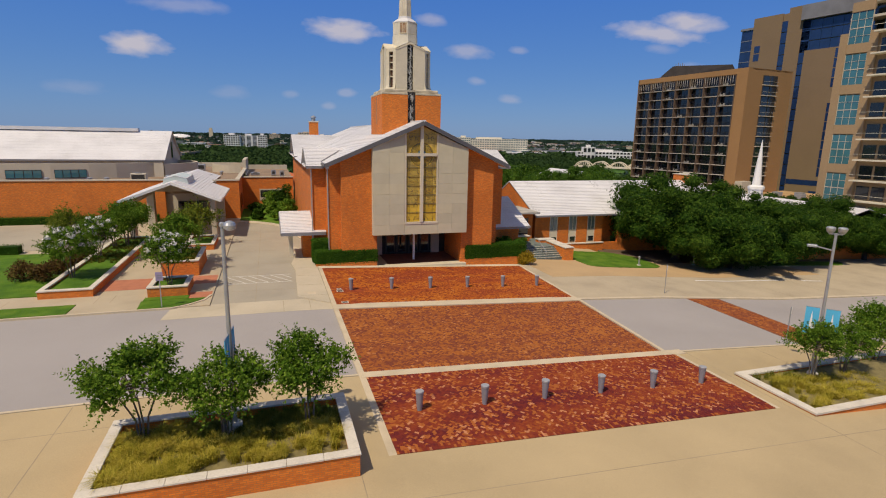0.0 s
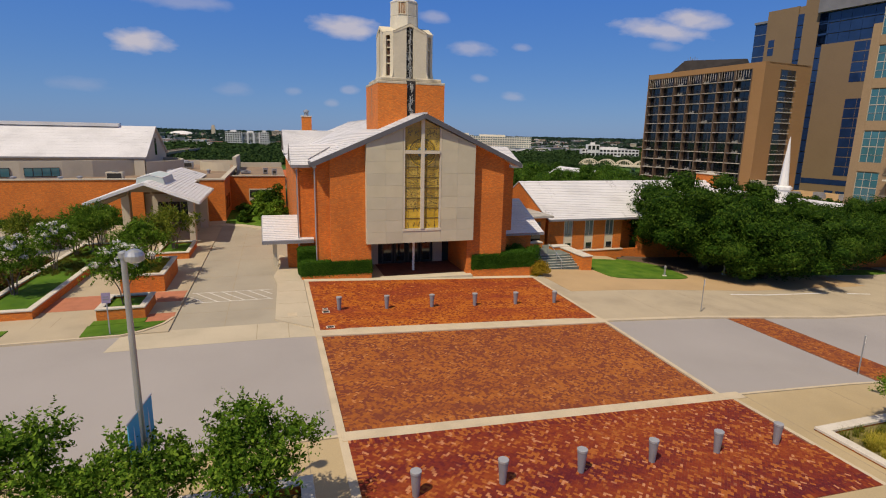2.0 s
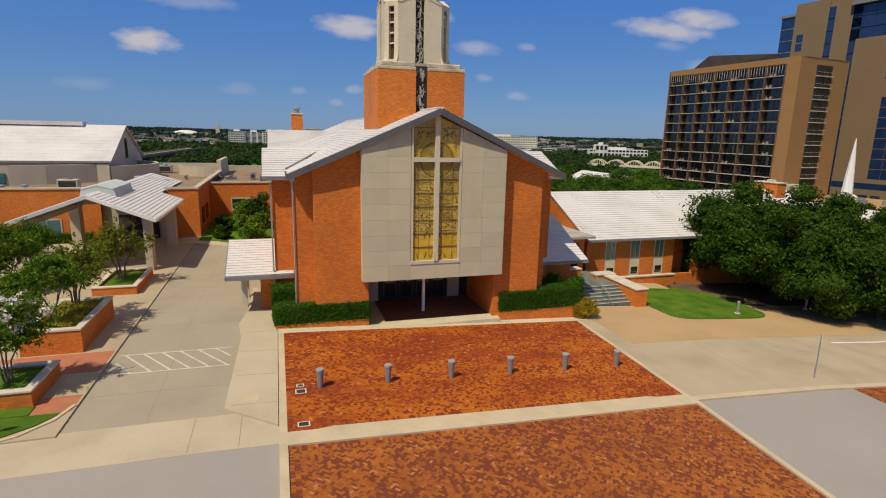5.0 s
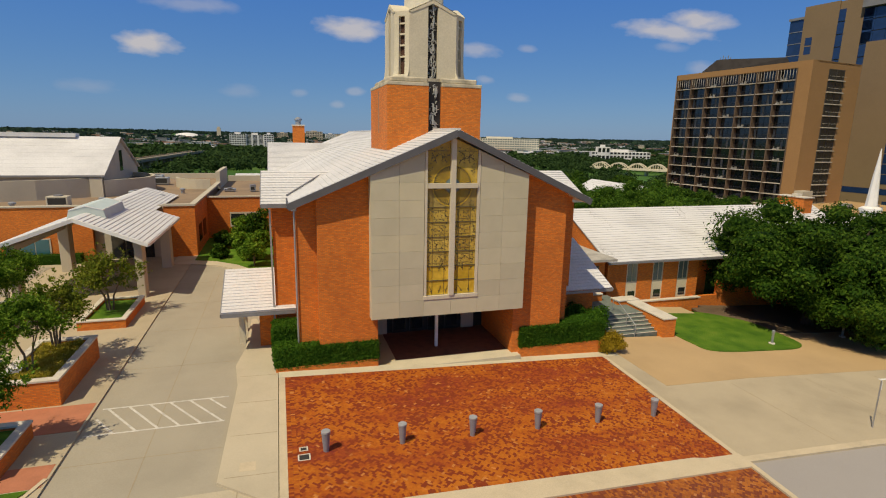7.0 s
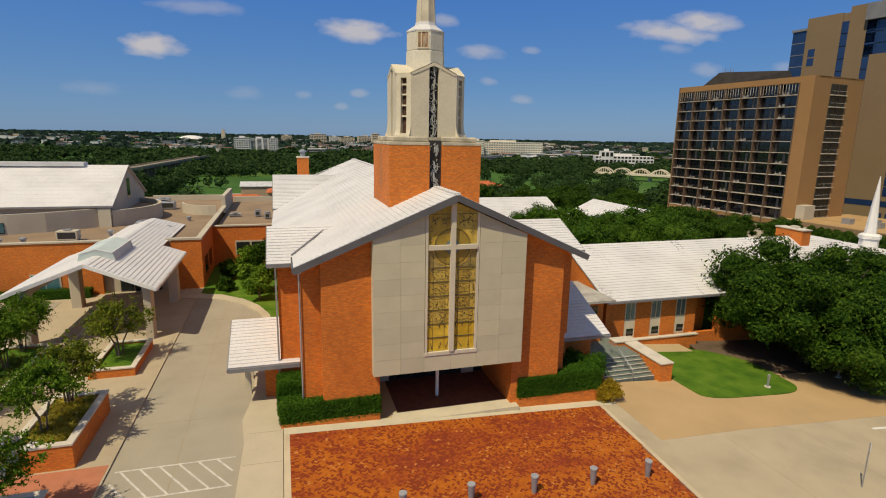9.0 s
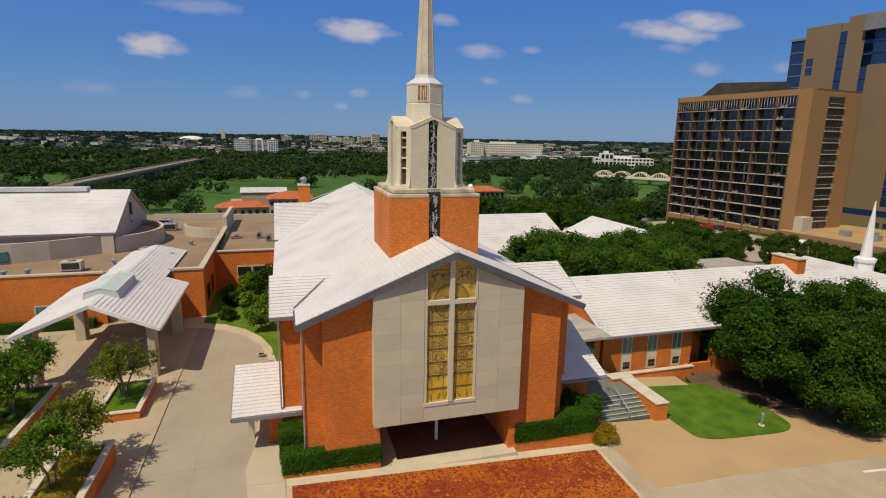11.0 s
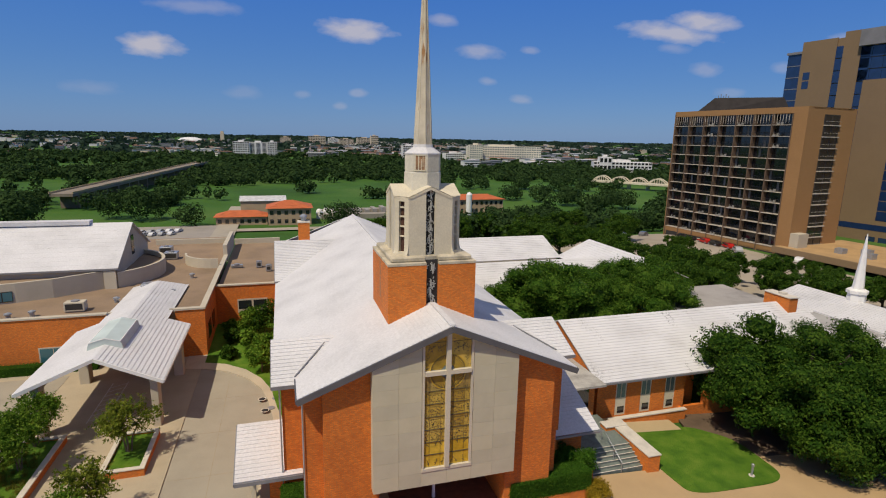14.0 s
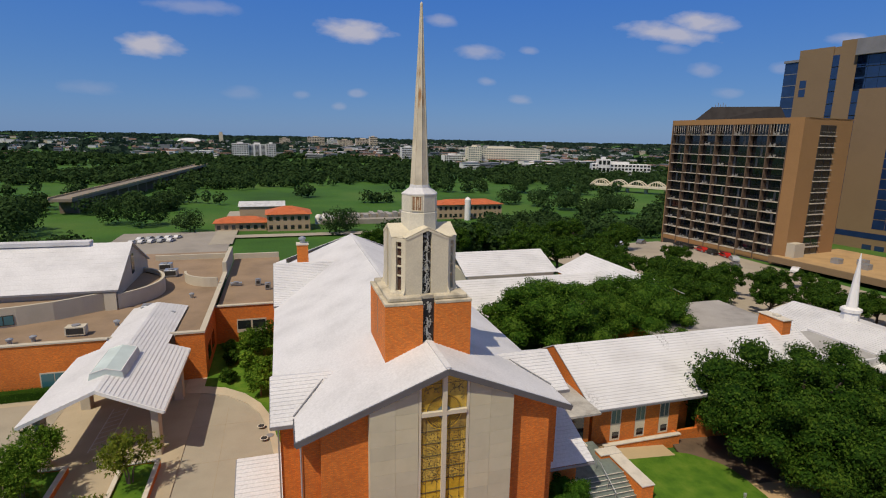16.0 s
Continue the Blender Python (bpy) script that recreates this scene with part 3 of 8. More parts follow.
sheet("driveway_mouth", [(-17.9, -9.6), (-18.9, -9.0), (-20.3, -9.9), (-20.6, -12.3), (-8.9, -12.3), (-9.9, -9.6)], 0.012, 0.1, CONCRETE_PALE, "pale concrete driveway mouth at the street", "driveway")
sheet("walk_beside_driveway", [(-11.95, -9.2), (-9.75, -11.0), (-9.75, 3.9), (-11.2, 9.5), (-11.5, 9.5), (-11.6, 4.2), (-12.0, 1.5), (-11.75, -1.0)], 0.11, 0.2, CONCRETE_PALE, "pale concrete walk between driveway and brick plaza", "pavement")
sheet("church_base", rect(-9.74, 9.9, 0.02, 30), 0.05, 0.2, CONCRETE, "concrete base slab of the church", "pavement")


def kerb(name, points, width=0.16, top=0.13, material=KERB):
    """A kerb of cast lengths along a line, following the fall of the ground."""
    pts = [Vector((x, y)) for x, y in points]
    left, right = [], []
    for k, p in enumerate(pts):
        d = (pts[min(k + 1, len(pts) - 1)] - pts[max(k - 1, 0)]).normalized()
        n = Vector((-d.y, d.x)) * width / 2
        left.append(tuple(p + n))
        right.append(tuple(p - n))
    return sheet(name, right + left[::-1], top, 0.3, material, "pale concrete kerb at the edge of the street", "kerb")


kerb("kerb_south_west", [(-120, -23.55), (-9.6, -23.55)])
kerb("kerb_south_east", [(10.2, -23.55), (160, -23.55)])
kerb("kerb_north_east", [(10.0, -12.1), (160, -12.1)], 0.4, 0.108)
kerb("kerb_north_west", [(-120, -10.05), (-20.3, -10.05), (-19.3, -9.6), (-18.4, -8.6), (-18.0, -7.4)])
kerb("kerb_driveway", [(-17.95, -7.4), (-17.95, 14.4)], 0.10, 0.088, CONCRETE_WALK)


# ---- brick plaza ----
def herringbone(x0, x1, y0, y1, lng=0.2, wid=0.1, gap=0.006):
    """Pavers in a herringbone bond laid at 45 degrees: centres and the turn of each, none of them over the edge."""
    cx, cy, half = (x0 + x1) / 2, (y0 + y1) / 2, (x1 - x0 + y1 - y0) / 2
    n = int(half / wid) + 4
    i, j = np.meshgrid(np.arange(-n, n), np.arange(-n, n))
    k = (i - j) % 4
    flat, up = k == 0, k == 3
    px_ = np.r_[(i[flat] + 1.0) * wid, (i[up] + 0.5) * wid]
    py_ = np.r_[(j[flat] + 0.5) * wid, (j[up] + 1.0) * wid]
    turn = np.r_[np.zeros(flat.sum()), np.full(up.sum(), math.pi / 2)] + math.pi / 4
    c = math.sqrt(0.5)
    x, y = cx + (px_ - py_) * c, cy + (px_ + py_) * c
    reach = -0.05
    ok = (x > x0 + reach) & (x < x1 - reach) & (y > y0 + reach) & (y < y1 - reach)
    return x[ok], y[ok], turn[ok]


def border(x0, x1, y0, y1, wide, lng=0.2, wid=0.1):
    """A band of pavers laid square to the edge, round a rectangle."""
    xs, ys, ts = [], [], []
    rows_ = int(round(wide / lng))
    for r in range(rows_):
        o = (r + 0.5) * lng
        for x in np.arange(x0 + wid / 2, x1, wid):
            for y in (y0 + o, y1 - o):
                xs.append(x), ys.append(y), ts.append(math.pi / 2)
        for y in np.arange(y0 + wide + wid / 2, y1 - wide, wid):
            for x in (x0 + o, x1 - o):
                xs.append(x), ys.append(y), ts.append(0.0)
    return np.array(xs), np.array(ys), np.array(ts)


def paver_arrays(x, y, turn, top, lng=0.2, wid=0.1, gap=0.006, seed=1, proud=0.0):
    """Corners and quads of paver blocks with no undersides, following the ground."""
    rng = np.random.RandomState(seed)
    n = len(x)
    lift = gz_many(x) + top + proud + rng.uniform(-0.0028, 0.0028, n)
    ca, sa = np.cos(turn), np.sin(turn)
    a, b = lng / 2 - gap / 2, wid / 2 - gap / 2
    v = np.zeros((n, 8, 3))
    for k, (u, w) in enumerate(((-a, -b), (a, -b), (a, b), (-a, b))):
        vx, vy = x + u * ca - w * sa, y + u * sa + w * ca
        z = lift + (gz_many(vx) - gz_many(x)) + rng.uniform(-0.0015, 0.0015, n)
        v[:, k] = np.stack([vx, vy, z - 0.045], 1)
        v[:, k + 4] = np.stack([vx, vy, z], 1)
    q = np.array(((4, 5, 6, 7), (0, 1, 5, 4), (1, 2, 6, 5), (2, 3, 7, 6), (3, 0, 4, 7)))
    quads = (q[None] + 8 * np.arange(n)[:, None, None]).reshape(-1, 4)
    return v.reshape(-1, 3), quads


def gz_many(x):
    return np.interp(x, GX, GZ)


PAVER_PIECES = []
ZONES = (
    ("plaza_north", (-9.4, 9.7, 10.25, -11.7, -0.55), 0.12, PAVER, "herringbone brick plaza in front of the church, orange and maroon"),
    ("plaza_crossing", (-9.4, 8.95, 9.75, -23.35, -12.65), 0.055, PAVER_STREET, "brown herringbone brick crossing laid across the street"),
    ("plaza_south", (-9.4, 9.45, 9.35, -30.85, -24.0), 0.15, PAVER_NEAR, "dark maroon and orange herringbone brick plaza with bollards"),
)
for zname, (x0, xa, xb, y0, y1), top, material, label in ZONES:
    x1 = max(xa, xb)
    bed = sheet(zname, [(x0, y0), (xa, y0), (xb, y1), (x0, y1)], top - 0.012, 0.2, JOINT, label, "brick paving")
    edge = 0.4
    hx, hy, ht = herringbone(x0 + edge, x1 - edge, y0 + edge, y1 - edge)
    ex, ey, et = border(x0, x1, y0, y1, edge)
    x, y, t = np.r_[hx, ex], np.r_[hy, ey], np.r_[ht, et]
    proud = np.r_[np.zeros(len(hx)), np.full(len(ex), 0.006)]
    inside = x < xa + (xb - xa) * (y - y0) / (y1 - y0) - 0.06
    x, y, t, proud = x[inside], y[inside], t[inside], proud[inside]
    # pavers in the strip nearest the camera's line are pieces of their own
    own = (np.abs(x + 5.0) < 1.0) & (y > y0 + 0.4) & (y < y0 + 3.2)
    own &= np.cumsum(own) <= 290
    v, q = paver_arrays(x[~own], y[~own], t[~own], top, proud=proud[~own])
    pv = part("pavers", indexed_mesh("pavers", v, q, material), material, bed, "clay pavers in herringbone, orange to maroon")
    pv["kind"] = "stuff"
    PAVER_PIECES.append((bed, x[own], y[own], t[own], top, material))
sheet("band_street_south", rect(-9.6, 10.2, -24.0, -23.35), 0.155, 0.3, KERB, "pale concrete band between two brick fields", "kerb")
sheet("band_street_north", [(-9.7, -12.65), (10.0, -12.65), (10.0, -11.7), (8.2, -11.7), (7.6, -11.55), (-7.6, -11.55), (-8.3, -11.7), (-9.7, -11.7)], 0.135, 0.3, KERB, "pale concrete band between two brick fields", "kerb")
sheet("band_plaza_west", rect(-9.72, -9.4, -30.85, 0.0), 0.128, 0.3, KERB, "narrow pale concrete edge of the brick plaza", "kerb")
east_line = [(9.45, -30.85), (9.35, -24.0), (8.95, -23.35), (9.75, -12.65), (9.7, -11.7), (10.25, -0.55)]
sheet("band_plaza_east", east_line + [(x + 0.26, y) for x, y in east_line[::-1]], 0.124, 0.3, KERB, "narrow pale concrete edge of the brick plaza", "kerb")
sheet("band_plaza_church", rect(-9.72, 11.5, -0.55, 0.25), 0.14, 0.3, STEP, "pale concrete edge along the church front", "kerb")
bed = sheet("brick_strip_east", [(20.6, -23.2), (24.0, -23.2), (24.4, -12.2), (20.8, -12.2)], 0.012, 0.1, JOINT, "narrow brown brick strip laid across the street", "brick paving")
v, q = paver_arrays(*herringbone(20.8, 24.0, -23.05, -12.35), 0.025)
part("pavers", indexed_mesh("pavers", v, q, PAVER_STREET), PAVER_STREET, bed)["kind"] = "stuff"

# ---- church ----
RIDGE, SLOPE = 13.15, 0.4407


def under_roof(x):
    return RIDGE - SLOPE * abs(x) - 0.28


church = thing("church", "orange brick church with white gabled roof and tall cream steeple", "church", (0, 0, 0))
for s, side in ((-1, "west"), (1, "east")):
    bm = bmesh.new()
    prism(bm, [(s * 4.2, 0.35), (s * 7.45, 0.35), (s * 7.45, 1.4), (s * 4.2, 6.0)][::s], -2.5, lambda p: under_roof(p[0]))
    part("brick_pier", bm, BRICK, church)
    bm = bmesh.new()
    edge = 8.5 if s < 0 else 8.15
    prism(bm, [(s * 7.452, 0.95), (s * edge, 0.95), (s * edge, 3.4), (s * 7.452, 3.4)][::s], -2.5, lambda p: under_roof(p[0]))
    part("brick_return", bm, BRICK, church)
    bm = bmesh.new()
    prism(bm, [(s * 8.0, 3.402), (s * 9.75, 3.402), (s * 9.75, 45.0), (s * 8.0, 45.0)][::s], -2.5, lambda p: min(under_roof(p[0]), 8.75))
    part("nave_wall", bm, BRICK, church)
    # side gables over the two transepts
    for y0, yr, y1, zr in ((2.75, 6.45, 10.2, 10.5), (27.5, 35.0, 42.5, 11.75)):
        bm = bmesh.new()
        w = 9.76
        vs = [(y0 + 0.6, 8.3), (y1 - 0.6, 8.3), (yr, zr - 0.35)]
        a = [bm.verts.new((s * w, y, z)) for y, z in vs]
        b = [bm.verts.new((s * (w - 0.3), y, z)) for y, z in vs]
        bm.faces.new(a)
        bm.faces.new(b[::-1])
        for i in range(3):
            bm.faces.new((a[i], b[i], b[(i + 1) % 3], a[(i + 1) % 3]))
        part("transept_gable", bm, BRICK, church)
        bm = bmesh.new()
        ze = 8.87 if y0 < 10 else 8.85
        for e, r in ((y0, yr), (y1, yr)):
            courses(bm, (s * 10.3, e, ze), (s * 3.0, e, ze), (s * 3.0, r, zr), (s * 10.3, r, zr))
        part("transept_roof", bm, ROOF, church)
        bm = bmesh.new()
        beam(bm, (s * 10.3, y0, ze - 0.10), (s * 8.7, y0, ze - 0.10), 0.10, 0.22)
        beam(bm, (s * 10.31, y0, ze - 0.1), (s * 10.31, yr, zr - 0.1), 0.06, 0.2)
        beam(bm, (s * 10.31, y1, ze - 0.1), (s * 10.31, yr, zr - 0.1), 0.06, 0.2)
        part("transept_fascia", bm, FASCIA, church)
    bm = bmesh.new()
    courses(bm, (s * 8.85, 0.05, 9.25), (s * 8.85, 45, 9.25), (0, 45, RIDGE), (0, -0.75, RIDGE))
    courses(bm, (s * 10.25, 6.2, 8.63), (s * 10.25, 49, 8.63), (s * 8.8, 48, 9.27), (s * 8.8, 6.2, 9.27))
    part("nave_roof", bm, ROOF, church)
    bm = bmesh.new()
    beam(bm, (s * 8.9, 0.0, 9.02), (0, -0.8, RIDGE - 0.2), 0.10, 0.36)
    beam(bm, (s * 8.9, 0.0, 9.08), (s * 8.9, 2.9, 9.08), 0.10, 0.26)
    part("rake_fascia", bm, RAKE, church, "dark grey metal fascia under the gable edge")
    bm = bmesh.new()
    v = [bm.verts.new(p) for p in ((s * 8.8, 0.1, 8.92), (0, -0.7, RIDGE - 0.33), (0, 0.6, RIDGE - 0.33), (s * 8.8, 1.6, 8.92))]
    bm.faces.new(v)
    part("soffit", bm, WHITE, church)
    if s < 0:
        bm = bmesh.new()
        tube(bm, [(-8.58, 0.88, -0.9), (-8.58, 0.88, 8.9)], 0.055)
        part("downspout", bm, GALV, church, "grey metal downspout")
        part("gutter_hopper", boxes((-8.72, -8.44, 0.74, 1.0, 8.72, 9.0), bevel=0.02), GALV, church)
    # narrow upright trim board at the west corner, in metal grey
    if s < 0:
        part("corner_trim", boxes((-9.90, -9.80, 3.25, 3.36, -0.6, 8.5)), GALV, church)
# dark bars draw the shadow gap where the main roof overlaps lower slopes
for s in (-1, 1):
    bm = bmesh.new()
    beam(bm, (s * 4.0, 34.9, 11.5), (s * 10.2, 27.8, 8.85), 0.16, 0.12)
    beam(bm, (s * 6.5, 6.4, 10.40), (s * 8.9, 2.95, 9.33), 0.07, 0.08)
    part("valley_gutter", bm, FASCIA, church, "dark strip painting the shadow gap along a roof valley")
bm = bmesh.new()
courses(bm, (-10.25, 49, 8.63), (10.25, 49, 8.63), (0.02, 45, RIDGE), (-0.02, 45, RIDGE))
part("hip_roof", bm, ROOF, church)
bm = bmesh.new()
for k in range(62):
    y = -0.7 + k * 0.74
    if 3.4 < y < 9.9:
        continue
    beam(bm, (0, y, RIDGE + 0.02), (0, y + 0.72, RIDGE + 0.02), 0.34, 0.09)
part("ridge_cap", bm, ROOF, church)
part("rear_wall", boxes((-9.7, 9.7, 44.7, 45.0, -3, 8.9)), BRICK, church)

# front panel of pale stone slabs, hung over the entrance
PX, PB, PY = 4.58, 2.68, -0.30
SILL = 3.66


def panel_top(x):
    return RIDGE - SLOPE * abs(x) - 0.42


bm = bmesh.new()
for s in (-1, 1):
    slab_xz(bm, [(s * 1.62, PB), (s * PX, PB), (s * PX, panel_top(PX) - 0.02), (s * 1.62, panel_top(1.62) - 0.02)][::s], PY + 0.06, 0.34)
box(bm, -1.62, 1.62, PY + 0.06, 0.34, PB, SILL)
backing = part("panel_backing", bm, plain("pale mortar joint", (0.56, 0.51, 0.375), 0.9), church)
edges_z = [PB + 0.012 + k * 0.95 for k in range(11)]
for s in (-1, 1):
    for xa, xb in ((1.63, 3.02), (3.03, PX)):
        for k, z in enumerate(edges_z):
            z1 = z + 0.943
            ta, tb = panel_top(xa), panel_top(xb)
            if z > ta - 0.05:
                continue
            poly = [(s * xa, z), (s * xb, z)]
            poly += [(s * xb, min(z1, tb))] if tb > z else []
            if z1 > tb > z and z1 < ta:
                xm = (RIDGE - 0.42 - z1) / SLOPE
                poly.append((s * xm, z1))
            if tb <= z:
                poly[1] = (s * (RIDGE - 0.42 - z) / SLOPE, z)
            poly.append((s * xa, min(z1, ta)))
            bm = bmesh.new()
            slab_xz(bm, poly[::s], PY - 0.02 + random.uniform(-0.003, 0.003), PY + 0.06)
            part("stone_panel", bm, PANEL, church)
for xa, xb in ((-1.62, 0.0), (0.01, 1.62)):
    part("stone_panel", boxes((xa, xb, PY - 0.02, PY + 0.06, PB + 0.012, SILL)), PANEL, church)
bm = bmesh.new()
for s in (-1, 1):
    slab_xz(bm, [(s * 1.46, SILL), (s * 1.60, SILL), (s * 1.60, panel_top(1.60)), (s * 1.46, panel_top(1.46))][::s], PY - 0.03, PY + 0.5)
box(bm, -1.63, 1.63, PY - 0.06, PY + 0.5, SILL, SILL + 0.2)
window = part("window", bm, CREAM, church, "tall gold stained glass window with a white stone cross")
# the cross: mullion and arms
bm = bmesh.new()
box(bm, -0.14, 0.14, PY - 0.12, PY + 0.3, SILL + 0.2, panel_top(0) - 0.02)
box(bm, -1.44, -0.141, PY - 0.115, PY + 0.3, 9.98, 10.24)
box(bm, 0.141, 1.44, PY - 0.115, PY + 0.3, 9.98, 10.24)
part("cross_mullion", bm, CREAM, window, "white stone cross dividing the window")


def stained(name, tones):
    """Gold art glass: every light a slightly different gold, streaked within."""
    m, nt, b, pos, isl = begin(name, 0.2, spec=0.6)
    own = nt.nodes.new("ShaderNodeObjectInfo")
    add = node(nt, "ShaderNodeMath")
    add.operation = "ADD"
    nt.links.new(isl, add.inputs[0])
    nt.links.new(own.outputs["Random"], add.inputs[1])
    wrap = node(nt, "ShaderNodeMath")
    wrap.operation = "FRACT"
    nt.links.new(add.outputs[0], wrap.inputs[0])
    gold = ramp_between(nt, wrap.outputs[0], tones, (0.05, 0.5, 0.95))
    streak = ramp_between(nt, noise_of(nt, pos, 3.0, 4), ((0.72, 0.70, 0.62), (1.15, 1.12, 1.05)), (0.3, 0.7))
    nt.links.new(mixed(nt, "MULTIPLY", 0.8, gold, streak), b.inputs["Base Color"])
    return m


GOLD = stained("gold art glass", ((0.40, 0.265, 0.045), (0.50, 0.345, 0.06), (0.58, 0.42, 0.09)))
GOLD_DEEP = stained("bright gold art glass", ((0.52, 0.34, 0.03), (0.60, 0.40, 0.04), (0.66, 0.46, 0.06)))
GOLD_DULL = stained("olive gold art glass", ((0.27, 0.19, 0.06), (0.34, 0.25, 0.075), (0.42, 0.32, 0.10)))
CORE_GLASS = plain("blue-grey art glass", (0.16, 0.22, 0.24), 0.2, stain=4.0, amount=0.3, relief=0.05)
LEAD = plain("dark lead came", (0.11, 0.085, 0.035), 0.6)
ARM = 10.1
PANES = (3.87, 4.72, 5.56, 6.40, 7.24, 8.08, 8.92, 9.98)
grng = random.Random(31)


def slab_line(bm, xa, za, xb, zb, w, y0, y1):
    """A flat strip from one point of the window's face to another."""
    n = math.hypot(xb - xa, zb - za)
    px, pz = -(zb - za) / n * w / 2, (xb - xa) / n * w / 2
    slab_xz(bm, [(xa + px, za + pz), (xb + px, zb + pz), (xb - px, zb - pz), (xa - px, za - pz)], y0, y1)


def stroke(bm, x, z, dx, dz, w=0.042):
    slab_line(bm, x, z, x + dx, z + dz, w, PY + 0.088, PY + 0.099)


def flecks(bm, x0, x1, z0, z1, n):
    """Small dark flecks of lead and painted glass, scattered over a light."""
    for _ in range(n):
        x, z = grng.uniform(min(x0, x1), max(x0, x1)), grng.uniform(z0, z1)
        a, ln = grng.uniform(0, math.pi), grng.uniform(0.03, 0.085)
        stroke(bm, x, z, ln * math.cos(a), ln * math.sin(a), grng.uniform(0.018, 0.045))


def spray(bm, x, z, s, n):
    """A leafy tendril that climbs and curls."""
    a = math.pi / 2
    for k in range(n):
        a += s * grng.uniform(-0.25, 0.7)
        dx, dz = 0.15 * math.cos(a), 0.15 * math.sin(a)
        stroke(bm, x, z, dx, dz, 0.032)
        if k % 2:
            stroke(bm, x, z, -dz * 0.6, dx * 0.6, 0.04)
        x, z = x + dx, z + dz


for s in (-1, 1):
    for k, (z0, z1) in enumerate(zip(PANES, PANES[1:])):
        for x0, x1 in ((0.142, 0.40), (0.41, 1.10), (1.11, 1.44)):
            part("pane", boxes((s * x0, s * x1, PY + 0.10, PY + 0.13, z0 + 0.012, z1 - 0.012)), GOLD_DEEP if k < 2 else GOLD_DULL if k > 5 else GOLD, window)
        bm = boxes((s * 0.142, s * 1.44, PY + 0.06, PY + 0.12, z1 - 0.022, z1 + 0.022), (s * 0.400, s * 0.412, PY + 0.08, PY + 0.12, z0, z1), (s * 1.098, s * 1.110, PY + 0.08, PY + 0.12, z0, z1))
        part("lead_bar", bm, LEAD, window)
        bm = bmesh.new()
        if 2 <= k <= 5:
            flecks(bm, s * 0.46, s * 1.06, z0 + 0.22, z1 - 0.22, 24)
            flecks(bm, s * 0.17, s * 0.38, z0 + 0.05, z1 - 0.05, 16)
            flecks(bm, s * 1.14, s * 1.40, z0 + 0.05, z1 - 0.05, 20)
            flecks(bm, s * 0.46, s * 1.06, z0 + 0.04, z0 + 0.15, 7)
            stroke(bm, s * 0.44, z0 + 0.18, s * 0.62, 0, 0.016)
            stroke(bm, s * 0.44, z1 - 0.17, s * 0.62, 0, 0.016)
        elif k > 5:
            flecks(bm, s * 0.2, s * 1.4, z0 + 0.05, z0 + 0.35, 26)
        elif k < 2:
            for q in range(3):
                spray(bm, s * (0.3 + 0.42 * q), z0 + 0.1 + 0.45 * (k == 1), s * (1 if q % 2 else -1), 3)
        part("lead_figure", bm, LEAD, window)["kind"] = "stuff"
    bm = bmesh.new()
    slab_xz(bm, [(s * 0.142, 10.25), (s * 1.44, 10.25), (s * 1.44, panel_top(1.44)), (s * 0.142, panel_top(0.142))][::s], PY + 0.10, PY + 0.13)
    part("pane", bm, GOLD, window)
    bm = bmesh.new()
    for q in range(4):
        spray(bm, s * (0.35 + 0.3 * q), 11.35 + 0.12 * (q % 2), s * (1 if q % 2 else -1), 4)
    flecks(bm, s * 0.2, s * 1.4, 11.3, 12.2, 40)
    flecks(bm, s * 1.1, s * 1.42, 10.3, 11.3, 22)
    box(bm, s * 0.142, s * 1.44, PY + 0.08, PY + 0.12, 11.98, 12.01)
    part("lead_figure", bm, LEAD, window)["kind"] = "stuff"
    # a sunburst round the crossing: blue core, gold blades, dark leads and a scalloped rim
    core, blades, field = bmesh.new(), bmesh.new(), bmesh.new()
    for half in (-1, 1):
        ring = [(s * max(0.143, 1.12 * math.cos(a)), ARM + half * max(0.152, 1.12 * math.sin(a))) for a in (math.radians(8 + 7.4 * k) for k in range(11))]
        slab_xz(field, [(s * 0.143, ARM + half * 0.152)] + ring, PY + 0.094, PY + 0.0985)
        for k in range(13):
            am = math.radians(9 + 6.0 * k)
            if min(1.06 * math.sin(am), 1.06 * math.cos(am)) < 0.17:
                continue
            r0 = max(0.45, 0.16 / math.sin(am), 0.15 / math.cos(am))
            pts = [(r0, am - 0.030), (0.98, am - 0.022), (1.07, am), (0.98, am + 0.022), (r0, am + 0.030)]
            slab_xz(blades, [(s * r * math.cos(a), ARM + half * r * math.sin(a)) for r, a in pts], PY + 0.086, PY + 0.093)
        for k in range(5):
            am = math.radians(15 + 15 * k)
            slab_line(blades, s * 1.14 * math.cos(am - 0.11), ARM + half * 1.14 * math.sin(am - 0.11), s * 1.14 * math.cos(am + 0.11), ARM + half * 1.14 * math.sin(am + 0.11), 0.07, PY + 0.087, PY + 0.0935)
        arc = [(0.42, math.radians(d)) for d in range(21, 70, 8)]
        slab_xz(core, [(s * 0.143, ARM + half * 0.152)] + [(s * r * math.cos(a), ARM + half * r * math.sin(a)) for r, a in arc], PY + 0.085, PY + 0.0935)
    part("sunburst_core", core, CORE_GLASS, window, "blue-grey glass at the heart of the sunburst")
    part("sunburst_blade", blades, GOLD_DEEP, window, "gold glass sunburst blades")
    part("ray_tracery", field, plain("dark olive glass", (0.14, 0.105, 0.04), 0.25, stain=4, amount=0.3) if s < 0 else bpy.data.materials["dark olive glass"], window, "dark glass and leads between the rays")

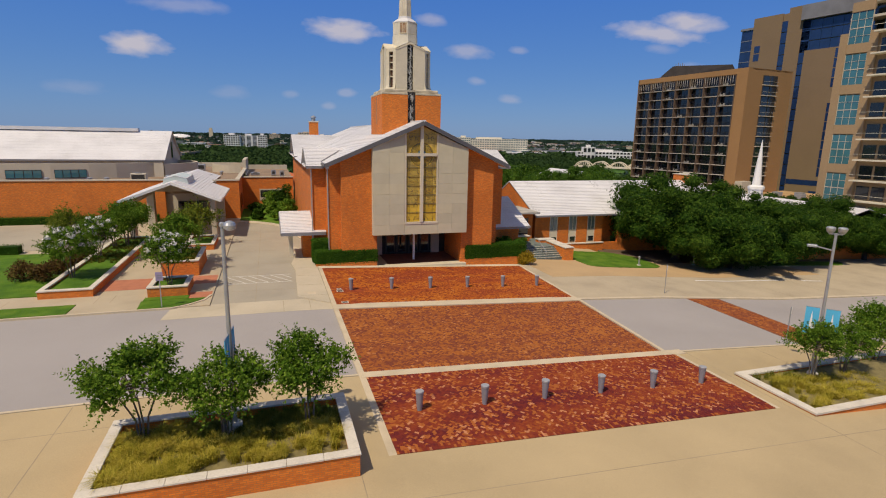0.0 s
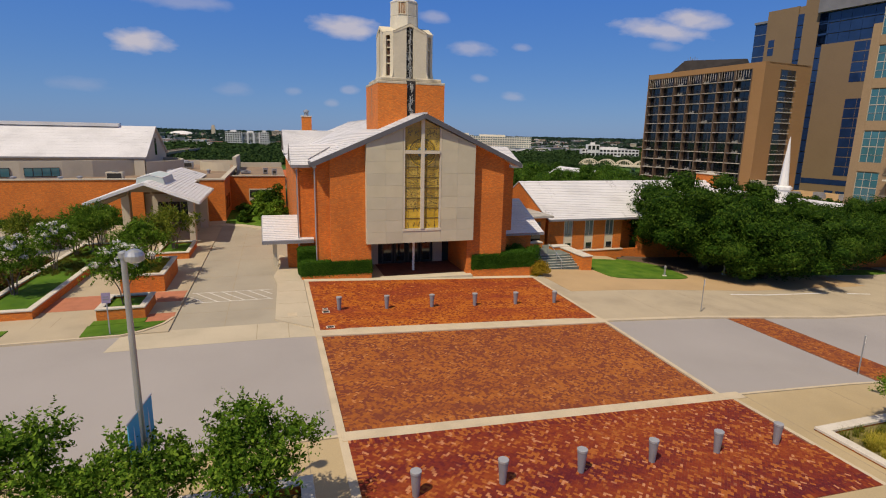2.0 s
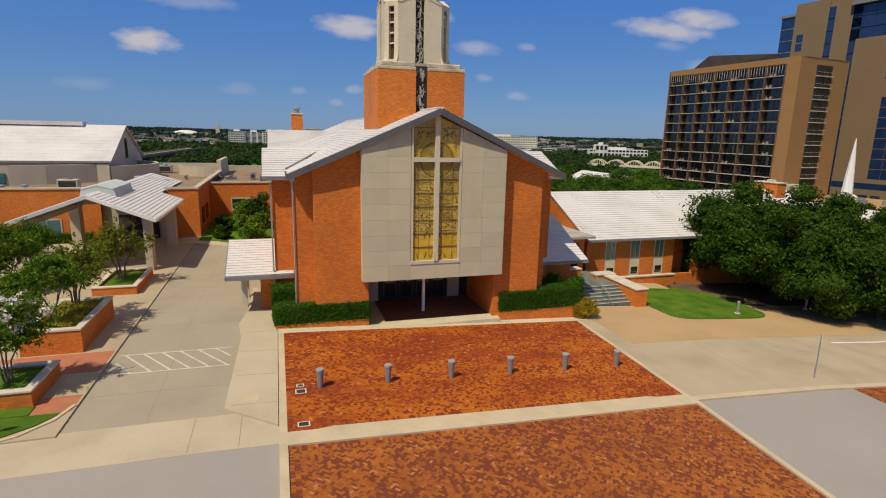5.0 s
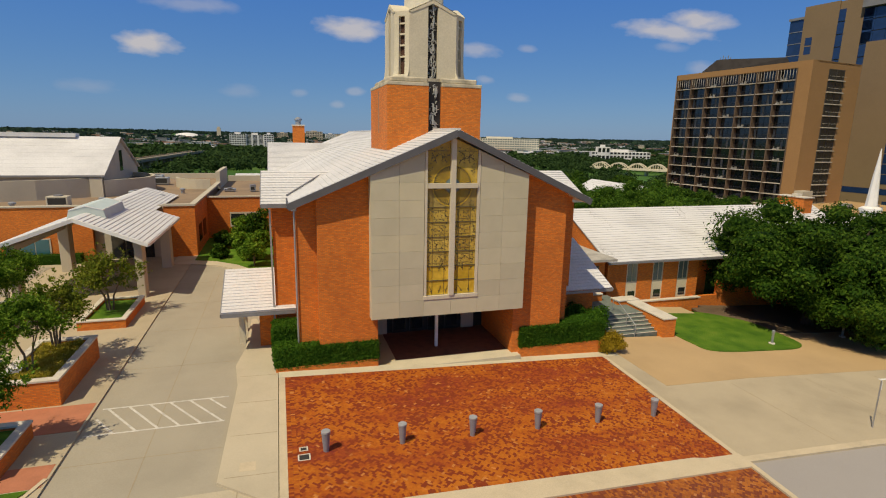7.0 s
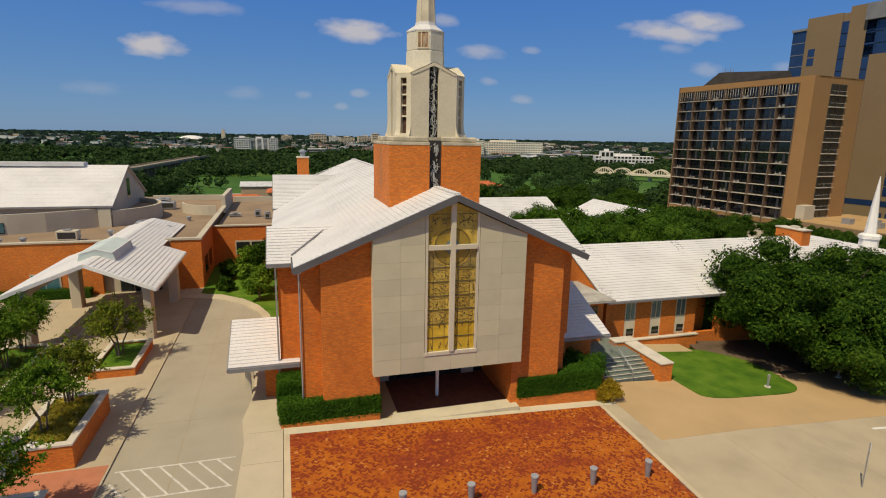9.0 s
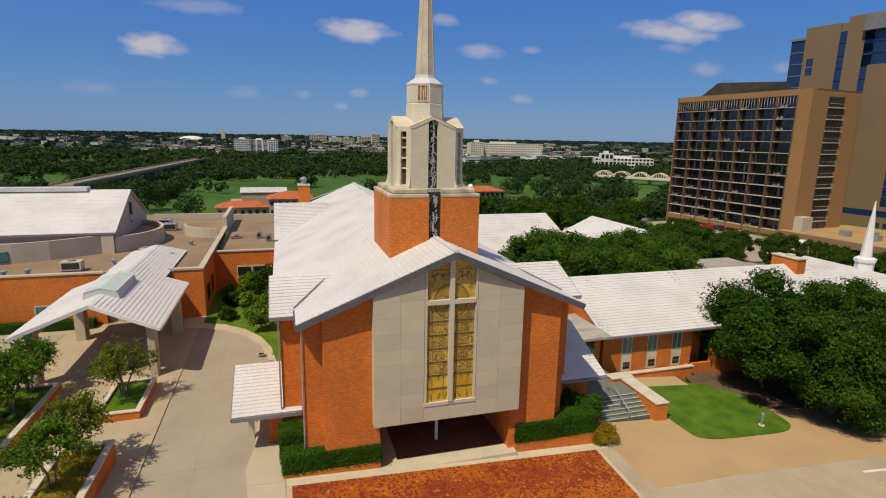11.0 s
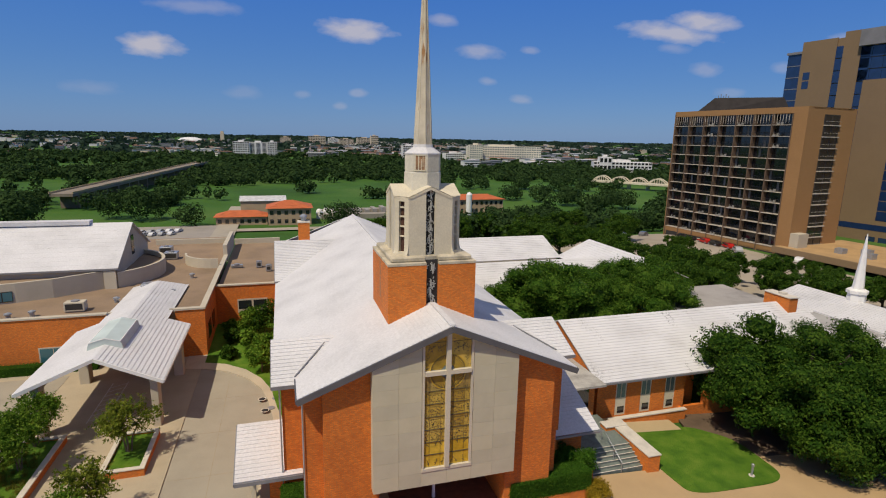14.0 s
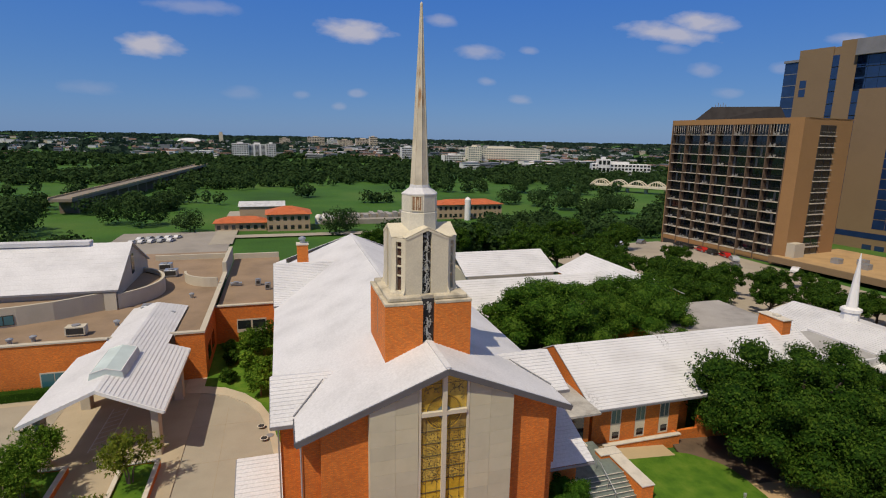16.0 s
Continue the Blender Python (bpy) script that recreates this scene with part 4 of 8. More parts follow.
# the stone front hangs a little west of the roof's ridge
for ob in church.children:
    if ob.name.split(".")[0] in ("stone_panel", "panel_backing") or ob is window:
        ob.location.x -= 0.08

# entrance recess under the panel
part("entrance_ceiling", boxes((-4.2, 4.2, 0.34, 6.0, PB + 0.02, PB + 0.2)), WHITE, church)
# near-black wall colour carries the shade of the entrance recess
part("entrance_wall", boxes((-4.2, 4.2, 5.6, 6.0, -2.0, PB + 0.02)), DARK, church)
bm = bmesh.new()
box(bm, -4.2, 4.2, 0.3, 5.6, -1.6, -0.42)
part("entrance_floor", bm, PORCH, church, "brick paved porch floor")
part("entrance_step", boxes((-4.1, 4.6, -0.20, 0.95, -1.4, -0.40)), STEP, church, "long pale concrete step")
for x in (-0.05,):
    bm = bmesh.new()
    box(bm, x - 0.09, x + 0.09, 2.5, 2.68, -0.42, PB + 0.02)
    part("porch_post", bm, WHITE, church, "slim white post")
for x0 in (-3.6, 2.6):
    part("entrance_panel", boxes((x0, x0 + 0.9, 5.42, 5.6, -0.42, 2.3)), BEIGE, church)
for x0 in (-2.3, -1.1, 0.2, 1.4):
    d = part("entrance_door", boxes((x0, x0 + 1.0, 5.5, 5.59, -0.42, 1.75)), BRONZE, church, "dark bronze entrance door")
    part("door_glass", boxes((x0 + 0.12, x0 + 0.88, 5.48, 5.5, -0.2, 1.6)), DARKGLASS, d)

# brick planter boxes with clipped hedges beside the entrance
for name_, x0, x1, y0, y1, zt in (("west", -9.85, -4.22, 0.16, 1.9, 0.16), ("east", 4.62, 10.85, 0.16, 2.6, -0.1)):
    pb = thing("hedge_planter", "low orange brick planter with stone edge against the church front", "planter", (0, 0, 0))
    part("planter_wall", boxes((x0, x1, y0, y0 + 0.3, -2, zt), (x0, x0 + 0.3, y0 + 0.3, y1, -2, zt), (x1 - 0.3, x1, y0 + 0.3, y1, -2, zt)), BRICK, pb)
    part("soil", boxes((x0 + 0.3, x1 - 0.3, y0 + 0.3, y1, -2, zt - 0.1)), SOIL, pb)

# ---- steeple ----
TX, TY0, TY1 = 2.95, 3.8, 9.7
TC = (0.0, 6.75)
steeple = thing("steeple", "cream stone steeple with a tapering spire on a square brick tower", "steeple", (0, 0, 0))
bm = bmesh.new()
for s in (-1, 1):
    prism(bm, [(s * 0.42, TY0), (s * TX, TY0), (s * TX, TY1), (s * 0.42, TY1)][::s], 9.0, 15.7)
box(bm, -0.42, 0.42, TY0 + 0.35, TY1 - 0.35, 9.0, 15.7)
part("brick_base", bm, BRICK, steeple)
for s in (-1, 1):
    part("side_slit", boxes((s * (TX + 0.004), s * (TX - 0.1), 6.55, 6.85, 12.9, 15.5)), RUST, steeple)
bm = bmesh.new()
for s in (-1, 1):
    xs = sorted((s * 0.42, s * (TX + 0.03)))
    box(bm, *xs, TY0 - 0.03, TY1 + 0.03, 15.70, 15.90, bevel=0.03)
    xs = sorted((s * 0.42, s * (TX - 0.22)))
    box(bm, *xs, TY0 + 0.22, TY1 - 0.22, 15.90, 16.22, bevel=0.07)
box(bm, -0.42, 0.42, TY0 + 0.45, TY1 - 0.03, 15.70, 16.20)
part("stone_ledge", bm, LEDGE, steeple, "weather-stained stone ledge")
# shaft: four broad gabled faces, cut corners with a louvred slot, flared feet
H, W, SHO, APX = 2.22, 1.47, 20.02, 20.70
D = (H - W) * math.sqrt(2)
for k in range(4):
    rot = Matrix.Translation((*TC, 0)) @ Matrix.Rotation(k * math.pi / 2, 4, "Z")
    bm = bmesh.new()
    for s in (-1, 1):
        lo = 16.2
        slab_xz(bm, [(s * 0.31, lo), (s * W, lo), (s * W, SHO - 0.05), (s * 0.31, APX - 0.19)][::s], -H, -H + 0.3)
    slab_xz(bm, [(-W - 0.04, SHO - 0.04), (0, APX), (W + 0.04, SHO - 0.04), (W - 0.18, SHO - 0.08), (0.0, APX - 0.20), (-W + 0.18, SHO - 0.08)], -H - 0.035, -H + 0.34)
    bm.transform(rot)
    part("shaft_face", bm, CREAM, steeple)
    bm = bmesh.new()
    for s in (-1, 1):
        a = [bm.verts.new(p) for p in ((0, -H - 0.04, APX + 0.03), (s * (W + 0.03), -H - 0.04, SHO + 0.01), (s * (W + 0.03), -W, SHO + 0.01), (0, 0, APX + 0.03))]
        bm.faces.new(a[::s])
    bm.faces.new([bm.verts.new(p) for p in ((W, -H, SHO), (H, -W, SHO), (W, -W, SHO))])
    bm.transform(rot)
    part("shaft_roof", bm, CREAM, steeple)
    # the cut corner, drawn along its own line
    cut = rot @ Matrix.Translation(((W + H) / 2, -(W + H) / 2, 0)) @ Matrix.Rotation(math.pi / 4, 4, "Z")
    foot = [(16.2, 0.22), (16.32, 0.20), (16.42, 0.12), (16.6, 0.06), (16.9, 0.02), (17.2, 0.0), (SHO, 0.0)]
    for s in (-1, 1):
        bm = bmesh.new()
        xa, xb = s * (D / 2 + 0.01), s * 0.21
        fr = [(bm.verts.new((xa, -o, z)), bm.verts.new((xb, -o * 0.4, z)), bm.verts.new((xb, 0.25, z)), bm.verts.new((xa, 0.25, z))) for z, o in foot]
        for a, b in zip(fr, fr[1:]):
            for q in range(4):
                bm.faces.new((a[q], a[(q + 1) % 4], b[(q + 1) % 4], b[q]))
        bm.faces.new(fr[0][::-1])
        bm.faces.new(fr[-1])
        bm.transform(cut)
        part("corner_jamb", bm, CREAM, steeple)
    bm = boxes((-0.21, 0.21, 0.0, 0.25, SHO - 0.28, SHO - 0.01), (-0.21, 0.21, -0.06, 0.25, 16.2, 16.42))
    bm.transform(cut)
    part("corner_jamb", bm, CREAM, steeple)
    bm = bmesh.new()
    for z in (17.4, 18.05, 18.7, 19.3):
        box(bm, -0.21, 0.21, 0.10, 0.2, z, z + 0.10)
    bm.transform(cut)
    part("slot_bar", bm, CREAM, steeple)
    bm = boxes((-0.21, 0.21, 0.24, 0.28, 16.4, SHO - 0.2))
    bm.transform(cut)
    part("slot_backing", bm, plain("rust dark louvre", (0.075, 0.035, 0.022), 0.9, stain=3, amount=0.5) if k == 0 else bpy.data.materials["rust dark louvre"], steeple, "rust stained louvre in a corner slot")
# metal relief in the front slot
bm = bmesh.new()
box(bm, -0.40, 0.40, TY0 + 0.30, TY0 + 0.36, 12.6, 16.0)
box(bm, -0.32, 0.32, TC[1] - H + 0.24, TC[1] - H + 0.3, 16.2, 20.6)
part("relief_backing", bm, DARK, steeple)
rng = random.Random(7)
for z0, z1, yy, hw in ((12.7, 15.9, TY0 + 0.24, 0.33), (16.2, 20.5, TC[1] - H + 0.16, 0.25)):
    bm = bmesh.new()
    for _ in range(int((z1 - z0) * 13)):
        cx, cz, r = rng.uniform(-hw * 0.7, hw * 0.7), rng.uniform(z0 + 0.1, z1 - 0.1), rng.uniform(0.07, 0.24)
        a, turn, last = rng.uniform(0, 6.28), rng.choice((-1, 1)) * rng.uniform(0.28, 0.5), None
        for k in range(rng.randint(5, 9)):
            p = (max(-hw, min(hw, cx + r * math.cos(a))), yy + rng.uniform(-0.03, 0.03), max(z0, min(z1, cz + 1.3 * r * math.sin(a))))
            if last and (abs(p[0] - last[0]) + abs(p[2] - last[2])) > 0.01:
                beam(bm, last, p, 0.05, 0.042)
            last, a, r = p, a + turn, r * 0.93
    z = z0 + 0.15
    while z < z1 - 0.5:
        x = rng.uniform(-0.3, 0.3) * hw
        ln = rng.uniform(0.35, 0.6)
        beam(bm, (x, yy - 0.03, z), (x + rng.uniform(-0.06, 0.06), yy - 0.03, z + ln), 0.08, rng.uniform(0.06, 0.11))
        z += ln + rng.uniform(0.15, 0.4)
    part("metal_relief", bm, IRON, steeple, "open metal relief of figures and scrolls, grey")
part("relief_hood", boxes((-0.55, 0.55, 3.45, 4.1, 12.35, 12.72), bevel=0.08), CREAM, steeple)
# lantern and spire, eight-sided
ph = 0.0
LR = 1.24
bm = rings(bmesh.new(), [(20.0, 1.30), (21.5, 1.27), (21.53, 1.22), (21.58, 1.22), (21.60, LR), (22.72, LR)], 8, TC, ph)
lantern = part("lantern", bm, plain("white painted lantern", (0.64, 0.60, 0.49), 0.7, grain=8, stain=0.9, amount=0.16), steeple)
fa = math.radians(-112.5)
face = Matrix.Translation((*TC, 0)) @ Matrix.Rotation(fa + math.pi / 2, 4, "Z") @ Matrix.Translation((0, -LR * math.cos(math.pi / 8), 0))
for name_, specs, mat in (("lantern_opening", ((-0.30, 0.30, -0.012, 0.05, 21.70, 22.62),), RUST), ("opening_jamb", ((-0.36, -0.30, -0.05, 0.05, 21.64, 22.68), (0.30, 0.36, -0.05, 0.05, 21.64, 22.68), (-0.30, 0.30, -0.05, 0.05, 22.62, 22.68), (-0.30, 0.30, -0.05, 0.05, 21.64, 21.70)), CREAM), ("louvre", ((-0.14, -0.08, -0.04, 0.0, 21.70, 22.62), (0.04, 0.09, -0.04, 0.0, 21.70, 22.4), (0.16, 0.2, -0.03, 0.0, 21.9, 22.62)), CREAM)):
    bm = boxes(*specs)
    bm.transform(face)
    part(name_, bm, mat, lantern, "rust stained louvre opening" if name_ == "lantern_opening" else "")
bm = rings(bmesh.new(), [(22.70, LR + 0.03), (22.78, LR + 0.03), (23.15, 0.72), (23.35, 0.67)], 8, TC, ph)
part("spire_collar", bm, ROOF, steeple)


def spire_material():
    m, nt, b, pos, isl = begin("rust streaked cream spire", 0.6)
    sep = nt.nodes.new("ShaderNodeMapping")
    sep.inputs["Scale"].default_value = (3.0, 3.0, 0.35)
    nt.links.new(pos, sep.inputs[0])
    streak = noise_of(nt, sep.outputs[0], 1.3, 5, 0.6)
    base = ramp_between(nt, noise_of(nt, pos, 0.9, 4), ((0.44, 0.39, 0.29), (0.62, 0.56, 0.43)), (0.3, 0.65))
    fac = ramp_between(nt, streak, ((0, 0, 0), (1, 1, 1)), (0.575, 0.68))
    xyz = nt.nodes.new("ShaderNodeSeparateXYZ")
    nt.links.new(pos, xyz.inputs[0])
    belt = node(nt, "ShaderNodeMath")
    belt.operation = "MULTIPLY_ADD"
    nt.links.new(xyz.outputs[2], belt.inputs[0])
    belt.inputs[1].default_value, belt.inputs[2].default_value = 0.1, -2.6
    rusted = ramp_between(nt, belt.outputs[0], ((0, 0, 0), (1, 1, 1), (1, 1, 1), (0, 0, 0)), (0.22, 0.26, 0.46, 0.54))
    deep = ramp_between(nt, streak, ((0, 0, 0), (1, 1, 1)), (0.48, 0.58))
    fac = mixed(nt, "ADD", 1.0, fac, mixed(nt, "MULTIPLY", 1.0, rusted, deep))
    nt.links.new(mixed(nt, "MIX", fac, base, (0.33, 0.17, 0.06)), b.inputs["Base Color"])
    return m


RUSTY = spire_material()
bm = rings(bmesh.new(), [(23.2, 0.64), (28.0, 0.40), (33.0, 0.155), (34.7, 0.07)], 8, TC, ph)
spire = part("spire", bm, RUSTY, steeple, "slender eight-sided cream spire with rust streaks")
bm = bmesh.new()
for k in range(8):
    a = ph + k * math.pi / 4
    tube(bm, [(TC[0] + r * math.cos(a), TC[1] + r * math.sin(a), z) for z, r in ((23.35, 0.62), (34.7, 0.07))], [0.035, 0.02], 5)
part("spire_rib", bm, CREAM, spire)
part("finial", rings(bmesh.new(), [(34.68, 0.09), (34.85, 0.10), (34.95, 0.03)], 8, TC, ph), CREAM, spire)

# chimney behind the nave
ch = thing("chimney", "orange brick chimney with a metal cowl behind the nave roof", "chimney", (-6.9, 36.6, 0))
part("brick_shaft", boxes((-0.65, 0.65, -0.6, 0.6, 8, 13.6)), BRICK, ch)
part("cap", boxes((-0.72, 0.72, -0.67, 0.67, 13.6, 13.75)), CAPSTONE, ch)
part("cowl", rings(bmesh.new(), [(13.75, 0.3), (14.2, 0.3), (14.25, 0.45), (14.4, 0.42), (14.6, 0.1)], 10), GALV, ch)
# ---- side porches of the church ----
def shared(name, me, parent, m, label=""):
    """One more object on a mesh that alike pieces share."""
    ob = new(name, me)
    ob.parent = parent
    ob.matrix_basis = m
    if label:
        ob["label"] = label
    return ob


porch = thing("side_porch", "white roofed side porch with a slim post against the church", "porch", (0, 0, 0))
bm = courses(bmesh.new(), (-12.75, 3.05, 2.62), (-8.62, 3.05, 2.62), (-9.75, 7.6, 4.1), (-12.8, 7.6, 4.1))
courses(bm, (-9.9, 3.05, 2.62), (-8.62, 3.05, 2.62), (-8.62, 3.45, 2.75), (-9.9, 3.45, 2.75))
part("porch_roof", bm, ROOF, porch)
bm = bmesh.new()
beam(bm, (-12.75, 3.0, 2.46), (-8.64, 3.0, 2.46), 0.1, 0.24)
beam(bm, (-12.78, 3.0, 2.46), (-12.83, 7.6, 3.94), 0.08, 0.24)
part("porch_fascia", bm, FASCIA, porch)
part("porch_ceiling", boxes((-12.6, -9.76, 3.1, 7.5, 2.3, 2.36)), WHITE, porch)
for y in (5.1, 7.3):
    part("porch_post", boxes((-12.0, -11.65, y, y + 0.35, -0.3, 2.3)), CREAM, porch)
part("porch_wall", boxes((-10.75, -9.76, 4.3, 7.5, -0.5, 2.3)), BRICK, porch)

porch = thing("side_porch", "low white roofed side entrance beside the slate steps", "porch", (0, 0, 0))
bm = courses(bmesh.new(), (8.2, 3.0, 2.5), (13.05, 3.0, 2.5), (12.6, 8.0, 5.2), (9.76, 8.0, 5.2))
part("porch_roof", bm, ROOF, porch)
bm = bmesh.new()
beam(bm, (8.2, 2.95, 2.35), (13.05, 2.95, 2.35), 0.1, 0.16)
beam(bm, (13.08, 2.95, 2.38), (12.63, 8.0, 5.08), 0.06, 0.12)
part("porch_fascia", bm, FASCIA, porch)
part("porch_wall", boxes((9.76, 12.3, 4.2, 7.4, -2, 2.55)), BRICK, porch)
bm = boxes((11.5, 17.0, 8.2, 14.5, 3.0, 3.2))
part("link_roof", bm, plain("stained grey roof slab", (0.40, 0.38, 0.34), 0.9, grain=8, stain=0.7, amount=0.5), porch, "flat grey link roof")
part("link_wall", boxes((12.3, 16.6, 9.3, 14.3, -2, 3.0)), BRICK, porch)
part("link_window", boxes((13.2, 16.0, 9.24, 9.32, 0.0, 2.4)), DARKGLASS, porch)

# ---- parish wing ----
wing = thing("parish_wing", "long low orange brick wing with a white gabled roof", "wing", (0, 0, 0))
WE, WR, WZ, WT = 9.67, 16.65, 2.54, 6.22
bm = courses(bmesh.new(), (17.2, WE, WZ), (47.5, WE, WZ), (47.5, WR, WT), (16.65, WR, WT), 0.34)
courses(bm, (16.65, 2 * WR - WE, WZ), (47.5, 2 * WR - WE, WZ), (47.5, WR, WT), (16.65, WR, WT), 0.34)
part("wing_roof", bm, ROOF_OLD, wing, "white tiled roof with dark mildew stains")
bm = bmesh.new()
beam(bm, (17.2, WE - 0.03, WZ - 0.12), (47.5, WE - 0.03, WZ - 0.12), 0.08, 0.16)
beam(bm, (17.17, WE, WZ - 0.06), (16.66, WR, WT - 0.06), 0.05, 0.07)
part("wing_fascia", bm, FASCIA, wing)
bm = bmesh.new()
wins = [19.55, 22.25, 24.95]
edges = [17.6] + [v for w in wins for v in (w, w + 1.15)] + [27.2]
for x0, x1 in zip(edges[::2], edges[1::2]):
    box(bm, x0, x1, 10.3, 10.6, -3.0, 2.45)
box(bm, 29.6, 47.3, 10.3, 10.6, -4.5, 2.45)
box(bm, 27.2, 29.6, 11.8, 12.1, -4, 2.45)
box(bm, 26.9, 27.198, 10.602, 11.798, -4, 2.45)
for w in wins:
    box(bm, w, w + 1.15, 10.3, 10.6, -3.2, -1.2)
box(bm, 27.2, 29.6, 10.3, 10.6, -4.5, -1.3)
part("wing_wall", bm, BRICK, wing)
bm = bmesh.new()
v = [bm.verts.new((x, y, z)) for x, y, z in ((17.22, 9.75, -3), (16.72, 2 * WR - 9.75, -3), (16.72, 2 * WR - 9.75, 2.42), (16.72, WR, WT - 0.09), (17.22, 9.75, 2.47))]
bm.faces.new(v)
r = bmesh.ops.extrude_face_region(bm, geom=bm.faces[:])
for e in r["geom"]:
    if isinstance(e, bmesh.types.BMVert):
        e.co.x += 0.3
part("gable_wall", bm, BRICK, wing)
for w in wins + [31.5, 34.2, 36.9]:
    f = part("window", boxes((w, w + 1.15, 10.36, 10.5, -1.2, 2.4)), CREAM, wing, "cream framed window with a lower panel")
    part("pane", boxes((w + 0.14, w + 1.01, 10.34, 10.36, 0.55, 2.2)), GREYGLASS, f)
    part("pane", boxes((w + 0.3, w + 1.01, 10.34, 10.36, -1.0, -0.35)), DARKGLASS, f)
    part("mullion", boxes((w + 0.54, w + 0.60, 10.30, 10.34, 0.55, 2.2)), CREAM, f)
part("terrace_wall", boxes((18.6, 26.9, 9.5, 9.8, -3.5, -1.15), (26.6, 26.9, 9.802, 10.3, -3.5, -1.15)), BRICK, wing)
part("terrace_coping", boxes((18.5, 27.0, 9.42, 9.86, -1.15, -1.05)), CAPSTONE, wing)
part("terrace_floor", boxes((17.4, 26.6, 9.8, 10.3, -3.5, -1.3)), CONCRETE, wing)
part("end_chimney", boxes((44.5, 45.7, 15.0, 18.3, 4, 7.0)), BRICK, wing, "broad orange brick chimney")
part("chimney_cap", boxes((44.4, 45.8, 14.9, 18.4, 7.0, 7.1), (44.8, 45.4, 16.1, 16.8, 7.1, 7.35)), CAPSTONE, wing)

chapel = thing("chapel_building", "low chapel with broad white roof slopes and a grey flat deck", "building", (0, 0, 0))
bm = courses(bmesh.new(), (53.0, 3.5, -0.2), (53.0, 31.0, -0.2), (65.3, 31.0, 3.1), (65.3, 3.5, 3.1), 0.4)
courses(bm, (77.6, 3.5, -0.2), (77.6, 31.0, -0.2), (65.3, 31.0, 3.1), (65.3, 3.5, 3.1), 0.4)
part("roof_slope", bm, ROOF, chapel)
part("roof_deck", boxes((48.0, 59.0, 13.4, 23.0, -4, 1.75)), plain("grey membrane", (0.36, 0.35, 0.33), 0.9, stain=0.3, amount=0.25), chapel)
part("deck_edge", boxes((47.7, 59.2, 13.1, 13.4, -4, 1.95), (59.0, 59.2, 13.4, 23.2, 0, 1.95)), ROOF, chapel)
part("wall", boxes((53.6, 77, 4.2, 30.4, -7, -0.1)), BRICK, chapel)
st = thing("small_steeple", "slender white steeple on the low chapel roof", "steeple", (65.8, 22.7, 0))
part("steeple_base", rings(bmesh.new(), [(2.2, 1.15), (4.0, 1.1), (4.1, 1.3), (4.5, 1.3), (4.7, 0.95)], 8, (0, 0), ph), WHITE, st)
part("steeple_shaft", rings(bmesh.new(), [(4.6, 0.72), (8.8, 0.40), (12.3, 0.05)], 8, (0, 0), ph), WHITE, st)

# ---- slate steps, side walls and lawn ----
steps = thing("entrance_steps", "blue-grey slate steps with a metal rail between brick walls", "steps", (0, 0, 0))
for k in range(6):
    part("step", boxes((12.4, 17.05, 2.75 + 0.36 * k, 3.13 + 0.36 * k if k < 5 else 9.3, -2.2, -1.22 + 0.175 * (k + 1)), bevel=0.015), SLATE, steps)
    part("nosing", boxes((12.4, 17.05, 2.735 + 0.36 * k, 2.80 + 0.36 * k, -1.24 + 0.175 * (k + 1), -1.214 + 0.175 * (k + 1))), CAPSTONE, steps)
bm = bmesh.new()
for x in (15.0,):
    tube(bm, [(x, 2.6, -1.2), (x, 2.6, -0.35), (x, 4.9, 0.75), (x, 5.5, 0.75), (x, 5.5, -0.15)], 0.035)
    tube(bm, [(x, 3.7, -0.7), (x, 3.7, 0.2)], 0.03)
part("handrail", bm, GALV, steps)
for name_, specs in (("west", ((11.6, 12.38, 2.4, 3.6, -2.2, -0.35), (11.7, 12.38, 3.6, 6.3, -2.2, 0.1))), ("east", ((17.08, 18.15, 2.2, 6.6, -2.6, 0.0), (16.2, 18.15, 6.6, 7.5, -2.6, 0.1), (13.2, 15.6, 7.9, 8.7, -2, 0.35)))):
    w = part("side_wall", boxes(*specs), BRICK, steps)
    for s in specs:
        part("coping", boxes((s[0] - 0.06, s[1] + 0.06, s[2] - 0.06, s[3] + 0.06, s[5], s[5] + 0.12), bevel=0.02), CAPSTONE, w)


def rounded(points, n=6):
    """A smooth closed outline through corner points."""
    out = []
    m = len(points)
    for i in range(m):
        p0, p1, p2 = Vector(points[i - 1]), Vector(points[i]), Vector(points[(i + 1) % m])
        a, b = p1.lerp(p0, 0.3), p1.lerp(p2, 0.3)
        for k in range(n + 1):
            t = k / n
            out.append(tuple((1 - t) ** 2 * a + 2 * t * (1 - t) * p1 + t * t * b))
    return out


sheet("lawn_east", rounded([(18.5, 2.2), (18.7, -0.9), (28.6, -0.5), (29.0, 5.5), (26.0, 8.3), (18.7, 8.0)]), 0.17, 0.2, LAWN, "bright mown lawn beside the slate steps", "lawn")
sheet("walk_wing", rect(18.4, 25, 7.7, 9.5), 0.18, 0.2, CONCRETE, "short concrete walk by the wing", "pavement")
# bare earth, its colour darkened for the shade under the oaks
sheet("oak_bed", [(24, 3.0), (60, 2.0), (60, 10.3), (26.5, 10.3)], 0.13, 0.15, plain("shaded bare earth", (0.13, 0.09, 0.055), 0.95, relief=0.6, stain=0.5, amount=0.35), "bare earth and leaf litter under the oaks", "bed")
sheet("lawn_oaks", rounded([(44, 1.0), (58, 0.5), (60, 2.6), (44, 3.2)]), 0.16, 0.1, LAWN, "strip of grass by the oaks", "lawn")
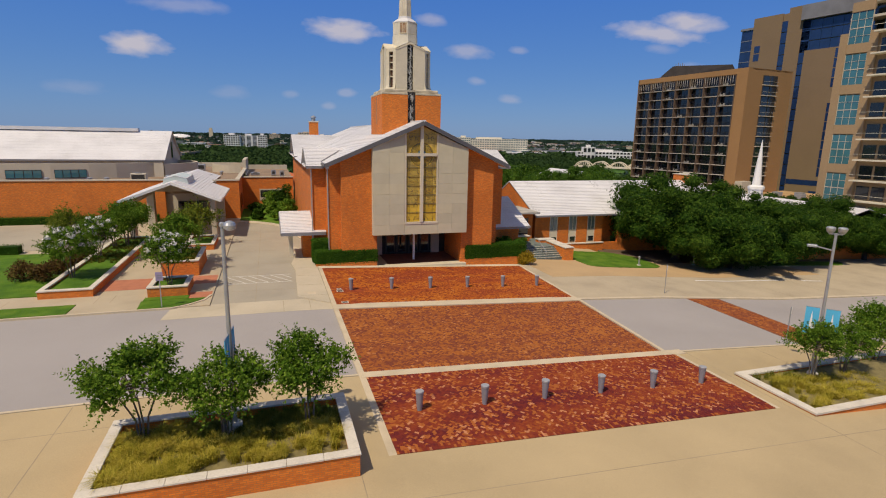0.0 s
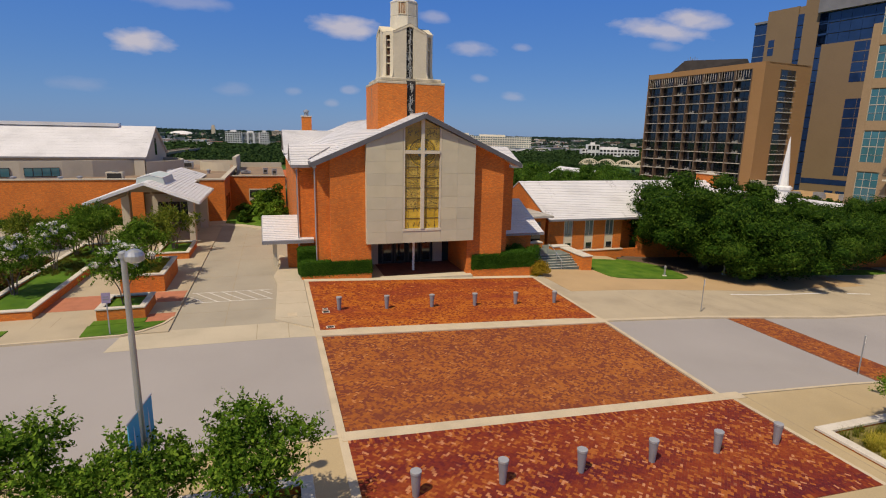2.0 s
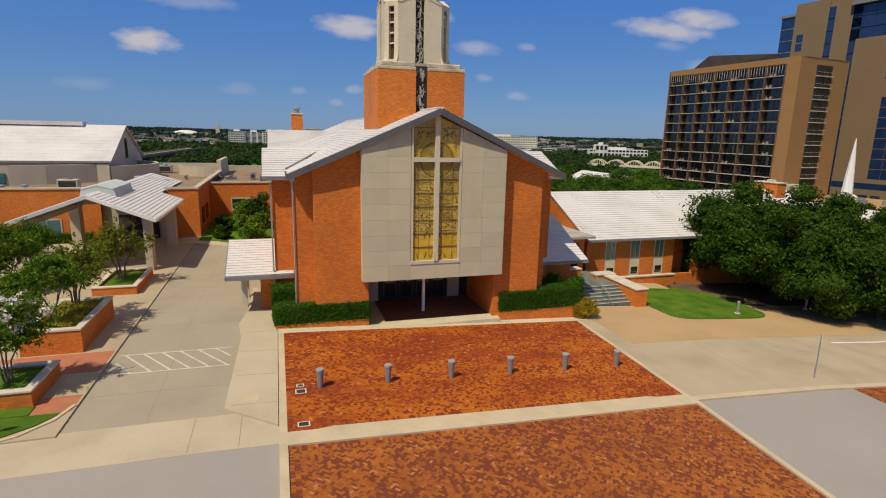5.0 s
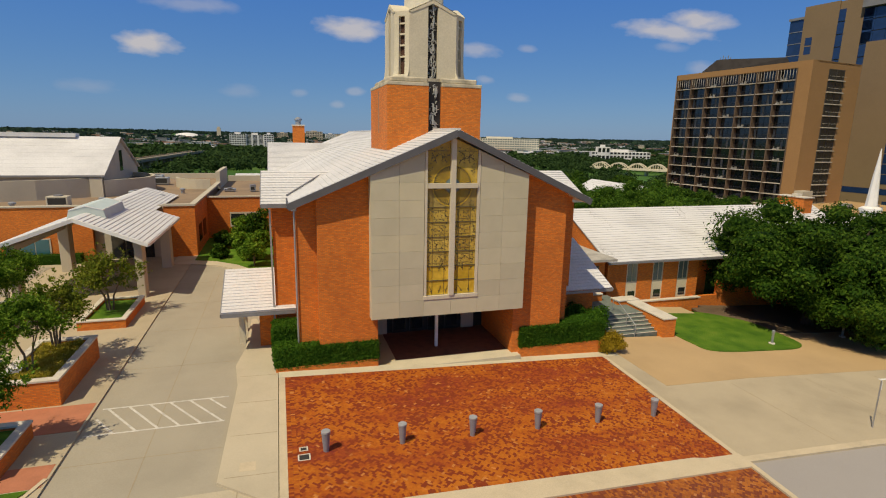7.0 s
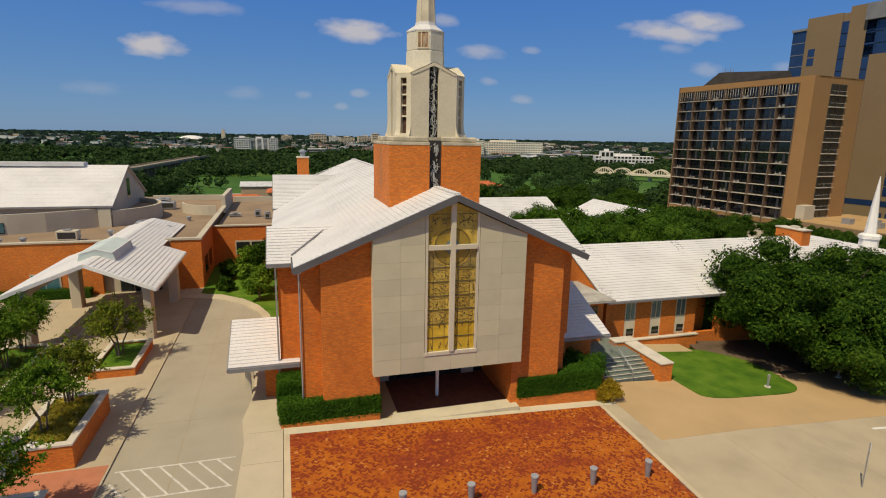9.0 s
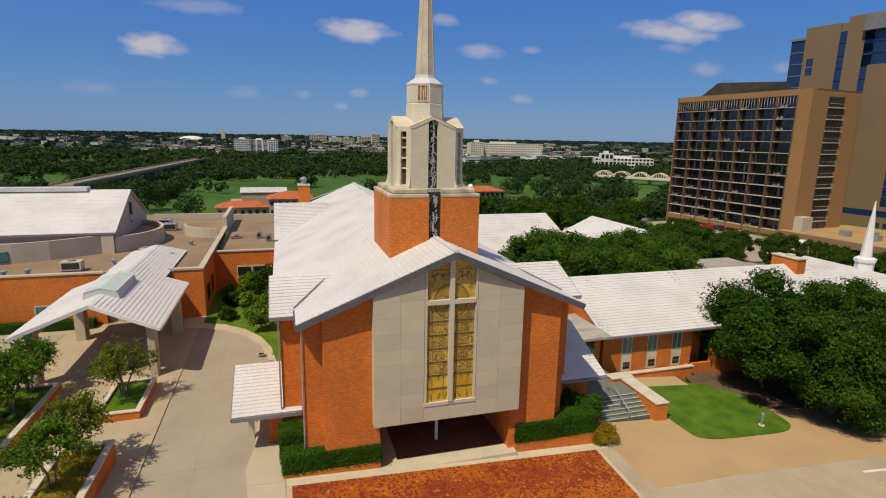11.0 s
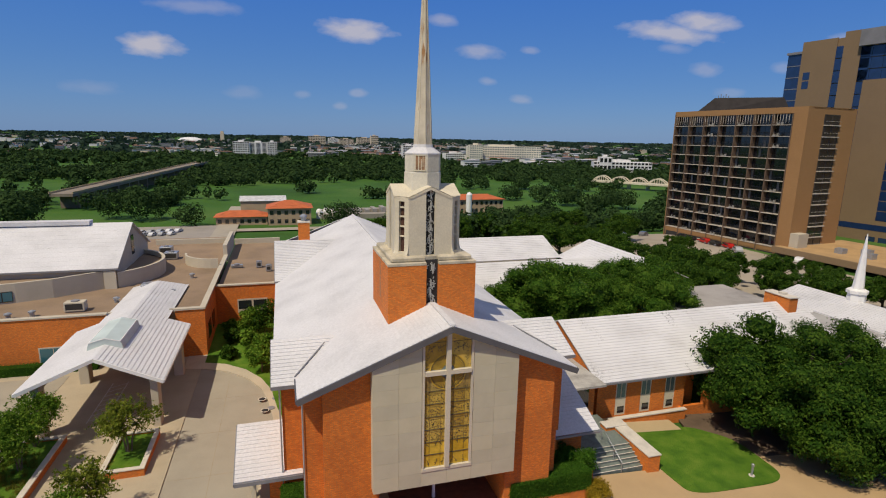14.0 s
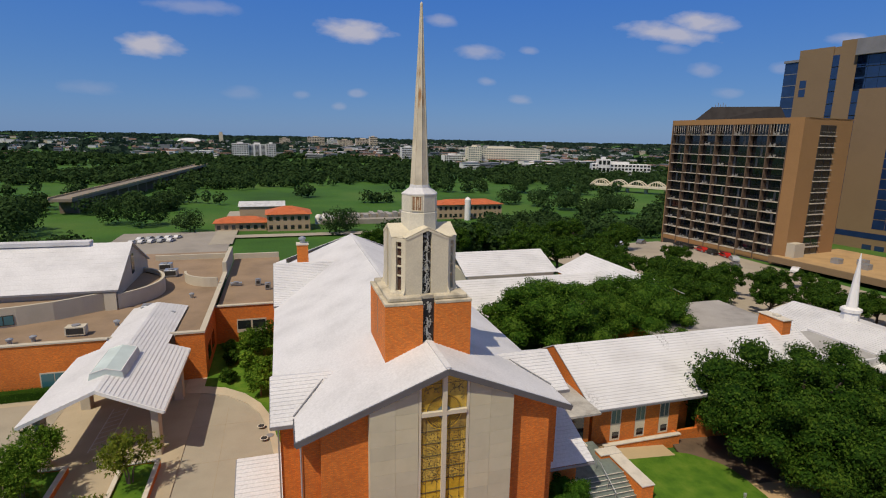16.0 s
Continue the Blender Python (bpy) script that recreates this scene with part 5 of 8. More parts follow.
for k, (x, y, l, a) in enumerate(((27.7, -5.9, 12.3, 0.0), (42.0, -6.3, 2.6, -0.4))):
    ob = sheet("painted_line", [(x, y), (x + l, y + a), (x + l, y + a + 0.22), (x, y + 0.22)], 0.116, 0.004, WHITE, "white painted parking line", "road marking")
# hatched crossing on the driveway
hatch = thing("hatched_crossing", "white painted hatching across the driveway", "road marking", (0, 0, 0), kind="structure")


def stripe(x0, y0, x1, y1, w=0.12):
    d = Vector((x1 - x0, y1 - y0)).normalized()
    n = Vector((-d.y, d.x)) * w / 2
    return [(x0 + n.x, y0 + n.y), (x0 - n.x, y0 - n.y), (x1 - n.x, y1 - n.y), (x1 + n.x, y1 + n.y)]


HATCH = plain("worn white road paint", (0.56, 0.53, 0.47), 0.8, grain=18, stain=3.0, amount=0.3)
for a in ((-17.6, -1.95, -12.1, -1.95), (-17.75, -4.35, -12.1, -4.35)):
    sheet("stripe", stripe(*a, 0.10), 0.006, 0.005, HATCH, "", parent=hatch)
for k in range(-2, 7):
    x = -17.35 + k * 0.88
    xa, ya, xb, yb = x, -2.0, x + 1.6, -4.3
    if xa < -17.6:
        ya -= (-17.6 - xa) / 1.6 * 2.3
        xa = -17.6
    if xb > -12.15:
        yb += (xb + 12.15) / 1.6 * 2.3
        xb = -12.15
    if ya - yb > 0.25:
        sheet("stripe", stripe(xa, ya, xb, yb, 0.10), 0.007, 0.005, HATCH, "", parent=hatch)

bay = thing("parking_bay_lines", "worn white bay lines painted under the covered entrance", "road marking", (0, 0, 0), kind="structure")
for x0 in (-25.5, -24.2):
    sheet("stripe", stripe(x0, 18.3, x0, 26.0, 0.10), 0.087, 0.004, HATCH, "", parent=bay)
for k in range(8):
    sheet("stripe", stripe(-25.45, 18.7 + 0.9 * k, -24.25, 19.4 + 0.9 * k, 0.09), 0.0875, 0.004, HATCH, "", parent=bay)

# ---- covered entrance ----
pc = thing("porte_cochere", "white gabled covered entrance on beige piers with a skylight", "porte cochere", (0, 0, 0))
PR, PRZ, PE, PEZ = -23.9, 6.35, 5.05, 4.5
for s in (-1, 1):
    bm = courses(bmesh.new(), (PR + s * PE, 15.5, PEZ), (PR + s * PE, 28.9, PEZ), (PR, 28.9, PRZ), (PR, 16.6, PRZ), 0.36, 0.045)
    courses(bm, (PR + s * 3.05, 28.9, 5.23), (PR + s * 3.05, 42.0, 5.23), (PR, 40.5, PRZ), (PR, 28.9, PRZ), 0.36, 0.045)
    part("canopy_roof", bm, ROOF, pc)
    bm = bmesh.new()
    beam(bm, (PR + s * PE, 15.45, PEZ - 0.14), (PR, 16.55, PRZ - 0.14), 0.1, 0.28)
    beam(bm, (PR + s * (PE + 0.04), 15.45, PEZ - 0.12), (PR + s * (PE + 0.04), 28.9, PEZ - 0.12), 0.1, 0.22)
    beam(bm, (PR + s * PE, 28.95, PEZ - 0.12), (PR + s * 3.0, 28.95, 5.1), 0.1, 0.24)
    part("canopy_fascia", bm, WHITE, pc)
    for y in (17.0, 27.0):
        x = PR + s * 4.1
        hw = 0.24 if s < 0 and y < 20 else 0.28 if y < 20 else 0.42
        part("pier", boxes((x - hw, x + hw, y - 0.55, y + 0.55, -0.2, 4.5), bevel=0.03), BEIGE, pc)
    part("edge_beam", boxes((PR + s * 4.1 - 0.3, PR + s * 4.1 + 0.3, 16.4, 28.2, 4.05, 4.45)), BEIGE, pc)
bm = bmesh.new()
slab_xz(bm, [(PR - 4.6, 4.3), (PR + 4.6, 4.3), (PR, 6.0)], 27.2, 27.6)
part("gable_infill", bm, BEIGE, pc)
part("back_wall", boxes((PR - 3.6, PR + 3.6, 31.6, 31.9, -0.2, 5.4)), BEIGE, pc)
for x in (-25.6, -24.3, -23.0):
    d = part("entrance_door", boxes((x, x + 1.2, 31.5, 31.6, -0.1, 2.6)), BRONZE, pc)
    part("door_glass", boxes((x + 0.1, x + 1.1, 31.46, 31.5, 0.1, 2.4)), DARKGLASS, d)
sk = part("skylight", slab_xz(bmesh.new(), [(PR - 1.4, 5.75), (PR + 1.4, 5.75), (PR + 1.2, 6.55), (PR, 6.85), (PR - 1.2, 6.55)], 19.6, 25.2), SKYLIGHT, pc, "pale glazed ridge skylight")
bm = bmesh.new()
for s in (-1, 1):
    for y in (19.6, 25.2):
        beam(bm, (PR + s * 1.17, y, 6.55), (PR, y, 6.87), 0.07, 0.07)
    beam(bm, (PR + s * 1.17, 19.6, 6.55), (PR + s * 1.17, 25.2, 6.55), 0.07, 0.07)
part("skylight_frame", bm, WHITE, sk)

# ---- brick buildings west of the church ----
hall = thing("brick_hall", "orange brick hall with tan flat roofs behind parapets", "building", (0, 0, 0))
bm = boxes((-110, -27.0, 31.0, 31.4, -1.5, 5.4), (-20.6, -17.7, 31.2, 31.6, -1.5, 5.3), (-18.1, -17.7, 31.6, 41.2, -1.5, 5.3), (-17.7, -10.0, 41.2, 41.6, -1.5, 5.0))
part("brick_wall", bm, BRICK, hall)
bm = boxes((-110, -26.9, 30.9, 31.5, 5.4, 5.55), (-20.7, -17.6, 31.1, 31.7, 5.3, 5.5), (-18.2, -17.6, 31.7, 58, 5.3, 5.5), (-17.6, -10.0, 41.1, 41.7, 5.0, 5.15))
part("parapet_cap", bm, BEIGE, hall, "pale parapet coping")
part("flat_roof", boxes((-110, -18.2, 31.5, 76, 3.6, 5.05)), TAN_ROOF, hall, "tan gravel roof with ponding stains")
part("flat_roof", boxes((-17.6, -9.9, 41.7, 72, 3.6, 4.5)), TAN_ROOF, hall)
part("rear_parapet", boxes((-30, -18.3, 70.0, 70.5, 5.0, 5.9), (-18.3, -17.7, 58, 70.5, 4.4, 7.0), (-17.7, -10, 71.5, 72, 4.4, 5.4)), BEIGE, hall)
bm = bmesh.new()
for k in range(8):
    a0, a1 = math.radians(180 + 11.25 * k), math.radians(180 + 11.25 * (k + 1))
    prism(bm, [(-18.3 + r * math.cos(a), 56 + r * math.sin(a)) for r, a in ((5, a0), (5, a1), (4.7, a1), (4.7, a0))], 5.0, 6.4)
part("curved_screen", bm, BEIGE, hall)
for x0, x1, yw, z0, z1 in ((-15.2, -11.6, 41.16, 1.4, 3.2),):
    f = part("window", boxes((x0, x1, yw, yw + 0.1, z0, z1)), BEIGE, hall)
    for q in range(2):
        w = (x1 - x0) / 2
        part("pane", boxes((x0 + q * w + 0.12, x0 + (q + 1) * w - 0.12, yw - 0.02, yw, z0 + 0.5, z1 - 0.2)), DARKGLASS, f)
for y in (33.2, 36.6):
    part("window", boxes((-17.7, -17.66, y, y + 2.2, 1.2, 3.0)), DARKGLASS, hall)
for x in (-33.2,):
    f = part("window", boxes((x, x + 2.6, 30.94, 31.0, 0.5, 2.4)), BEIGE, hall)
    for q in range(2):
        part("pane", boxes((x + 0.12 + q * 1.2, x + 1.24 + q * 1.2, 30.92, 30.94, 0.62, 2.28)), TEALGLASS, f)

def frame_to(x0, y0, z, x1, y1):
    """A local frame with x along a wall from one plan point to another."""
    return Matrix.Translation((x0, y0, z)) @ Matrix.Rotation(math.atan2(y1 - y0, x1 - x0), 4, "Z")


gym = thing("auditorium", "beige auditorium with a broad white metal roof", "building", (0, 0, 0))
bm = courses(bmesh.new(), (-110, 42.6, 7.6), (-28.6, 42.6, 7.6), (-28.6, 51.3, 11.9), (-110, 51.3, 11.9), 0.9, 0.008)
courses(bm, (-110, 60, 7.6), (-28.6, 60, 7.6), (-28.6, 51.3, 11.9), (-110, 51.3, 11.9), 0.9, 0.008)
part("metal_roof", bm, ROOF, gym)
bm = bmesh.new()
beam(bm, (-110, 51.3, 12.0), (-33.5, 51.3, 12.0), 1.6, 0.5)
part("ridge_vent", bm, ROOF, gym)
bm = bmesh.new()
beam(bm, (-110, 42.55, 7.5), (-28.6, 42.55, 7.5), 0.1, 0.22)
part("eave_gutter", bm, FASCIA, gym)
bm = bmesh.new()
v = [bm.verts.new((-28.9, y, z)) for y, z in ((43, 4.4), (59.6, 4.4), (59.6, 7.6), (51.3, 11.6), (43, 7.6))]
bm.faces.new(v)
r = bmesh.ops.extrude_face_region(bm, geom=bm.faces[:])
for e in r["geom"]:
    if isinstance(e, bmesh.types.BMVert):
        e.co.x -= 0.3
box(bm, -110, -29.2, 43, 43.3, 4.4, 7.5)
part("gable_wall", bm, BEIGE, gym)
part("gable_window", boxes((-28.9, -28.85, 50.6, 51.9, 7.6, 10.2)), DARKGLASS, gym)
# a low wall that swings in from the west and turns round the end of the auditorium
def ribbon(bm, line, thick, z0, z1):
    """An upright wall along a plan line, as one closed piece."""
    pts = [Vector(p) for p in line]
    rows = []
    for k, p in enumerate(pts):
        d = (pts[min(k + 1, len(pts) - 1)] - pts[max(k - 1, 0)]).normalized()
        n = Vector((-d.y, d.x)) * thick
        rows.append([bm.verts.new((*q, z)) for q, z in ((p, z0), (p + n, z0), (p + n, z1), (p, z1))])
    for a, b in zip(rows, rows[1:]):
        for q in range(4):
            bm.faces.new((a[q], b[q], b[(q + 1) % 4], a[(q + 1) % 4]))
    bm.faces.new(rows[0])
    bm.faces.new(rows[-1][::-1])
    return bm


swing = [(-110, 36.9), (-48, 37.2), (-42, 37.8), (-37.7, 38.85), (-34.6, 40.0), (-32.2, 41.5), (-30.2, 42.9)]
part("lower_wall", ribbon(bmesh.new(), swing, 0.35, 4.9, 7.25), BEIGE, gym)
bm = bmesh.new()
prism(bm, [(x + 0.05, y + 0.3) for x, y in swing] + [(-30.2, 43.1), (-110, 43.1)], 6.5, 6.7)
part("lower_roof", bm, TAN_ROOF, gym)
part("pilaster", boxes((-30.2, -28.9, 42.6, 43.4, 4.9, 7.3)), BEIGE, gym)
turn_wall = [(-33.4 + 8.46 * math.cos(math.radians(a)), 50.0 + 8.46 * math.sin(math.radians(a))) for a in range(-57, 66, 6)]
part("curved_wall", ribbon(bmesh.new(), turn_wall, 0.35, 4.9, 7.0), BEIGE, gym)
bm = bmesh.new()
prism(bm, [(x - 0.2, y) for x, y in turn_wall] + [(-28.9, 57.5), (-28.9, 43.2)], 6.2, 6.4)
part("curved_roof", bm, TAN_ROOF, gym)
for (x0, y0), (x1, y1) in (((-41.6, 37.88), (-38.0, 38.76)), ((-47.0, 37.28), (-43.0, 37.62)), ((-53.5, 37.16), (-49.5, 37.18)), ((-60, 37.13), (-56, 37.15)), ((-67, 37.1), (-63, 37.12))):
    m = frame_to(x0, y0, 5.25, x1, y1)
    w = math.hypot(x1 - x0, y1 - y0)
    bm = boxes((0, w, -0.06, 0.05, 0, 1.15))
    bm.transform(m)
    f = part("window", bm, BRONZE, gym)
    for q in range(4):
        bm = boxes((0.06 + q * w / 4, (q + 1) * w / 4 - 0.04, -0.09, -0.06, 0.08, 1.07))
        bm.transform(m)
        part("pane", bm, TEALGLASS, f)


def roof_unit(x, y, z, sx, sy, h):
    u = thing("rooftop_unit", "grey metal air-conditioning unit on a flat roof", "roof unit", (x, y, z), "rooftop units")
    part("cabinet", boxes((-sx / 2, sx / 2, -sy / 2, sy / 2, 0.15, h), bevel=0.03), BEIGE if sx > 1.85 else GALV, u)
    part("curb", boxes((-sx / 2 + 0.1, sx / 2 - 0.1, -sy / 2 + 0.1, sy / 2 - 0.1, 0, 0.15)), FASCIA, u)
    part("grille", boxes((-sx / 2 + 0.15, sx / 2 - 0.15, -sy / 2 - 0.01, -sy / 2, 0.3, h - 0.15)), DARK, u)
    part("fan", rings(bmesh.new(), [(h, 0.4), (h + 0.12, 0.4)], 12), FASCIA, u)


for a in ((-30.6, 34.2, 5.05, 1.9, 1.1, 1.1), (-27.1, 63, 5.05, 1.8, 1.6, 1.1), (-25.6, 58.6, 5.05, 1.8, 1.6, 1.1), (-25.0, 41, 5.05, 1.6, 1.4, 0.9), (-12.9, 52.6, 4.5, 0.8, 0.7, 0.9), (-11.5, 50.0, 4.5, 0.8, 0.7, 0.9), (-16.0, 53, 4.5, 1.6, 0.6, 0.5)):
    roof_unit(*a)
for x, y in ((-36.1, 32.8), (-34.2, 33.2), (-41, 33.2), (-27.4, 36.5), (-22.0, 38.5), (-21.0, 46.0)):
    u = thing("roof_vent", "small round metal roof vent", "roof vent", (x, y, 5.05), "roof vents")
    part("pipe", rings(bmesh.new(), [(0, 0.22), (0.45, 0.22)], 10), GALV, u)
    part("cap", rings(bmesh.new(), [(0.45, 0.34), (0.6, 0.34), (0.7, 0.1)], 10), GALV, u)

# garden island by the hall
isl_edge = [(-9.8, 13.2), (-10.6, 14.5), (-11.2, 19), (-11.9, 21.6), (-13.2, 24.1), (-15.2, 26.2), (-17.5, 27.4), (-19.6, 27.7)]
sheet("island_walk", isl_edge + [(-19.6, 33.0), (-9.8, 33.0)], 0.12, 0.2, CONCRETE_PALE, "curved concrete walk at the end of the driveway", "pavement")

sheet("garden", [(-9.8, 15), (-10.4, 17.5), (-10.9, 21.0), (-11.9, 23.8), (-13.5, 26.3), (-15.6, 28.2), (-17.7, 29.0), (-17.7, 41.2), (-9.8, 41.2)], 0.16, 0.2, LAWN, "planted garden island with green ground cover", "garden")
for x, y in ((-10.5, 19.2), (-10.9, 17.4)):
    tagged(part("manhole_cover", rings(bmesh.new(), [(0.0, 0.34), (0.02, 0.34)], 16, (0, 0)), FASCIA), "round dark manhole cover in the walk", "manhole cover").matrix_world = pose(x, y, gz(x) + 0.125)

# ---- planting ----
def leaves(centres, radii, count, size, seed, flat=0.75, up=0.35):
    """Leaf quads scattered through clumps: an array of shape (n, 4, 3)."""
    rng = np.random.RandomState(seed)
    centres, radii = np.asarray(centres, float), np.asarray(radii, float)
    w = radii ** 2
    pick = rng.choice(len(centres), count, p=w / w.sum())
    d = rng.normal(size=(count, 3))
    d /= np.linalg.norm(d, axis=1)[:, None]
    rad = radii[pick] * rng.uniform(0.25, 1.0, count) ** 0.5
    p = centres[pick] + d * rad[:, None] * np.array((1, 1, flat))
    nrm = d + rng.normal(size=(count, 3)) * 0.7 + np.array((0, 0, up))
    nrm /= np.linalg.norm(nrm, axis=1)[:, None]
    a = np.cross(nrm, rng.normal(size=(count, 3)))
    a /= np.linalg.norm(a, axis=1)[:, None] + 1e-9
    b = np.cross(nrm, a)
    s = size * rng.uniform(0.6, 1.3, count)[:, None]
    return np.stack([p - a * s, p + b * s * 0.45, p + a * s, p - b * s * 0.45], 1)


def shoots(centres, radii, per, leaf_n, length, size, seed, up=0.55):
    """Leafy shoots that spray out of each clump: leaf quads of shape (n, 4, 3)."""
    rng = np.random.RandomState(seed)
    centres, radii = np.asarray(centres, float), np.asarray(radii, float)
    mid = centres.mean(0)
    n = len(centres) * per
    ci = np.repeat(np.arange(len(centres)), per)
    out = centres[ci] - mid
    out /= np.linalg.norm(out, axis=1)[:, None] + 1e-6
    d = out * 0.7 + rng.normal(size=(n, 3)) * 0.65 + np.array((0, 0, up))
    d /= np.linalg.norm(d, axis=1)[:, None]
    start = centres[ci] + rng.normal(size=(n, 3)) * (radii[ci] * 0.42)[:, None]
    ln = length * rng.uniform(0.5, 1.25, n)
    t = np.tile(np.linspace(0.1, 1.0, leaf_n), n)
    si = np.repeat(np.arange(n), leaf_n)
    m = len(si)
    p = start[si] + d[si] * (ln[si] * t)[:, None] + rng.normal(size=(m, 3)) * 0.02
    p[:, 2] -= (t ** 2) * ln[si] * 0.18
    side = np.cross(d[si], rng.normal(size=(m, 3)))
    side /= np.linalg.norm(side, axis=1)[:, None] + 1e-6
    ax = d[si] * 0.45 + side * 0.9
    ax /= np.linalg.norm(ax, axis=1)[:, None]
    nr = np.cross(ax, rng.normal(size=(m, 3)) + np.array((0, 0, 0.8)))
    nr /= np.linalg.norm(nr, axis=1)[:, None] + 1e-6
    s = size * rng.uniform(0.7, 1.3, m)[:, None] * (1.15 - 0.5 * t)[:, None]
    p = p + ax * s * 0.6
    return np.stack([p - ax * s, p + nr * s * 0.5, p + ax * s, p - nr * s * 0.5], 1)


def crown_clumps(n, rx, rz, zc, seed, hollow=0.55):
    """Clump centres of a crown: large ones are gathered in uneven lobes."""
    rng = np.random.RandomState(seed)
    lobes = 26 if n > 100 else 0
    m = lobes or n
    d = rng.normal(size=(m, 3))
    d /= np.linalg.norm(d, axis=1)[:, None]
    d[:, 2] = np.where(d[:, 2] < -0.72, -d[:, 2], d[:, 2])
    k = rng.uniform(hollow, 1.0, m)[:, None] * (1 + 0.30 * np.sin(3 * np.arctan2(d[:, 1], d[:, 0]) + seed)[:, None] * 0.6)
    c = d * k * np.array((rx, rx, rz)) + np.array((0, 0, zc))
    if lobes:
        pick = np.arange(n) % lobes
        c = c[pick] + rng.normal(size=(n, 3)) * np.array((0.15 * rx, 0.15 * rx, 0.16 * rz))
    return c


def make_tree(name, label, seed, rx, rz, zc, clumps, clump_r, count, size, leaf, stems=3, stem_r=0.06, base_spread=0.12, bloom=0, group=""):
    rng = random.Random(seed)
    t = thing(name, label, "tree", (0, 0, 0), group)
    c = crown_clumps(clumps, rx, rz, zc, seed)
    for k in range(stems):
        a = 2 * math.pi * (k + rng.random() * 0.5) / stems
        bx, by = base_spread * math.cos(a), base_spread * math.sin(a)
        goals = [c[i] for i in range(k, clumps, stems)][:7]
        fork = Vector((bx * 2.5 + rx * 0.22 * math.cos(a), by * 2.5 + rx * 0.22 * math.sin(a), zc - rz * 0.55))
        mid = Vector((bx * 1.6 + rng.uniform(-0.05, 0.05), by * 1.6 + rng.uniform(-0.05, 0.05), fork.z * 0.5))
        stem = part("trunk", tube(bmesh.new(), [(bx, by, -0.15), mid, fork], [stem_r * 1.25, stem_r, stem_r * 0.8], 7), BARK, t)
        for gpt in goals:
            gpt = Vector(gpt)
            half = fork.lerp(gpt, 0.5) + Vector((rng.uniform(-1, 1), rng.uniform(-1, 1), 0.5)) * 0.08 * rx
            part("branch", tube(bmesh.new(), [fork, half, gpt], [stem_r * 0.6, stem_r * 0.4, stem_r * 0.15], 5), BARK, stem)
    rr = np.random.RandomState(seed).uniform(0.65, 1.25, clumps) * clump_r
    per = max(2, int(count / (clumps * 11)))
    crown = part("crown", quads_mesh("crown", shoots(c, rr, per, 11, clump_r * 1.1, size, seed), leaf), leaf, t)
    if bloom:
        top = c[c[:, 2] > zc - 0.3 * rz]
        part("blossom", quads_mesh("blossom", leaves(top + np.array((0, 0, clump_r * 0.7)), np.full(len(top), clump_r * 0.5), bloom, size * 1.05, seed + 5), FLOWER), FLOWER, t, "white flower heads")
    return t


def lobe(bm, c, r, rng, flat=0.72):
    """A lumpy closed clump of foliage."""
    got = bmesh.ops.create_icosphere(bm, subdivisions=2, radius=1.0)
    for v in got["verts"]:
        k = r * rng.uniform(0.82, 1.06)
        v.co = Vector((c[0] + v.co.x * k, c[1] + v.co.y * k, c[2] + v.co.z * k * flat))


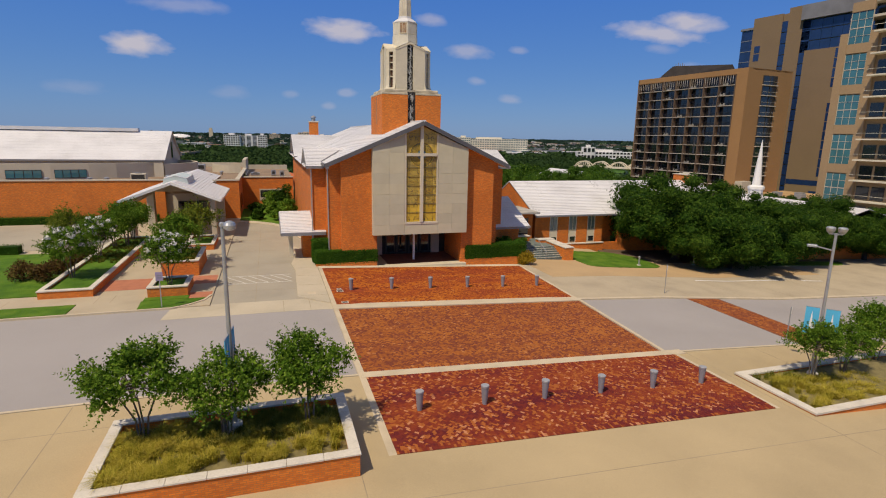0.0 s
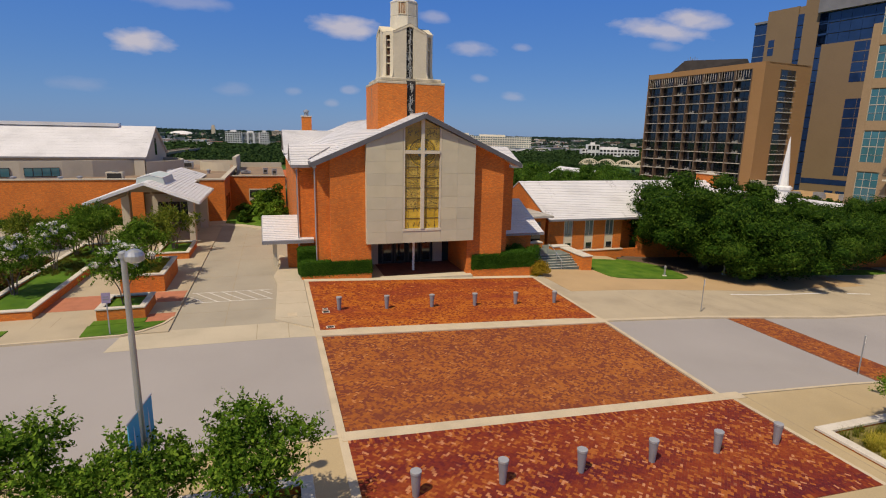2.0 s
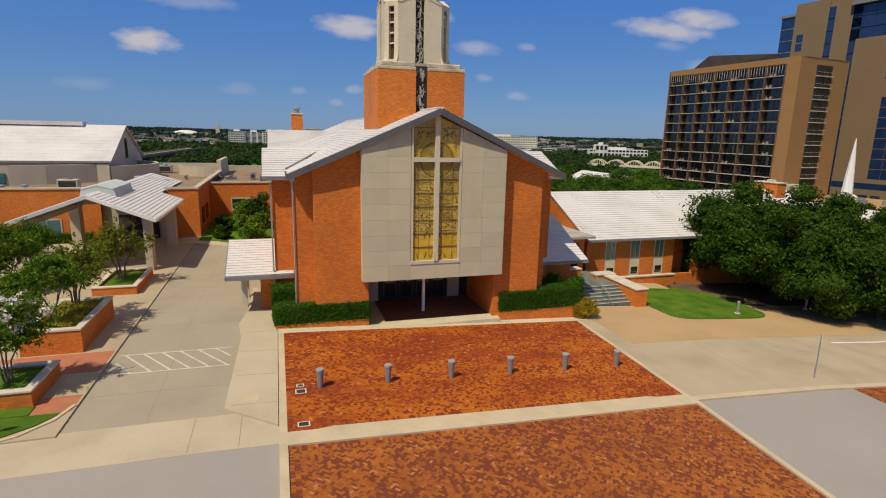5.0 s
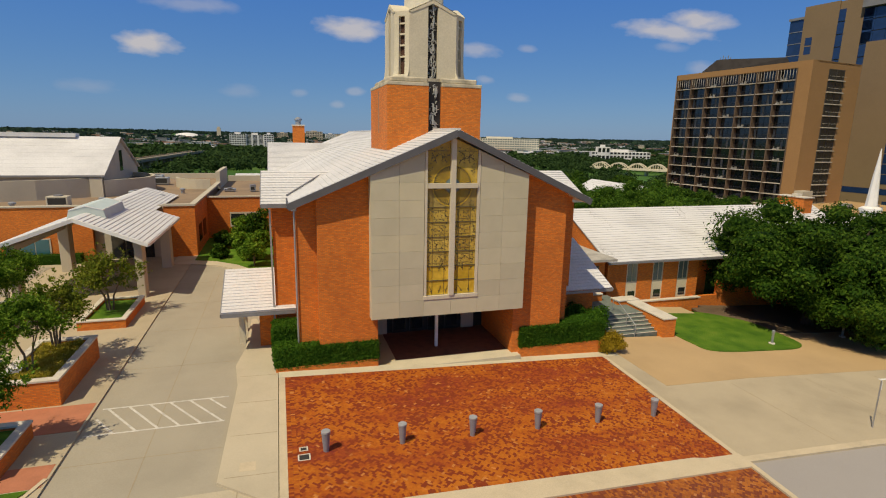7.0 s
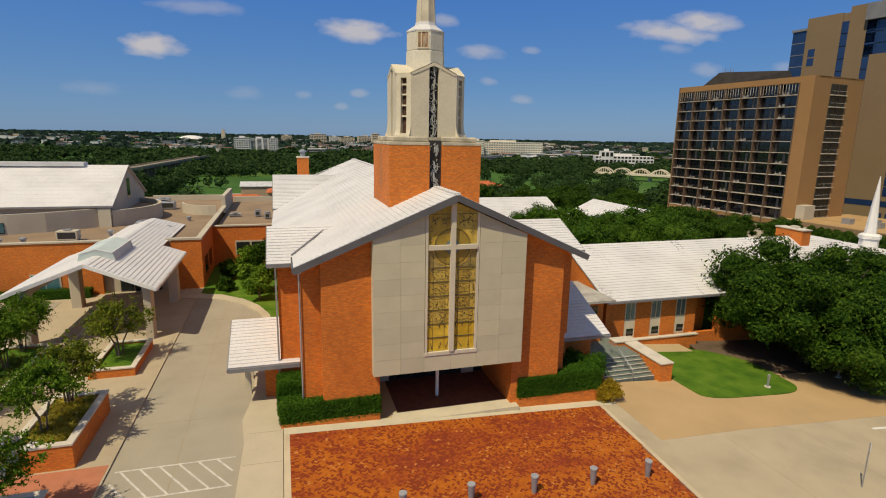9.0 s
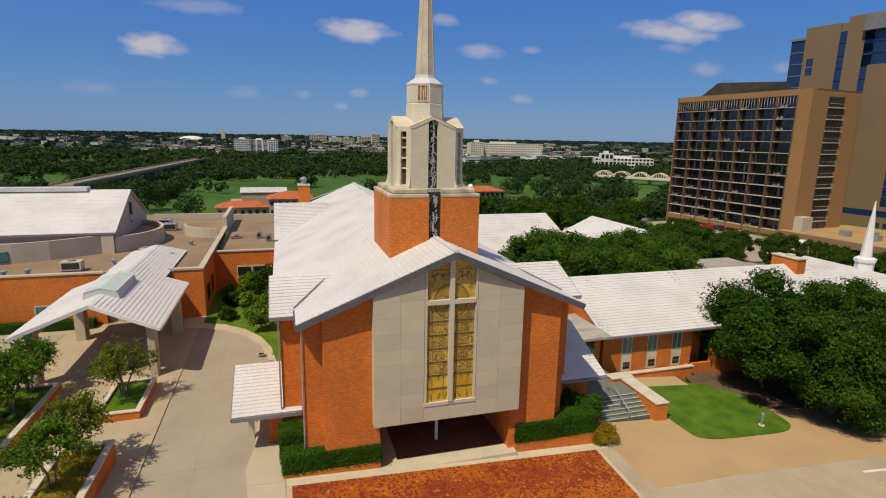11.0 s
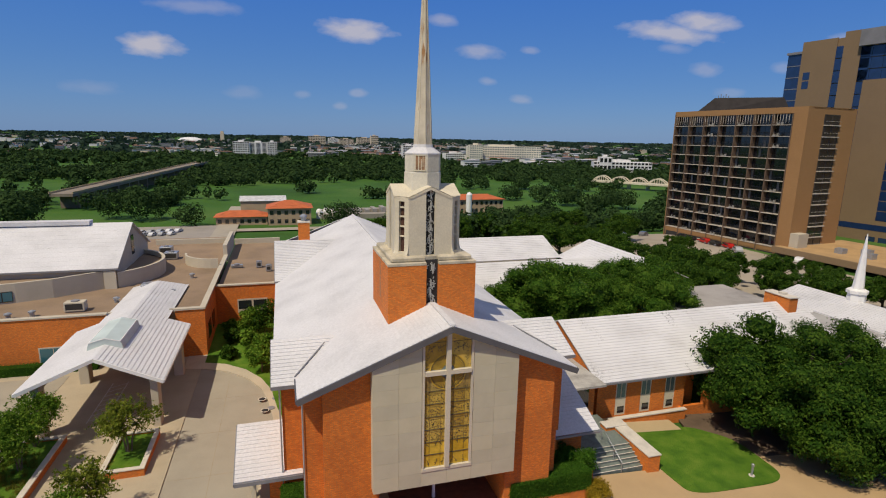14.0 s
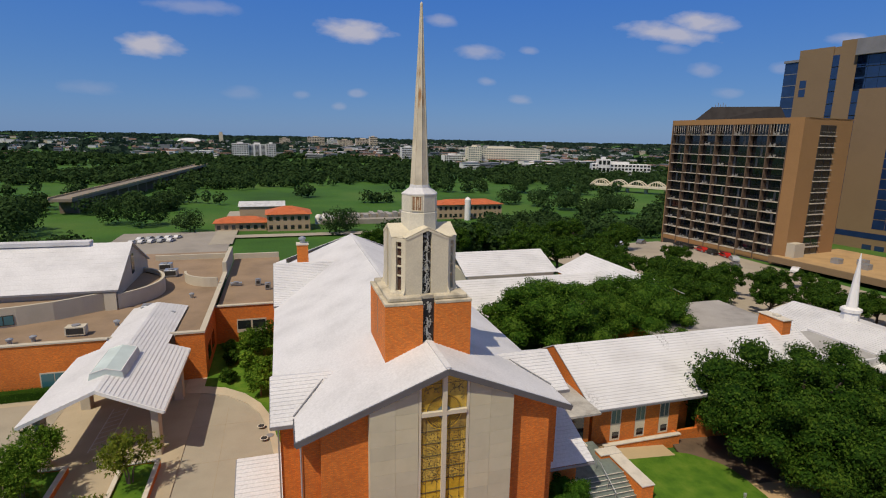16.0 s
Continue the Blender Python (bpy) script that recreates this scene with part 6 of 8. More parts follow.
def broad_tree(name, label, seed, rx, rz, zc, lobes, leaf, group, per=1500, size=0.12):
    """A spreading tree: a short forked trunk, and a crown of many dense lobes covered with leaves."""
    rng = random.Random(seed)
    nrng = np.random.RandomState(seed)
    t = thing(name, label, "tree", (0, 0, 0), group)
    cs, rs = [], []
    golden = math.pi * (3 - math.sqrt(5))
    for k in range(lobes):
        h = 1 - 1.45 * (k + 0.5) / lobes
        flat = math.sqrt(max(0.0, 1 - h * h))
        a = golden * k + rng.uniform(-0.35, 0.35)
        reach = rng.uniform(0.62, 1.0) * (1 + 0.13 * math.sin(3 * a + seed))
        cs.append((rx * reach * flat * math.cos(a), rx * reach * flat * math.sin(a), zc + rz * reach * h * (0.9 if h > 0 else 0.75)))
        rs.append(rx * rng.choice((rng.uniform(0.12, 0.20), rng.uniform(0.18, 0.31))))
    for k in range(lobes // 3):
        a, q = rng.uniform(0, 2 * math.pi), rng.uniform(0.0, 0.5)
        cs.append((rx * q * math.cos(a), rx * q * math.sin(a), zc + rz * rng.uniform(-0.3, 0.35)))
        rs.append(rx * rng.uniform(0.26, 0.34))
    bm = bmesh.new()
    bm_limbs = []
    tube(bm, [(0, 0, -0.3), (0.1, 0.05, zc * 0.25), (0.05, -0.1, zc * 0.5)], [rx * 0.07, rx * 0.055, rx * 0.05], 9)
    for k in range(9):
        c = Vector(cs[(k * 5) % lobes])
        fork = Vector((0.05, -0.1, zc * 0.45))
        bm_limbs.append(tube(bmesh.new(), [fork, fork.lerp(c, 0.5) + Vector((0, 0, 0.05 * rx)), c], [rx * 0.032, rx * 0.022, rx * 0.008], 6))
    trunk = part("trunk", bm, BARK_OAK, t)
    for limb in bm_limbs:
        part("limb", limb, BARK_OAK, trunk)
    bm = bmesh.new()
    for c, r in zip(cs, rs):
        lobe(bm, c, r * 0.72, rng)
    quads = []
    for c, r in zip(cs, rs):
        n = int(per * (r / (rx * 0.25)) ** 2)
        d = nrng.normal(size=(n, 3))
        d /= np.linalg.norm(d, axis=1)[:, None]
        lump = 1 + 0.16 * np.sin(5.0 * d[:, 0] + 9 * r) * np.sin(5.0 * d[:, 1] + 4) + 0.10 * np.sin(11 * d[:, 2] + 7 * d[:, 0])
        p = np.array(c) + d * (r * lump * nrng.uniform(0.72, 1.0, n) * np.where(nrng.rand(n) < 0.12, 1.22, 1.04))[:, None] * np.array((1, 1, 0.75))
        nr = d * 0.9 + nrng.normal(size=(n, 3)) * 0.55 + np.array((0, 0, 0.3))
        nr /= np.linalg.norm(nr, axis=1)[:, None]
        a = np.cross(nr, nrng.normal(size=(n, 3)))
        a /= np.linalg.norm(a, axis=1)[:, None] + 1e-9
        b = np.cross(nr, a)
        w = size * nrng.uniform(0.6, 1.35, n)[:, None]
        quads.append(np.stack([p - a * w, p + b * w * 0.5, p + a * w, p - b * w * 0.5], 1))
    part("inner_foliage", bm, leaf, t)
    part("crown", quads_mesh("crown", np.concatenate(quads), leaf), leaf, t)
    return t


def plant(proto, spots):
    """Puts a tree at the first spot and copies of it at the rest: (x, y, z, turn, scale)."""
    for k, (x, y, z, turn, sc) in enumerate(spots):
        m = pose(x, y, z, 0, 0, turn) @ Matrix.Scale(sc, 4)
        ob = proto if k == 0 else copy_thing(proto, pose(0, 0, 0))
        ob.matrix_basis = m


G1 = "crape myrtles in planters"
m1 = make_tree("crape_myrtle", "green multi-stemmed crape myrtle in a raised planter", 11, 1.45, 0.95, 2.5, 44, 0.50, 9500, 0.08, LEAF, 4, 0.034, group=G1)
m2 = make_tree("crape_myrtle", "green multi-stemmed crape myrtle in a raised planter", 12, 1.5, 0.9, 2.45, 46, 0.50, 9500, 0.08, LEAF, 5, 0.032, group=G1)
m3 = make_tree("crape_myrtle", "white-flowering crape myrtle beside the brick walk", 13, 1.55, 1.0, 2.45, 44, 0.52, 8800, 0.09, LEAF, 4, 0.036, bloom=1500, group=G1)
m4 = make_tree("crape_myrtle", "yellow-green young crape myrtle in a brick planter", 14, 1.3, 0.85, 2.1, 30, 0.5, 5200, 0.085, LEAF_LIGHT, 4, 0.045, group=G1)
plant(m1, [(-18.33, -28.45, 0.5, 0, 1.0), (-12.44, -28.65, 0.5, 70, 0.97), (14.6, -28.6, -0.95, 200, 0.85), (21.0, -27.6, -1.45, 20, 1.0), (-27.6, 11.8, 0.4, 120, 1.15), (-21.2, 0.5, 1.1, 40, 1.0)])
plant(m2, [(-15.45, -28.95, 0.5, 0, 0.95), (17.2, -28.4, -1.2, 140, 0.85), (-27.7, 14.9, 0.4, 45, 1.12), (-28.4, 10.5, 0.4, 80, 0.95)])
plant(m3, [(-28.6, -1.2, 0.4, 0, 1.05), (-21.0, -5.6, 0.6, 90, 1.02), (-28.4, 5.4, 0.4, 200, 1.0)])
plant(m4, [(-20.9, 12.4, 0.45, 0, 1.25), (-21.2, 3.7, 1.1, 80, 1.15), (-33.5, 15.0, 0.0, 10, 1.2)])

oak = broad_tree("live_oak", "broad dark green live oak shading the parking apron", 21, 6.6, 4.5, 4.25, 58, LEAF_OAK, "live oaks", 1400, 0.12)
plant(oak, [(34.4, 4.8, -2.9, 0, 1.20), (38.0, -0.2, -3.75, 75, 0.98), (43.5, 7.0, -3.2, 310, 1.05), (48.5, 2.8, -3.4, 130, 0.9), (56.5, 5.2, -3.9, 250, 1.0), (66, 3.5, -4.4, 40, 0.85), (74, 6.0, -4.8, 170, 0.85)])
court = broad_tree("courtyard_tree", "broad green tree in the courtyard behind the wing", 24, 6.6, 4.5, 4.25, 58, LEAF_COURT, "courtyard trees", 1100, 0.13)
plant(court, [(25.2, 34.6, -2.8, 20, 1.20), (40.6, 35.2, -3.0, 210, 1.14), (33.2, 38.5, -2.9, 60, 1.0)])

oak2 = broad_tree("shade_tree", "green shade tree in the car park", 22, 4.2, 2.7, 4.4, 22, LEAF_OAK, "shade trees", 420, 0.17)
spots = []
rng = random.Random(5)
for x, y, s in ((58, 50, 1.1), (64, 46, 0.9), (70, 52, 1.0), (76, 44, 0.9), (83, 40, 0.9), (90, 46, 0.8), (66, 62, 1.1), (74, 68, 0.9), (60, 74, 1.2), (52, 80, 1.3), (46, 88, 1.2), (80, 34, 1.0), (92, 36, 0.9), (98, 50, 0.7), (104, 60, 0.6), (56, 64, 1.2), (66, 88, 1.0), (78, 96, 1.1), (40, 100, 1.3), (30, 96, 1.3), (22, 92, 1.2), (14, 98, 1.2), (88, 108, 1.2), (72, 112, 1.4), (56, 104, 1.3), (62, 118, 1.2), (88, 84, 0.8), (70, 60, 1.1), (78, 57, 1.0), (85, 52, 1.0), (63, 55, 1.2), (58, 44, 1.1)):
    spots.append((x, y, far_z(x, y) + 0.1, rng.uniform(0, 360), s))
plant(oak2, spots)

# hedges
def hedge(label, x0, x1, y0, y1, z0, z1, seed, dense=220, leaf=LEAF_HEDGE):
    t = thing("hedge", label, "hedge", (0, 0, 0), "clipped hedges")
    rng = np.random.RandomState(seed)
    # core takes a darker leaf colour as the shade inside the hedge
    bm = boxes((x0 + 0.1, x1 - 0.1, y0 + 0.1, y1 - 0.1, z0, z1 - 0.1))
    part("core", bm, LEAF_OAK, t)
    area = (x1 - x0) * (y1 - y0) + 2 * (x1 - x0 + y1 - y0) * (z1 - z0)
    n = int(area * dense)
    p = rng.uniform((x0, y0, z0), (x1, y1, z1), (n, 3))
    f = rng.choice(5, n, p=np.array(((x1 - x0) * (y1 - y0), (x1 - x0) * (z1 - z0), (x1 - x0) * (z1 - z0), (y1 - y0) * (z1 - z0), (y1 - y0) * (z1 - z0))) / area)
    nr = np.array(((0, 0, 1), (0, -1, 0), (0, 1, 0), (-1, 0, 0), (1, 0, 0)), float)[f]
    jit = rng.normal(0, 0.05, n)
    for k, (ax, val) in enumerate(((2, z1), (1, y0), (1, y1), (0, x0), (0, x1))):
        p[f == k, ax] = val + jit[f == k]
    nr = nr + rng.normal(size=(n, 3)) * 0.6
    nr /= np.linalg.norm(nr, axis=1)[:, None]
    a = np.cross(nr, rng.normal(size=(n, 3)))
    a /= np.linalg.norm(a, axis=1)[:, None]
    b = np.cross(nr, a)
    s = rng.uniform(0.035, 0.075, n)[:, None]
    part("foliage", quads_mesh("foliage", np.stack([p - a * s, p + b * s * 0.5, p + a * s, p - b * s * 0.5], 1), leaf), leaf, t)


hedge("clipped dark green box hedge in the church planter", -9.85, -4.2, 0.22, 1.45, 0.05, 1.22, 1, 1500)
hedge("clipped dark green block of hedge against the brick wall", -9.95, -7.25, 1.55, 3.1, -0.1, 1.98, 2, 1500)
hedge("clipped dark green box hedge in the church planter", 4.7, 10.75, 0.22, 1.6, -0.15, 1.2, 3, 1500)
hedge("low clipped hedge along the brick hall", -80, -27.8, 29.7, 30.9, -0.1, 1.0, 5, 60)
hedge("long clipped hedge along the far road", -90, -36.5, 10.8, 12.0, 0.0, 0.9, 6, 60)


def shrub(name, label, x, y, z, r, h, seed, leaf=LEAF, n=1500, size=0.11, group="shrubs"):
    t = thing(name, label, "shrub", (x, y, z), group)
    c = crown_clumps(30, r * 0.72, h * 0.40, h * 0.5, seed, 0.45)
    part("foliage", quads_mesh("foliage", leaves(c, np.full(30, 0.38 * r), n, size, seed), leaf), leaf, t)
    bm = bmesh.new()
    for k in range(4):
        tube(bm, [(0, 0, -0.1), tuple(c[k] * 0.6), tuple(c[k])], [0.04, 0.03, 0.01], 5)
    part("stem", bm, BARK, t)


for k, (x, y, r, h) in enumerate(((9.7, 2.75, 1.15, 2.95), (11.5, 2.6, 1.25, 2.75), (10.6, 3.3, 1.1, 2.9))):
    shrub("shrub", "dense dark green shrub below the side porch wall", x, y, -1.15, r, h, 70 + k, LEAF_HEDGE, 5200, 0.075)
plain_leaf = leafy("golden privet leaves", (0.14, 0.11, 0.010), (0.32, 0.22, 0.015), (0.48, 0.33, 0.03))
shrub("shrub", "yellow-green low shrub at the foot of the planter", 11.3, 0.25, gz(11.4) + 0.08, 1.25, 1.3, 1, plain_leaf, 8000, 0.07)
for k, (x, y, r, h) in enumerate(((-11.8, 36, 2.0, 4.6), (-11.3, 28.6, 1.6, 3.2), (-13.2, 31.5, 1.6, 2.4), (-15.4, 34.5, 1.2, 1.6), (-11.9, 25.2, 1.25, 2.9), (-13.4, 36.2, 1.4, 3.8), (-15.4, 29.6, 1.1, 1.4), (-12.6, 28.0, 1.3, 1.5), (-16.0, 38.8, 1.0, 1.2), (-13.5, 38.5, 1.2, 1.5))):
    shrub("shrub", "dense green shrub in the garden island", x, y, 0.05, r, h, 30 + k, LEAF if k % 3 else LEAF_OAK, 3200, 0.15)
for k, (x, y, r, h) in enumerate(((-30.9, -0.6, 1.3, 1.5), (-32.3, 0.4, 1.4, 1.5), (-30.6, 1.8, 1.3, 1.4), (-30.2, 4.6, 1.0, 1.1), (-30.2, 8.0, 1.0, 1.0))):
    shrub("shrub", "reddish-brown rounded shrub by the lawn", x, y, 0.05, r, h, 50 + k, leafy("bronze leaves", (0.05, 0.03, 0.012), (0.11, 0.06, 0.02), (0.16, 0.13, 0.03)), 1800, 0.10)


def tufts(name, label, spots, height, blades, seed, mats):
    """Clumps of arching grass blades, one thing of stuff per planter."""
    rng = np.random.RandomState(seed)
    q = []
    for x, y, z, s in spots:
        n = int(blades * s)
        a = rng.uniform(0, 2 * math.pi, n)
        lean = rng.uniform(0.15, 1.0, n) * s
        hh = height * s * rng.uniform(0.55, 1.1, n)
        bx, by = x + rng.normal(0, 0.10 * s, n), y + rng.normal(0, 0.10 * s, n)
        w = rng.uniform(0.004, 0.010, n)
        px_, py_ = -np.sin(a) * w, np.cos(a) * w
        mx, my, mz = bx + np.cos(a) * lean * 0.3 * hh, by + np.sin(a) * lean * 0.3 * hh, z + hh * 0.6
        tx, ty, tz = bx + np.cos(a) * lean * hh, by + np.sin(a) * lean * hh, z + hh * (1 - 0.35 * lean)
        zz = np.full(n, z)
        q.append(np.stack([np.stack([bx - px_, by - py_, zz], 1), np.stack([bx + px_, by + py_, zz], 1), np.stack([mx + px_, my + py_, mz], 1), np.stack([mx - px_, my - py_, mz], 1)], 1))
        q.append(np.stack([np.stack([mx - px_, my - py_, mz], 1), np.stack([mx + px_, my + py_, mz], 1), np.stack([tx + px_ * 0.2, ty + py_ * 0.2, tz], 1), np.stack([tx - px_ * 0.2, ty - py_ * 0.2, tz], 1)], 1))
    ob = part(name, quads_mesh(name, np.concatenate(q), mats), mats)
    return tagged(ob, label, "grass", kind="stuff")


def planter(label, x0, x1, y0, y1, z0, z1, wall=0.3, cap=0.1, soil=None, wallmat=None, group="raised planters", over=0.05, drop=0.12):
    t = thing("planter", label, "planter", (0, 0, 0), group)
    for s in ((x0, x1, y0, y0 + wall), (x0, x1, y1 - wall, y1), (x0, x0 + wall, y0 + wall, y1 - wall), (x1 - wall, x1, y0 + wall, y1 - wall)):
        w = part("planter_wall", boxes((*s, z0, z1)), wallmat or BRICK, t)
        lng = s[1] - s[0] if s[1] - s[0] > s[3] - s[2] else s[3] - s[2]
        n = max(1, round(lng / 1.2))
        for k in range(n):
            if s[1] - s[0] > s[3] - s[2]:
                b = (s[0] + (s[1] - s[0]) * k / n + 0.004 - (over if k == 0 else 0), s[0] + (s[1] - s[0]) * (k + 1) / n - 0.004 + (over if k == n - 1 else 0), s[2] - over, s[3] + over)
            else:
                b = (s[0] - over, s[1] + over, s[2] + (s[3] - s[2]) * k / n + 0.054 * (k == 0) + 0.004, s[2] + (s[3] - s[2]) * (k + 1) / n - 0.004 - 0.054 * (k == n - 1))
            part("coping_stone", boxes((*b, z1, z1 + cap + random.uniform(-0.004, 0.004)), bevel=0.015), CAPSTONE, w)
    part("soil", boxes((x0 + wall, x1 - wall, y0 + wall, y1 - wall, z0, z1 - drop)), soil or SOIL, t)
    return t


planter("large brick planter with limestone coping and feather grass", -19.55, -10.95, -31.82, -27.15, -0.5, 0.82, 0.30, 0.08, THATCH, drop=0.28)
planter("low limestone-edged planter with feather grass and three small trees", 10.7, 24, -31.9, -27.2, -2.4, -0.90, 0.35, 0.12, THATCH, drop=0.1)
rng = random.Random(3)
tufts("feather_grass", "straw yellow feather grass clumps in the planter", [(rng.uniform(-19.1, -11.4), rng.uniform(-31.3, -29.0), 0.53, rng.uniform(0.6, 1.05)) for _ in range(75)] + [(rng.uniform(-19.1, -17.0), rng.uniform(-31.3, -27.9), 0.53, rng.uniform(0.8, 1.2)) for _ in range(36)], 0.55, 260, 1, STRAW)
# the darker blades carry the small trees' shade
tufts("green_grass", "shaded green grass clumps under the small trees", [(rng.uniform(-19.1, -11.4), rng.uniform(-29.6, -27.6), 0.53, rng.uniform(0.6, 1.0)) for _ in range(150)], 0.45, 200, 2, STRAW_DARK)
tufts("feather_grass", "straw yellow feather grass clumps in the low planter", [(x, rng.uniform(-31.4, -28.6), gz(x) + 0.15, rng.uniform(0.7, 1.15)) for x in [rng.uniform(11.2, 23.5) for _ in range(150)]], 0.55, 170, 3, STRAW)
# darker blades again, with tree shade in the colour
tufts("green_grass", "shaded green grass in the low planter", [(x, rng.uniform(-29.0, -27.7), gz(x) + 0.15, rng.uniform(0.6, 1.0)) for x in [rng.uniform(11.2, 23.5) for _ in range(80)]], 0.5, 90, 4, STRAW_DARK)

planter("brick planter with stone coping and a crape myrtle", -22.25, -19.6, -7.15, -4.0, -0.3, 0.72, 0.28, 0.1, LAWN)
planter("brick planter with stone coping and dry grass", -22.3, -19.5, -1.2, 4.6, -0.3, 1.26, 0.28, 0.12, THATCH)
planter("small brick planter with bright grass by the covered entrance", -22.1, -19.3, 9.5, 14.9, -0.3, 0.58, 0.25, 0.1, LAWN)
planter("long brick planter with stone coping along the walk", -29.4, -26.0, -5.8, 15.7, -0.3, 0.55, 0.3, 0.1, LAWN)
sheet("verge_strip", rect(-22.4, -19.5, -7.95, -7.18), 0.13, 0.05, LAWN, "narrow strip of grass below a planter", "lawn")
tufts("dry_grass", "dry yellow-green grass in a brick planter", [(rng.uniform(-21.9, -19.9), rng.uniform(-0.7, 4.1), 1.12, rng.uniform(0.6, 1.0)) for _ in range(130)], 0.42, 120, 5, STRAW)
tufts("dry_grass", "dry yellow grass in the long planter", [(rng.uniform(-29.1, -26.6), rng.uniform(3.5, 14), 0.4, rng.uniform(0.6, 1.0)) for _ in range(140)], 0.42, 60, 6, STRAW_DARK)

# lawns and verges on the west side
sheet("lawn_west", rect(-110, -29.7, -5.0, 10.6), 0.14, 0.2, LAWN, "mown lawn west of the planters", "lawn")
sheet("verge", rect(-60, -26.5, -9.85, -7.8), 0.12, 0.15, LAWN, "strip of grass between walk and street", "lawn")
sheet("verge_corner", [(-22.4, -9.85), (-20.2, -9.85), (-18.9, -8.9), (-18.3, -8.0), (-22.5, -8.0)], 0.12, 0.15, LAWN, "small grass verge at the driveway corner", "lawn")
sheet("brick_apron", rect(-26.0, -22.4, -4.6, -1.4), 0.092, 0.02, TERRACOTTA, "red paved walk between planters", "pavement")
sheet("brick_apron", [(-19.9, -7.9), (-18.0, -7.9), (-18.0, -6.4), (-19.9, -6.4)], 0.093, 0.02, TERRACOTTA, "red paved patch beside the driveway", "pavement")
sheet("brick_apron", rect(-22.4, -18.0, -3.9, -1.35), 0.094, 0.02, TERRACOTTA, "red paved band beside the driveway", "pavement")
sheet("far_road", rect(-110, -30, 12.6, 28.8), 0.10, 0.02, CONCRETE_DRIVE, "pale road beside the brick hall", "road")

# expansion joints in the big slabs
jm = plain("dark joint filler", (0.33, 0.265, 0.17), 0.95, relief=0)
joints = thing("slab_joints", "dark narrow joints between concrete slabs", "joint", (0, 0, 0), kind="structure")
for x in (-44, -38.5, -33, -27.5, -22, -16.5, -10.9, 10.3, 15.8, 21.3, 26.8, 32.3):
    sheet("joint", stripe(x, -60, x, -23.8, 0.035), 0.123, 0.003, jm, "", parent=joints)
for y in (-26.0, -33.5, -39.0):
    sheet("joint", stripe(-60, y, -20.1 if y > -32 else 60, y, 0.03), 0.1235, 0.003, jm, "", parent=joints)
for x in (-14.9,):
    sheet("joint", stripe(x, -9.5, x, 24, 0.03), 0.004, 0.003, jm, "", parent=joints)
for y in (-6.6, 2.5, 8.5, 14.5, 20.5):
    sheet("joint", stripe(-17.8, y, -12, y, 0.03), 0.004, 0.003, jm, "", parent=joints)
for y in (-9.0, -6.0, -3.0, 0):
    sheet("joint", stripe(-11.7, y, -9.8, y, 0.025), 0.113, 0.003, jm, "", parent=joints)
for x in (-55, -47, -39, -31, -25.5, -24.5):
    sheet("joint", stripe(x, -7.7, x, -5.9, 0.03), 0.083, 0.003, jm, "", parent=joints)
for x in (16, 22, 28, 34, 40):
    sheet("joint", stripe(x, -11.8, x, -5.2, 0.03), 0.103, 0.003, jm, "", parent=joints)
for x in (-13.0, -11.2):
    sheet("joint", stripe(x, -12.2, x, -9.7, 0.03), 0.016, 0.003, jm, "", parent=joints)

# ---- bollards ----
bol = thing("bollard", "grey tapered metal bollard on the brick plaza", "bollard", (0, 0, 0), "bollards on the plaza")
part("body", rings(bmesh.new(), [(-0.1, 0.115), (0.02, 0.115), (0.80, 0.175), (0.84, 0.18)], 18), BOLLARD, bol, smooth=False)
part("cap", rings(bmesh.new(), [(0.84, 0.187), (0.915, 0.193), (0.925, 0.18)], 18), plain("light grey bollard cap", (0.33, 0.34, 0.36), 0.6, 0.1, stain=3, amount=0.15), bol)
part("reveal", rings(bmesh.new(), [(0.80, 0.186), (0.835, 0.186)], 18), FASCIA, bol)
for y, top, start, apart in ((-27.7, 0.15, -7.68, 3.10), (-7.95, 0.12, -7.85, 3.24)):
    for k in range(6):
        x = start + apart * k
        m = pose(x, y, gz(x) + top)
        if k == 0 and top > 0.13:
            bol.matrix_basis = m
        else:
            copy_thing(bol, m)
for x, y in ((25.6, 0.5), (34.3, 1.6), (43.5, 1.8)):
    b = thing("path_light", "short pale metal path light on a round footing", "path light", (x, y, gz(x) + 0.14), "path lights")
    part("footing", rings(bmesh.new(), [(0, 0.22), (0.10, 0.22)], 14), CAPSTONE, b)
    part("post", rings(bmesh.new(), [(0.1, 0.09), (0.85, 0.09)], 12), GALV, b)
    part("head", rings(bmesh.new(), [(0.85, 0.12), (1.05, 0.12), (1.1, 0.05)], 12), GALV, b)
for x, y in ((-11.7, 19.05), (-11.4, 16.85)):
    cover_ = thing("manhole_cover", "round dark iron cover set in the curved walk", "manhole cover", (x, y, 0.118), "manhole covers")
    part("rim", rings(bmesh.new(), [(0, 0.36), (0.012, 0.36)], 20), CAPSTONE, cover_)
    part("lid", rings(bmesh.new(), [(0.01, 0.29), (0.018, 0.28)], 20), DARK, cover_)
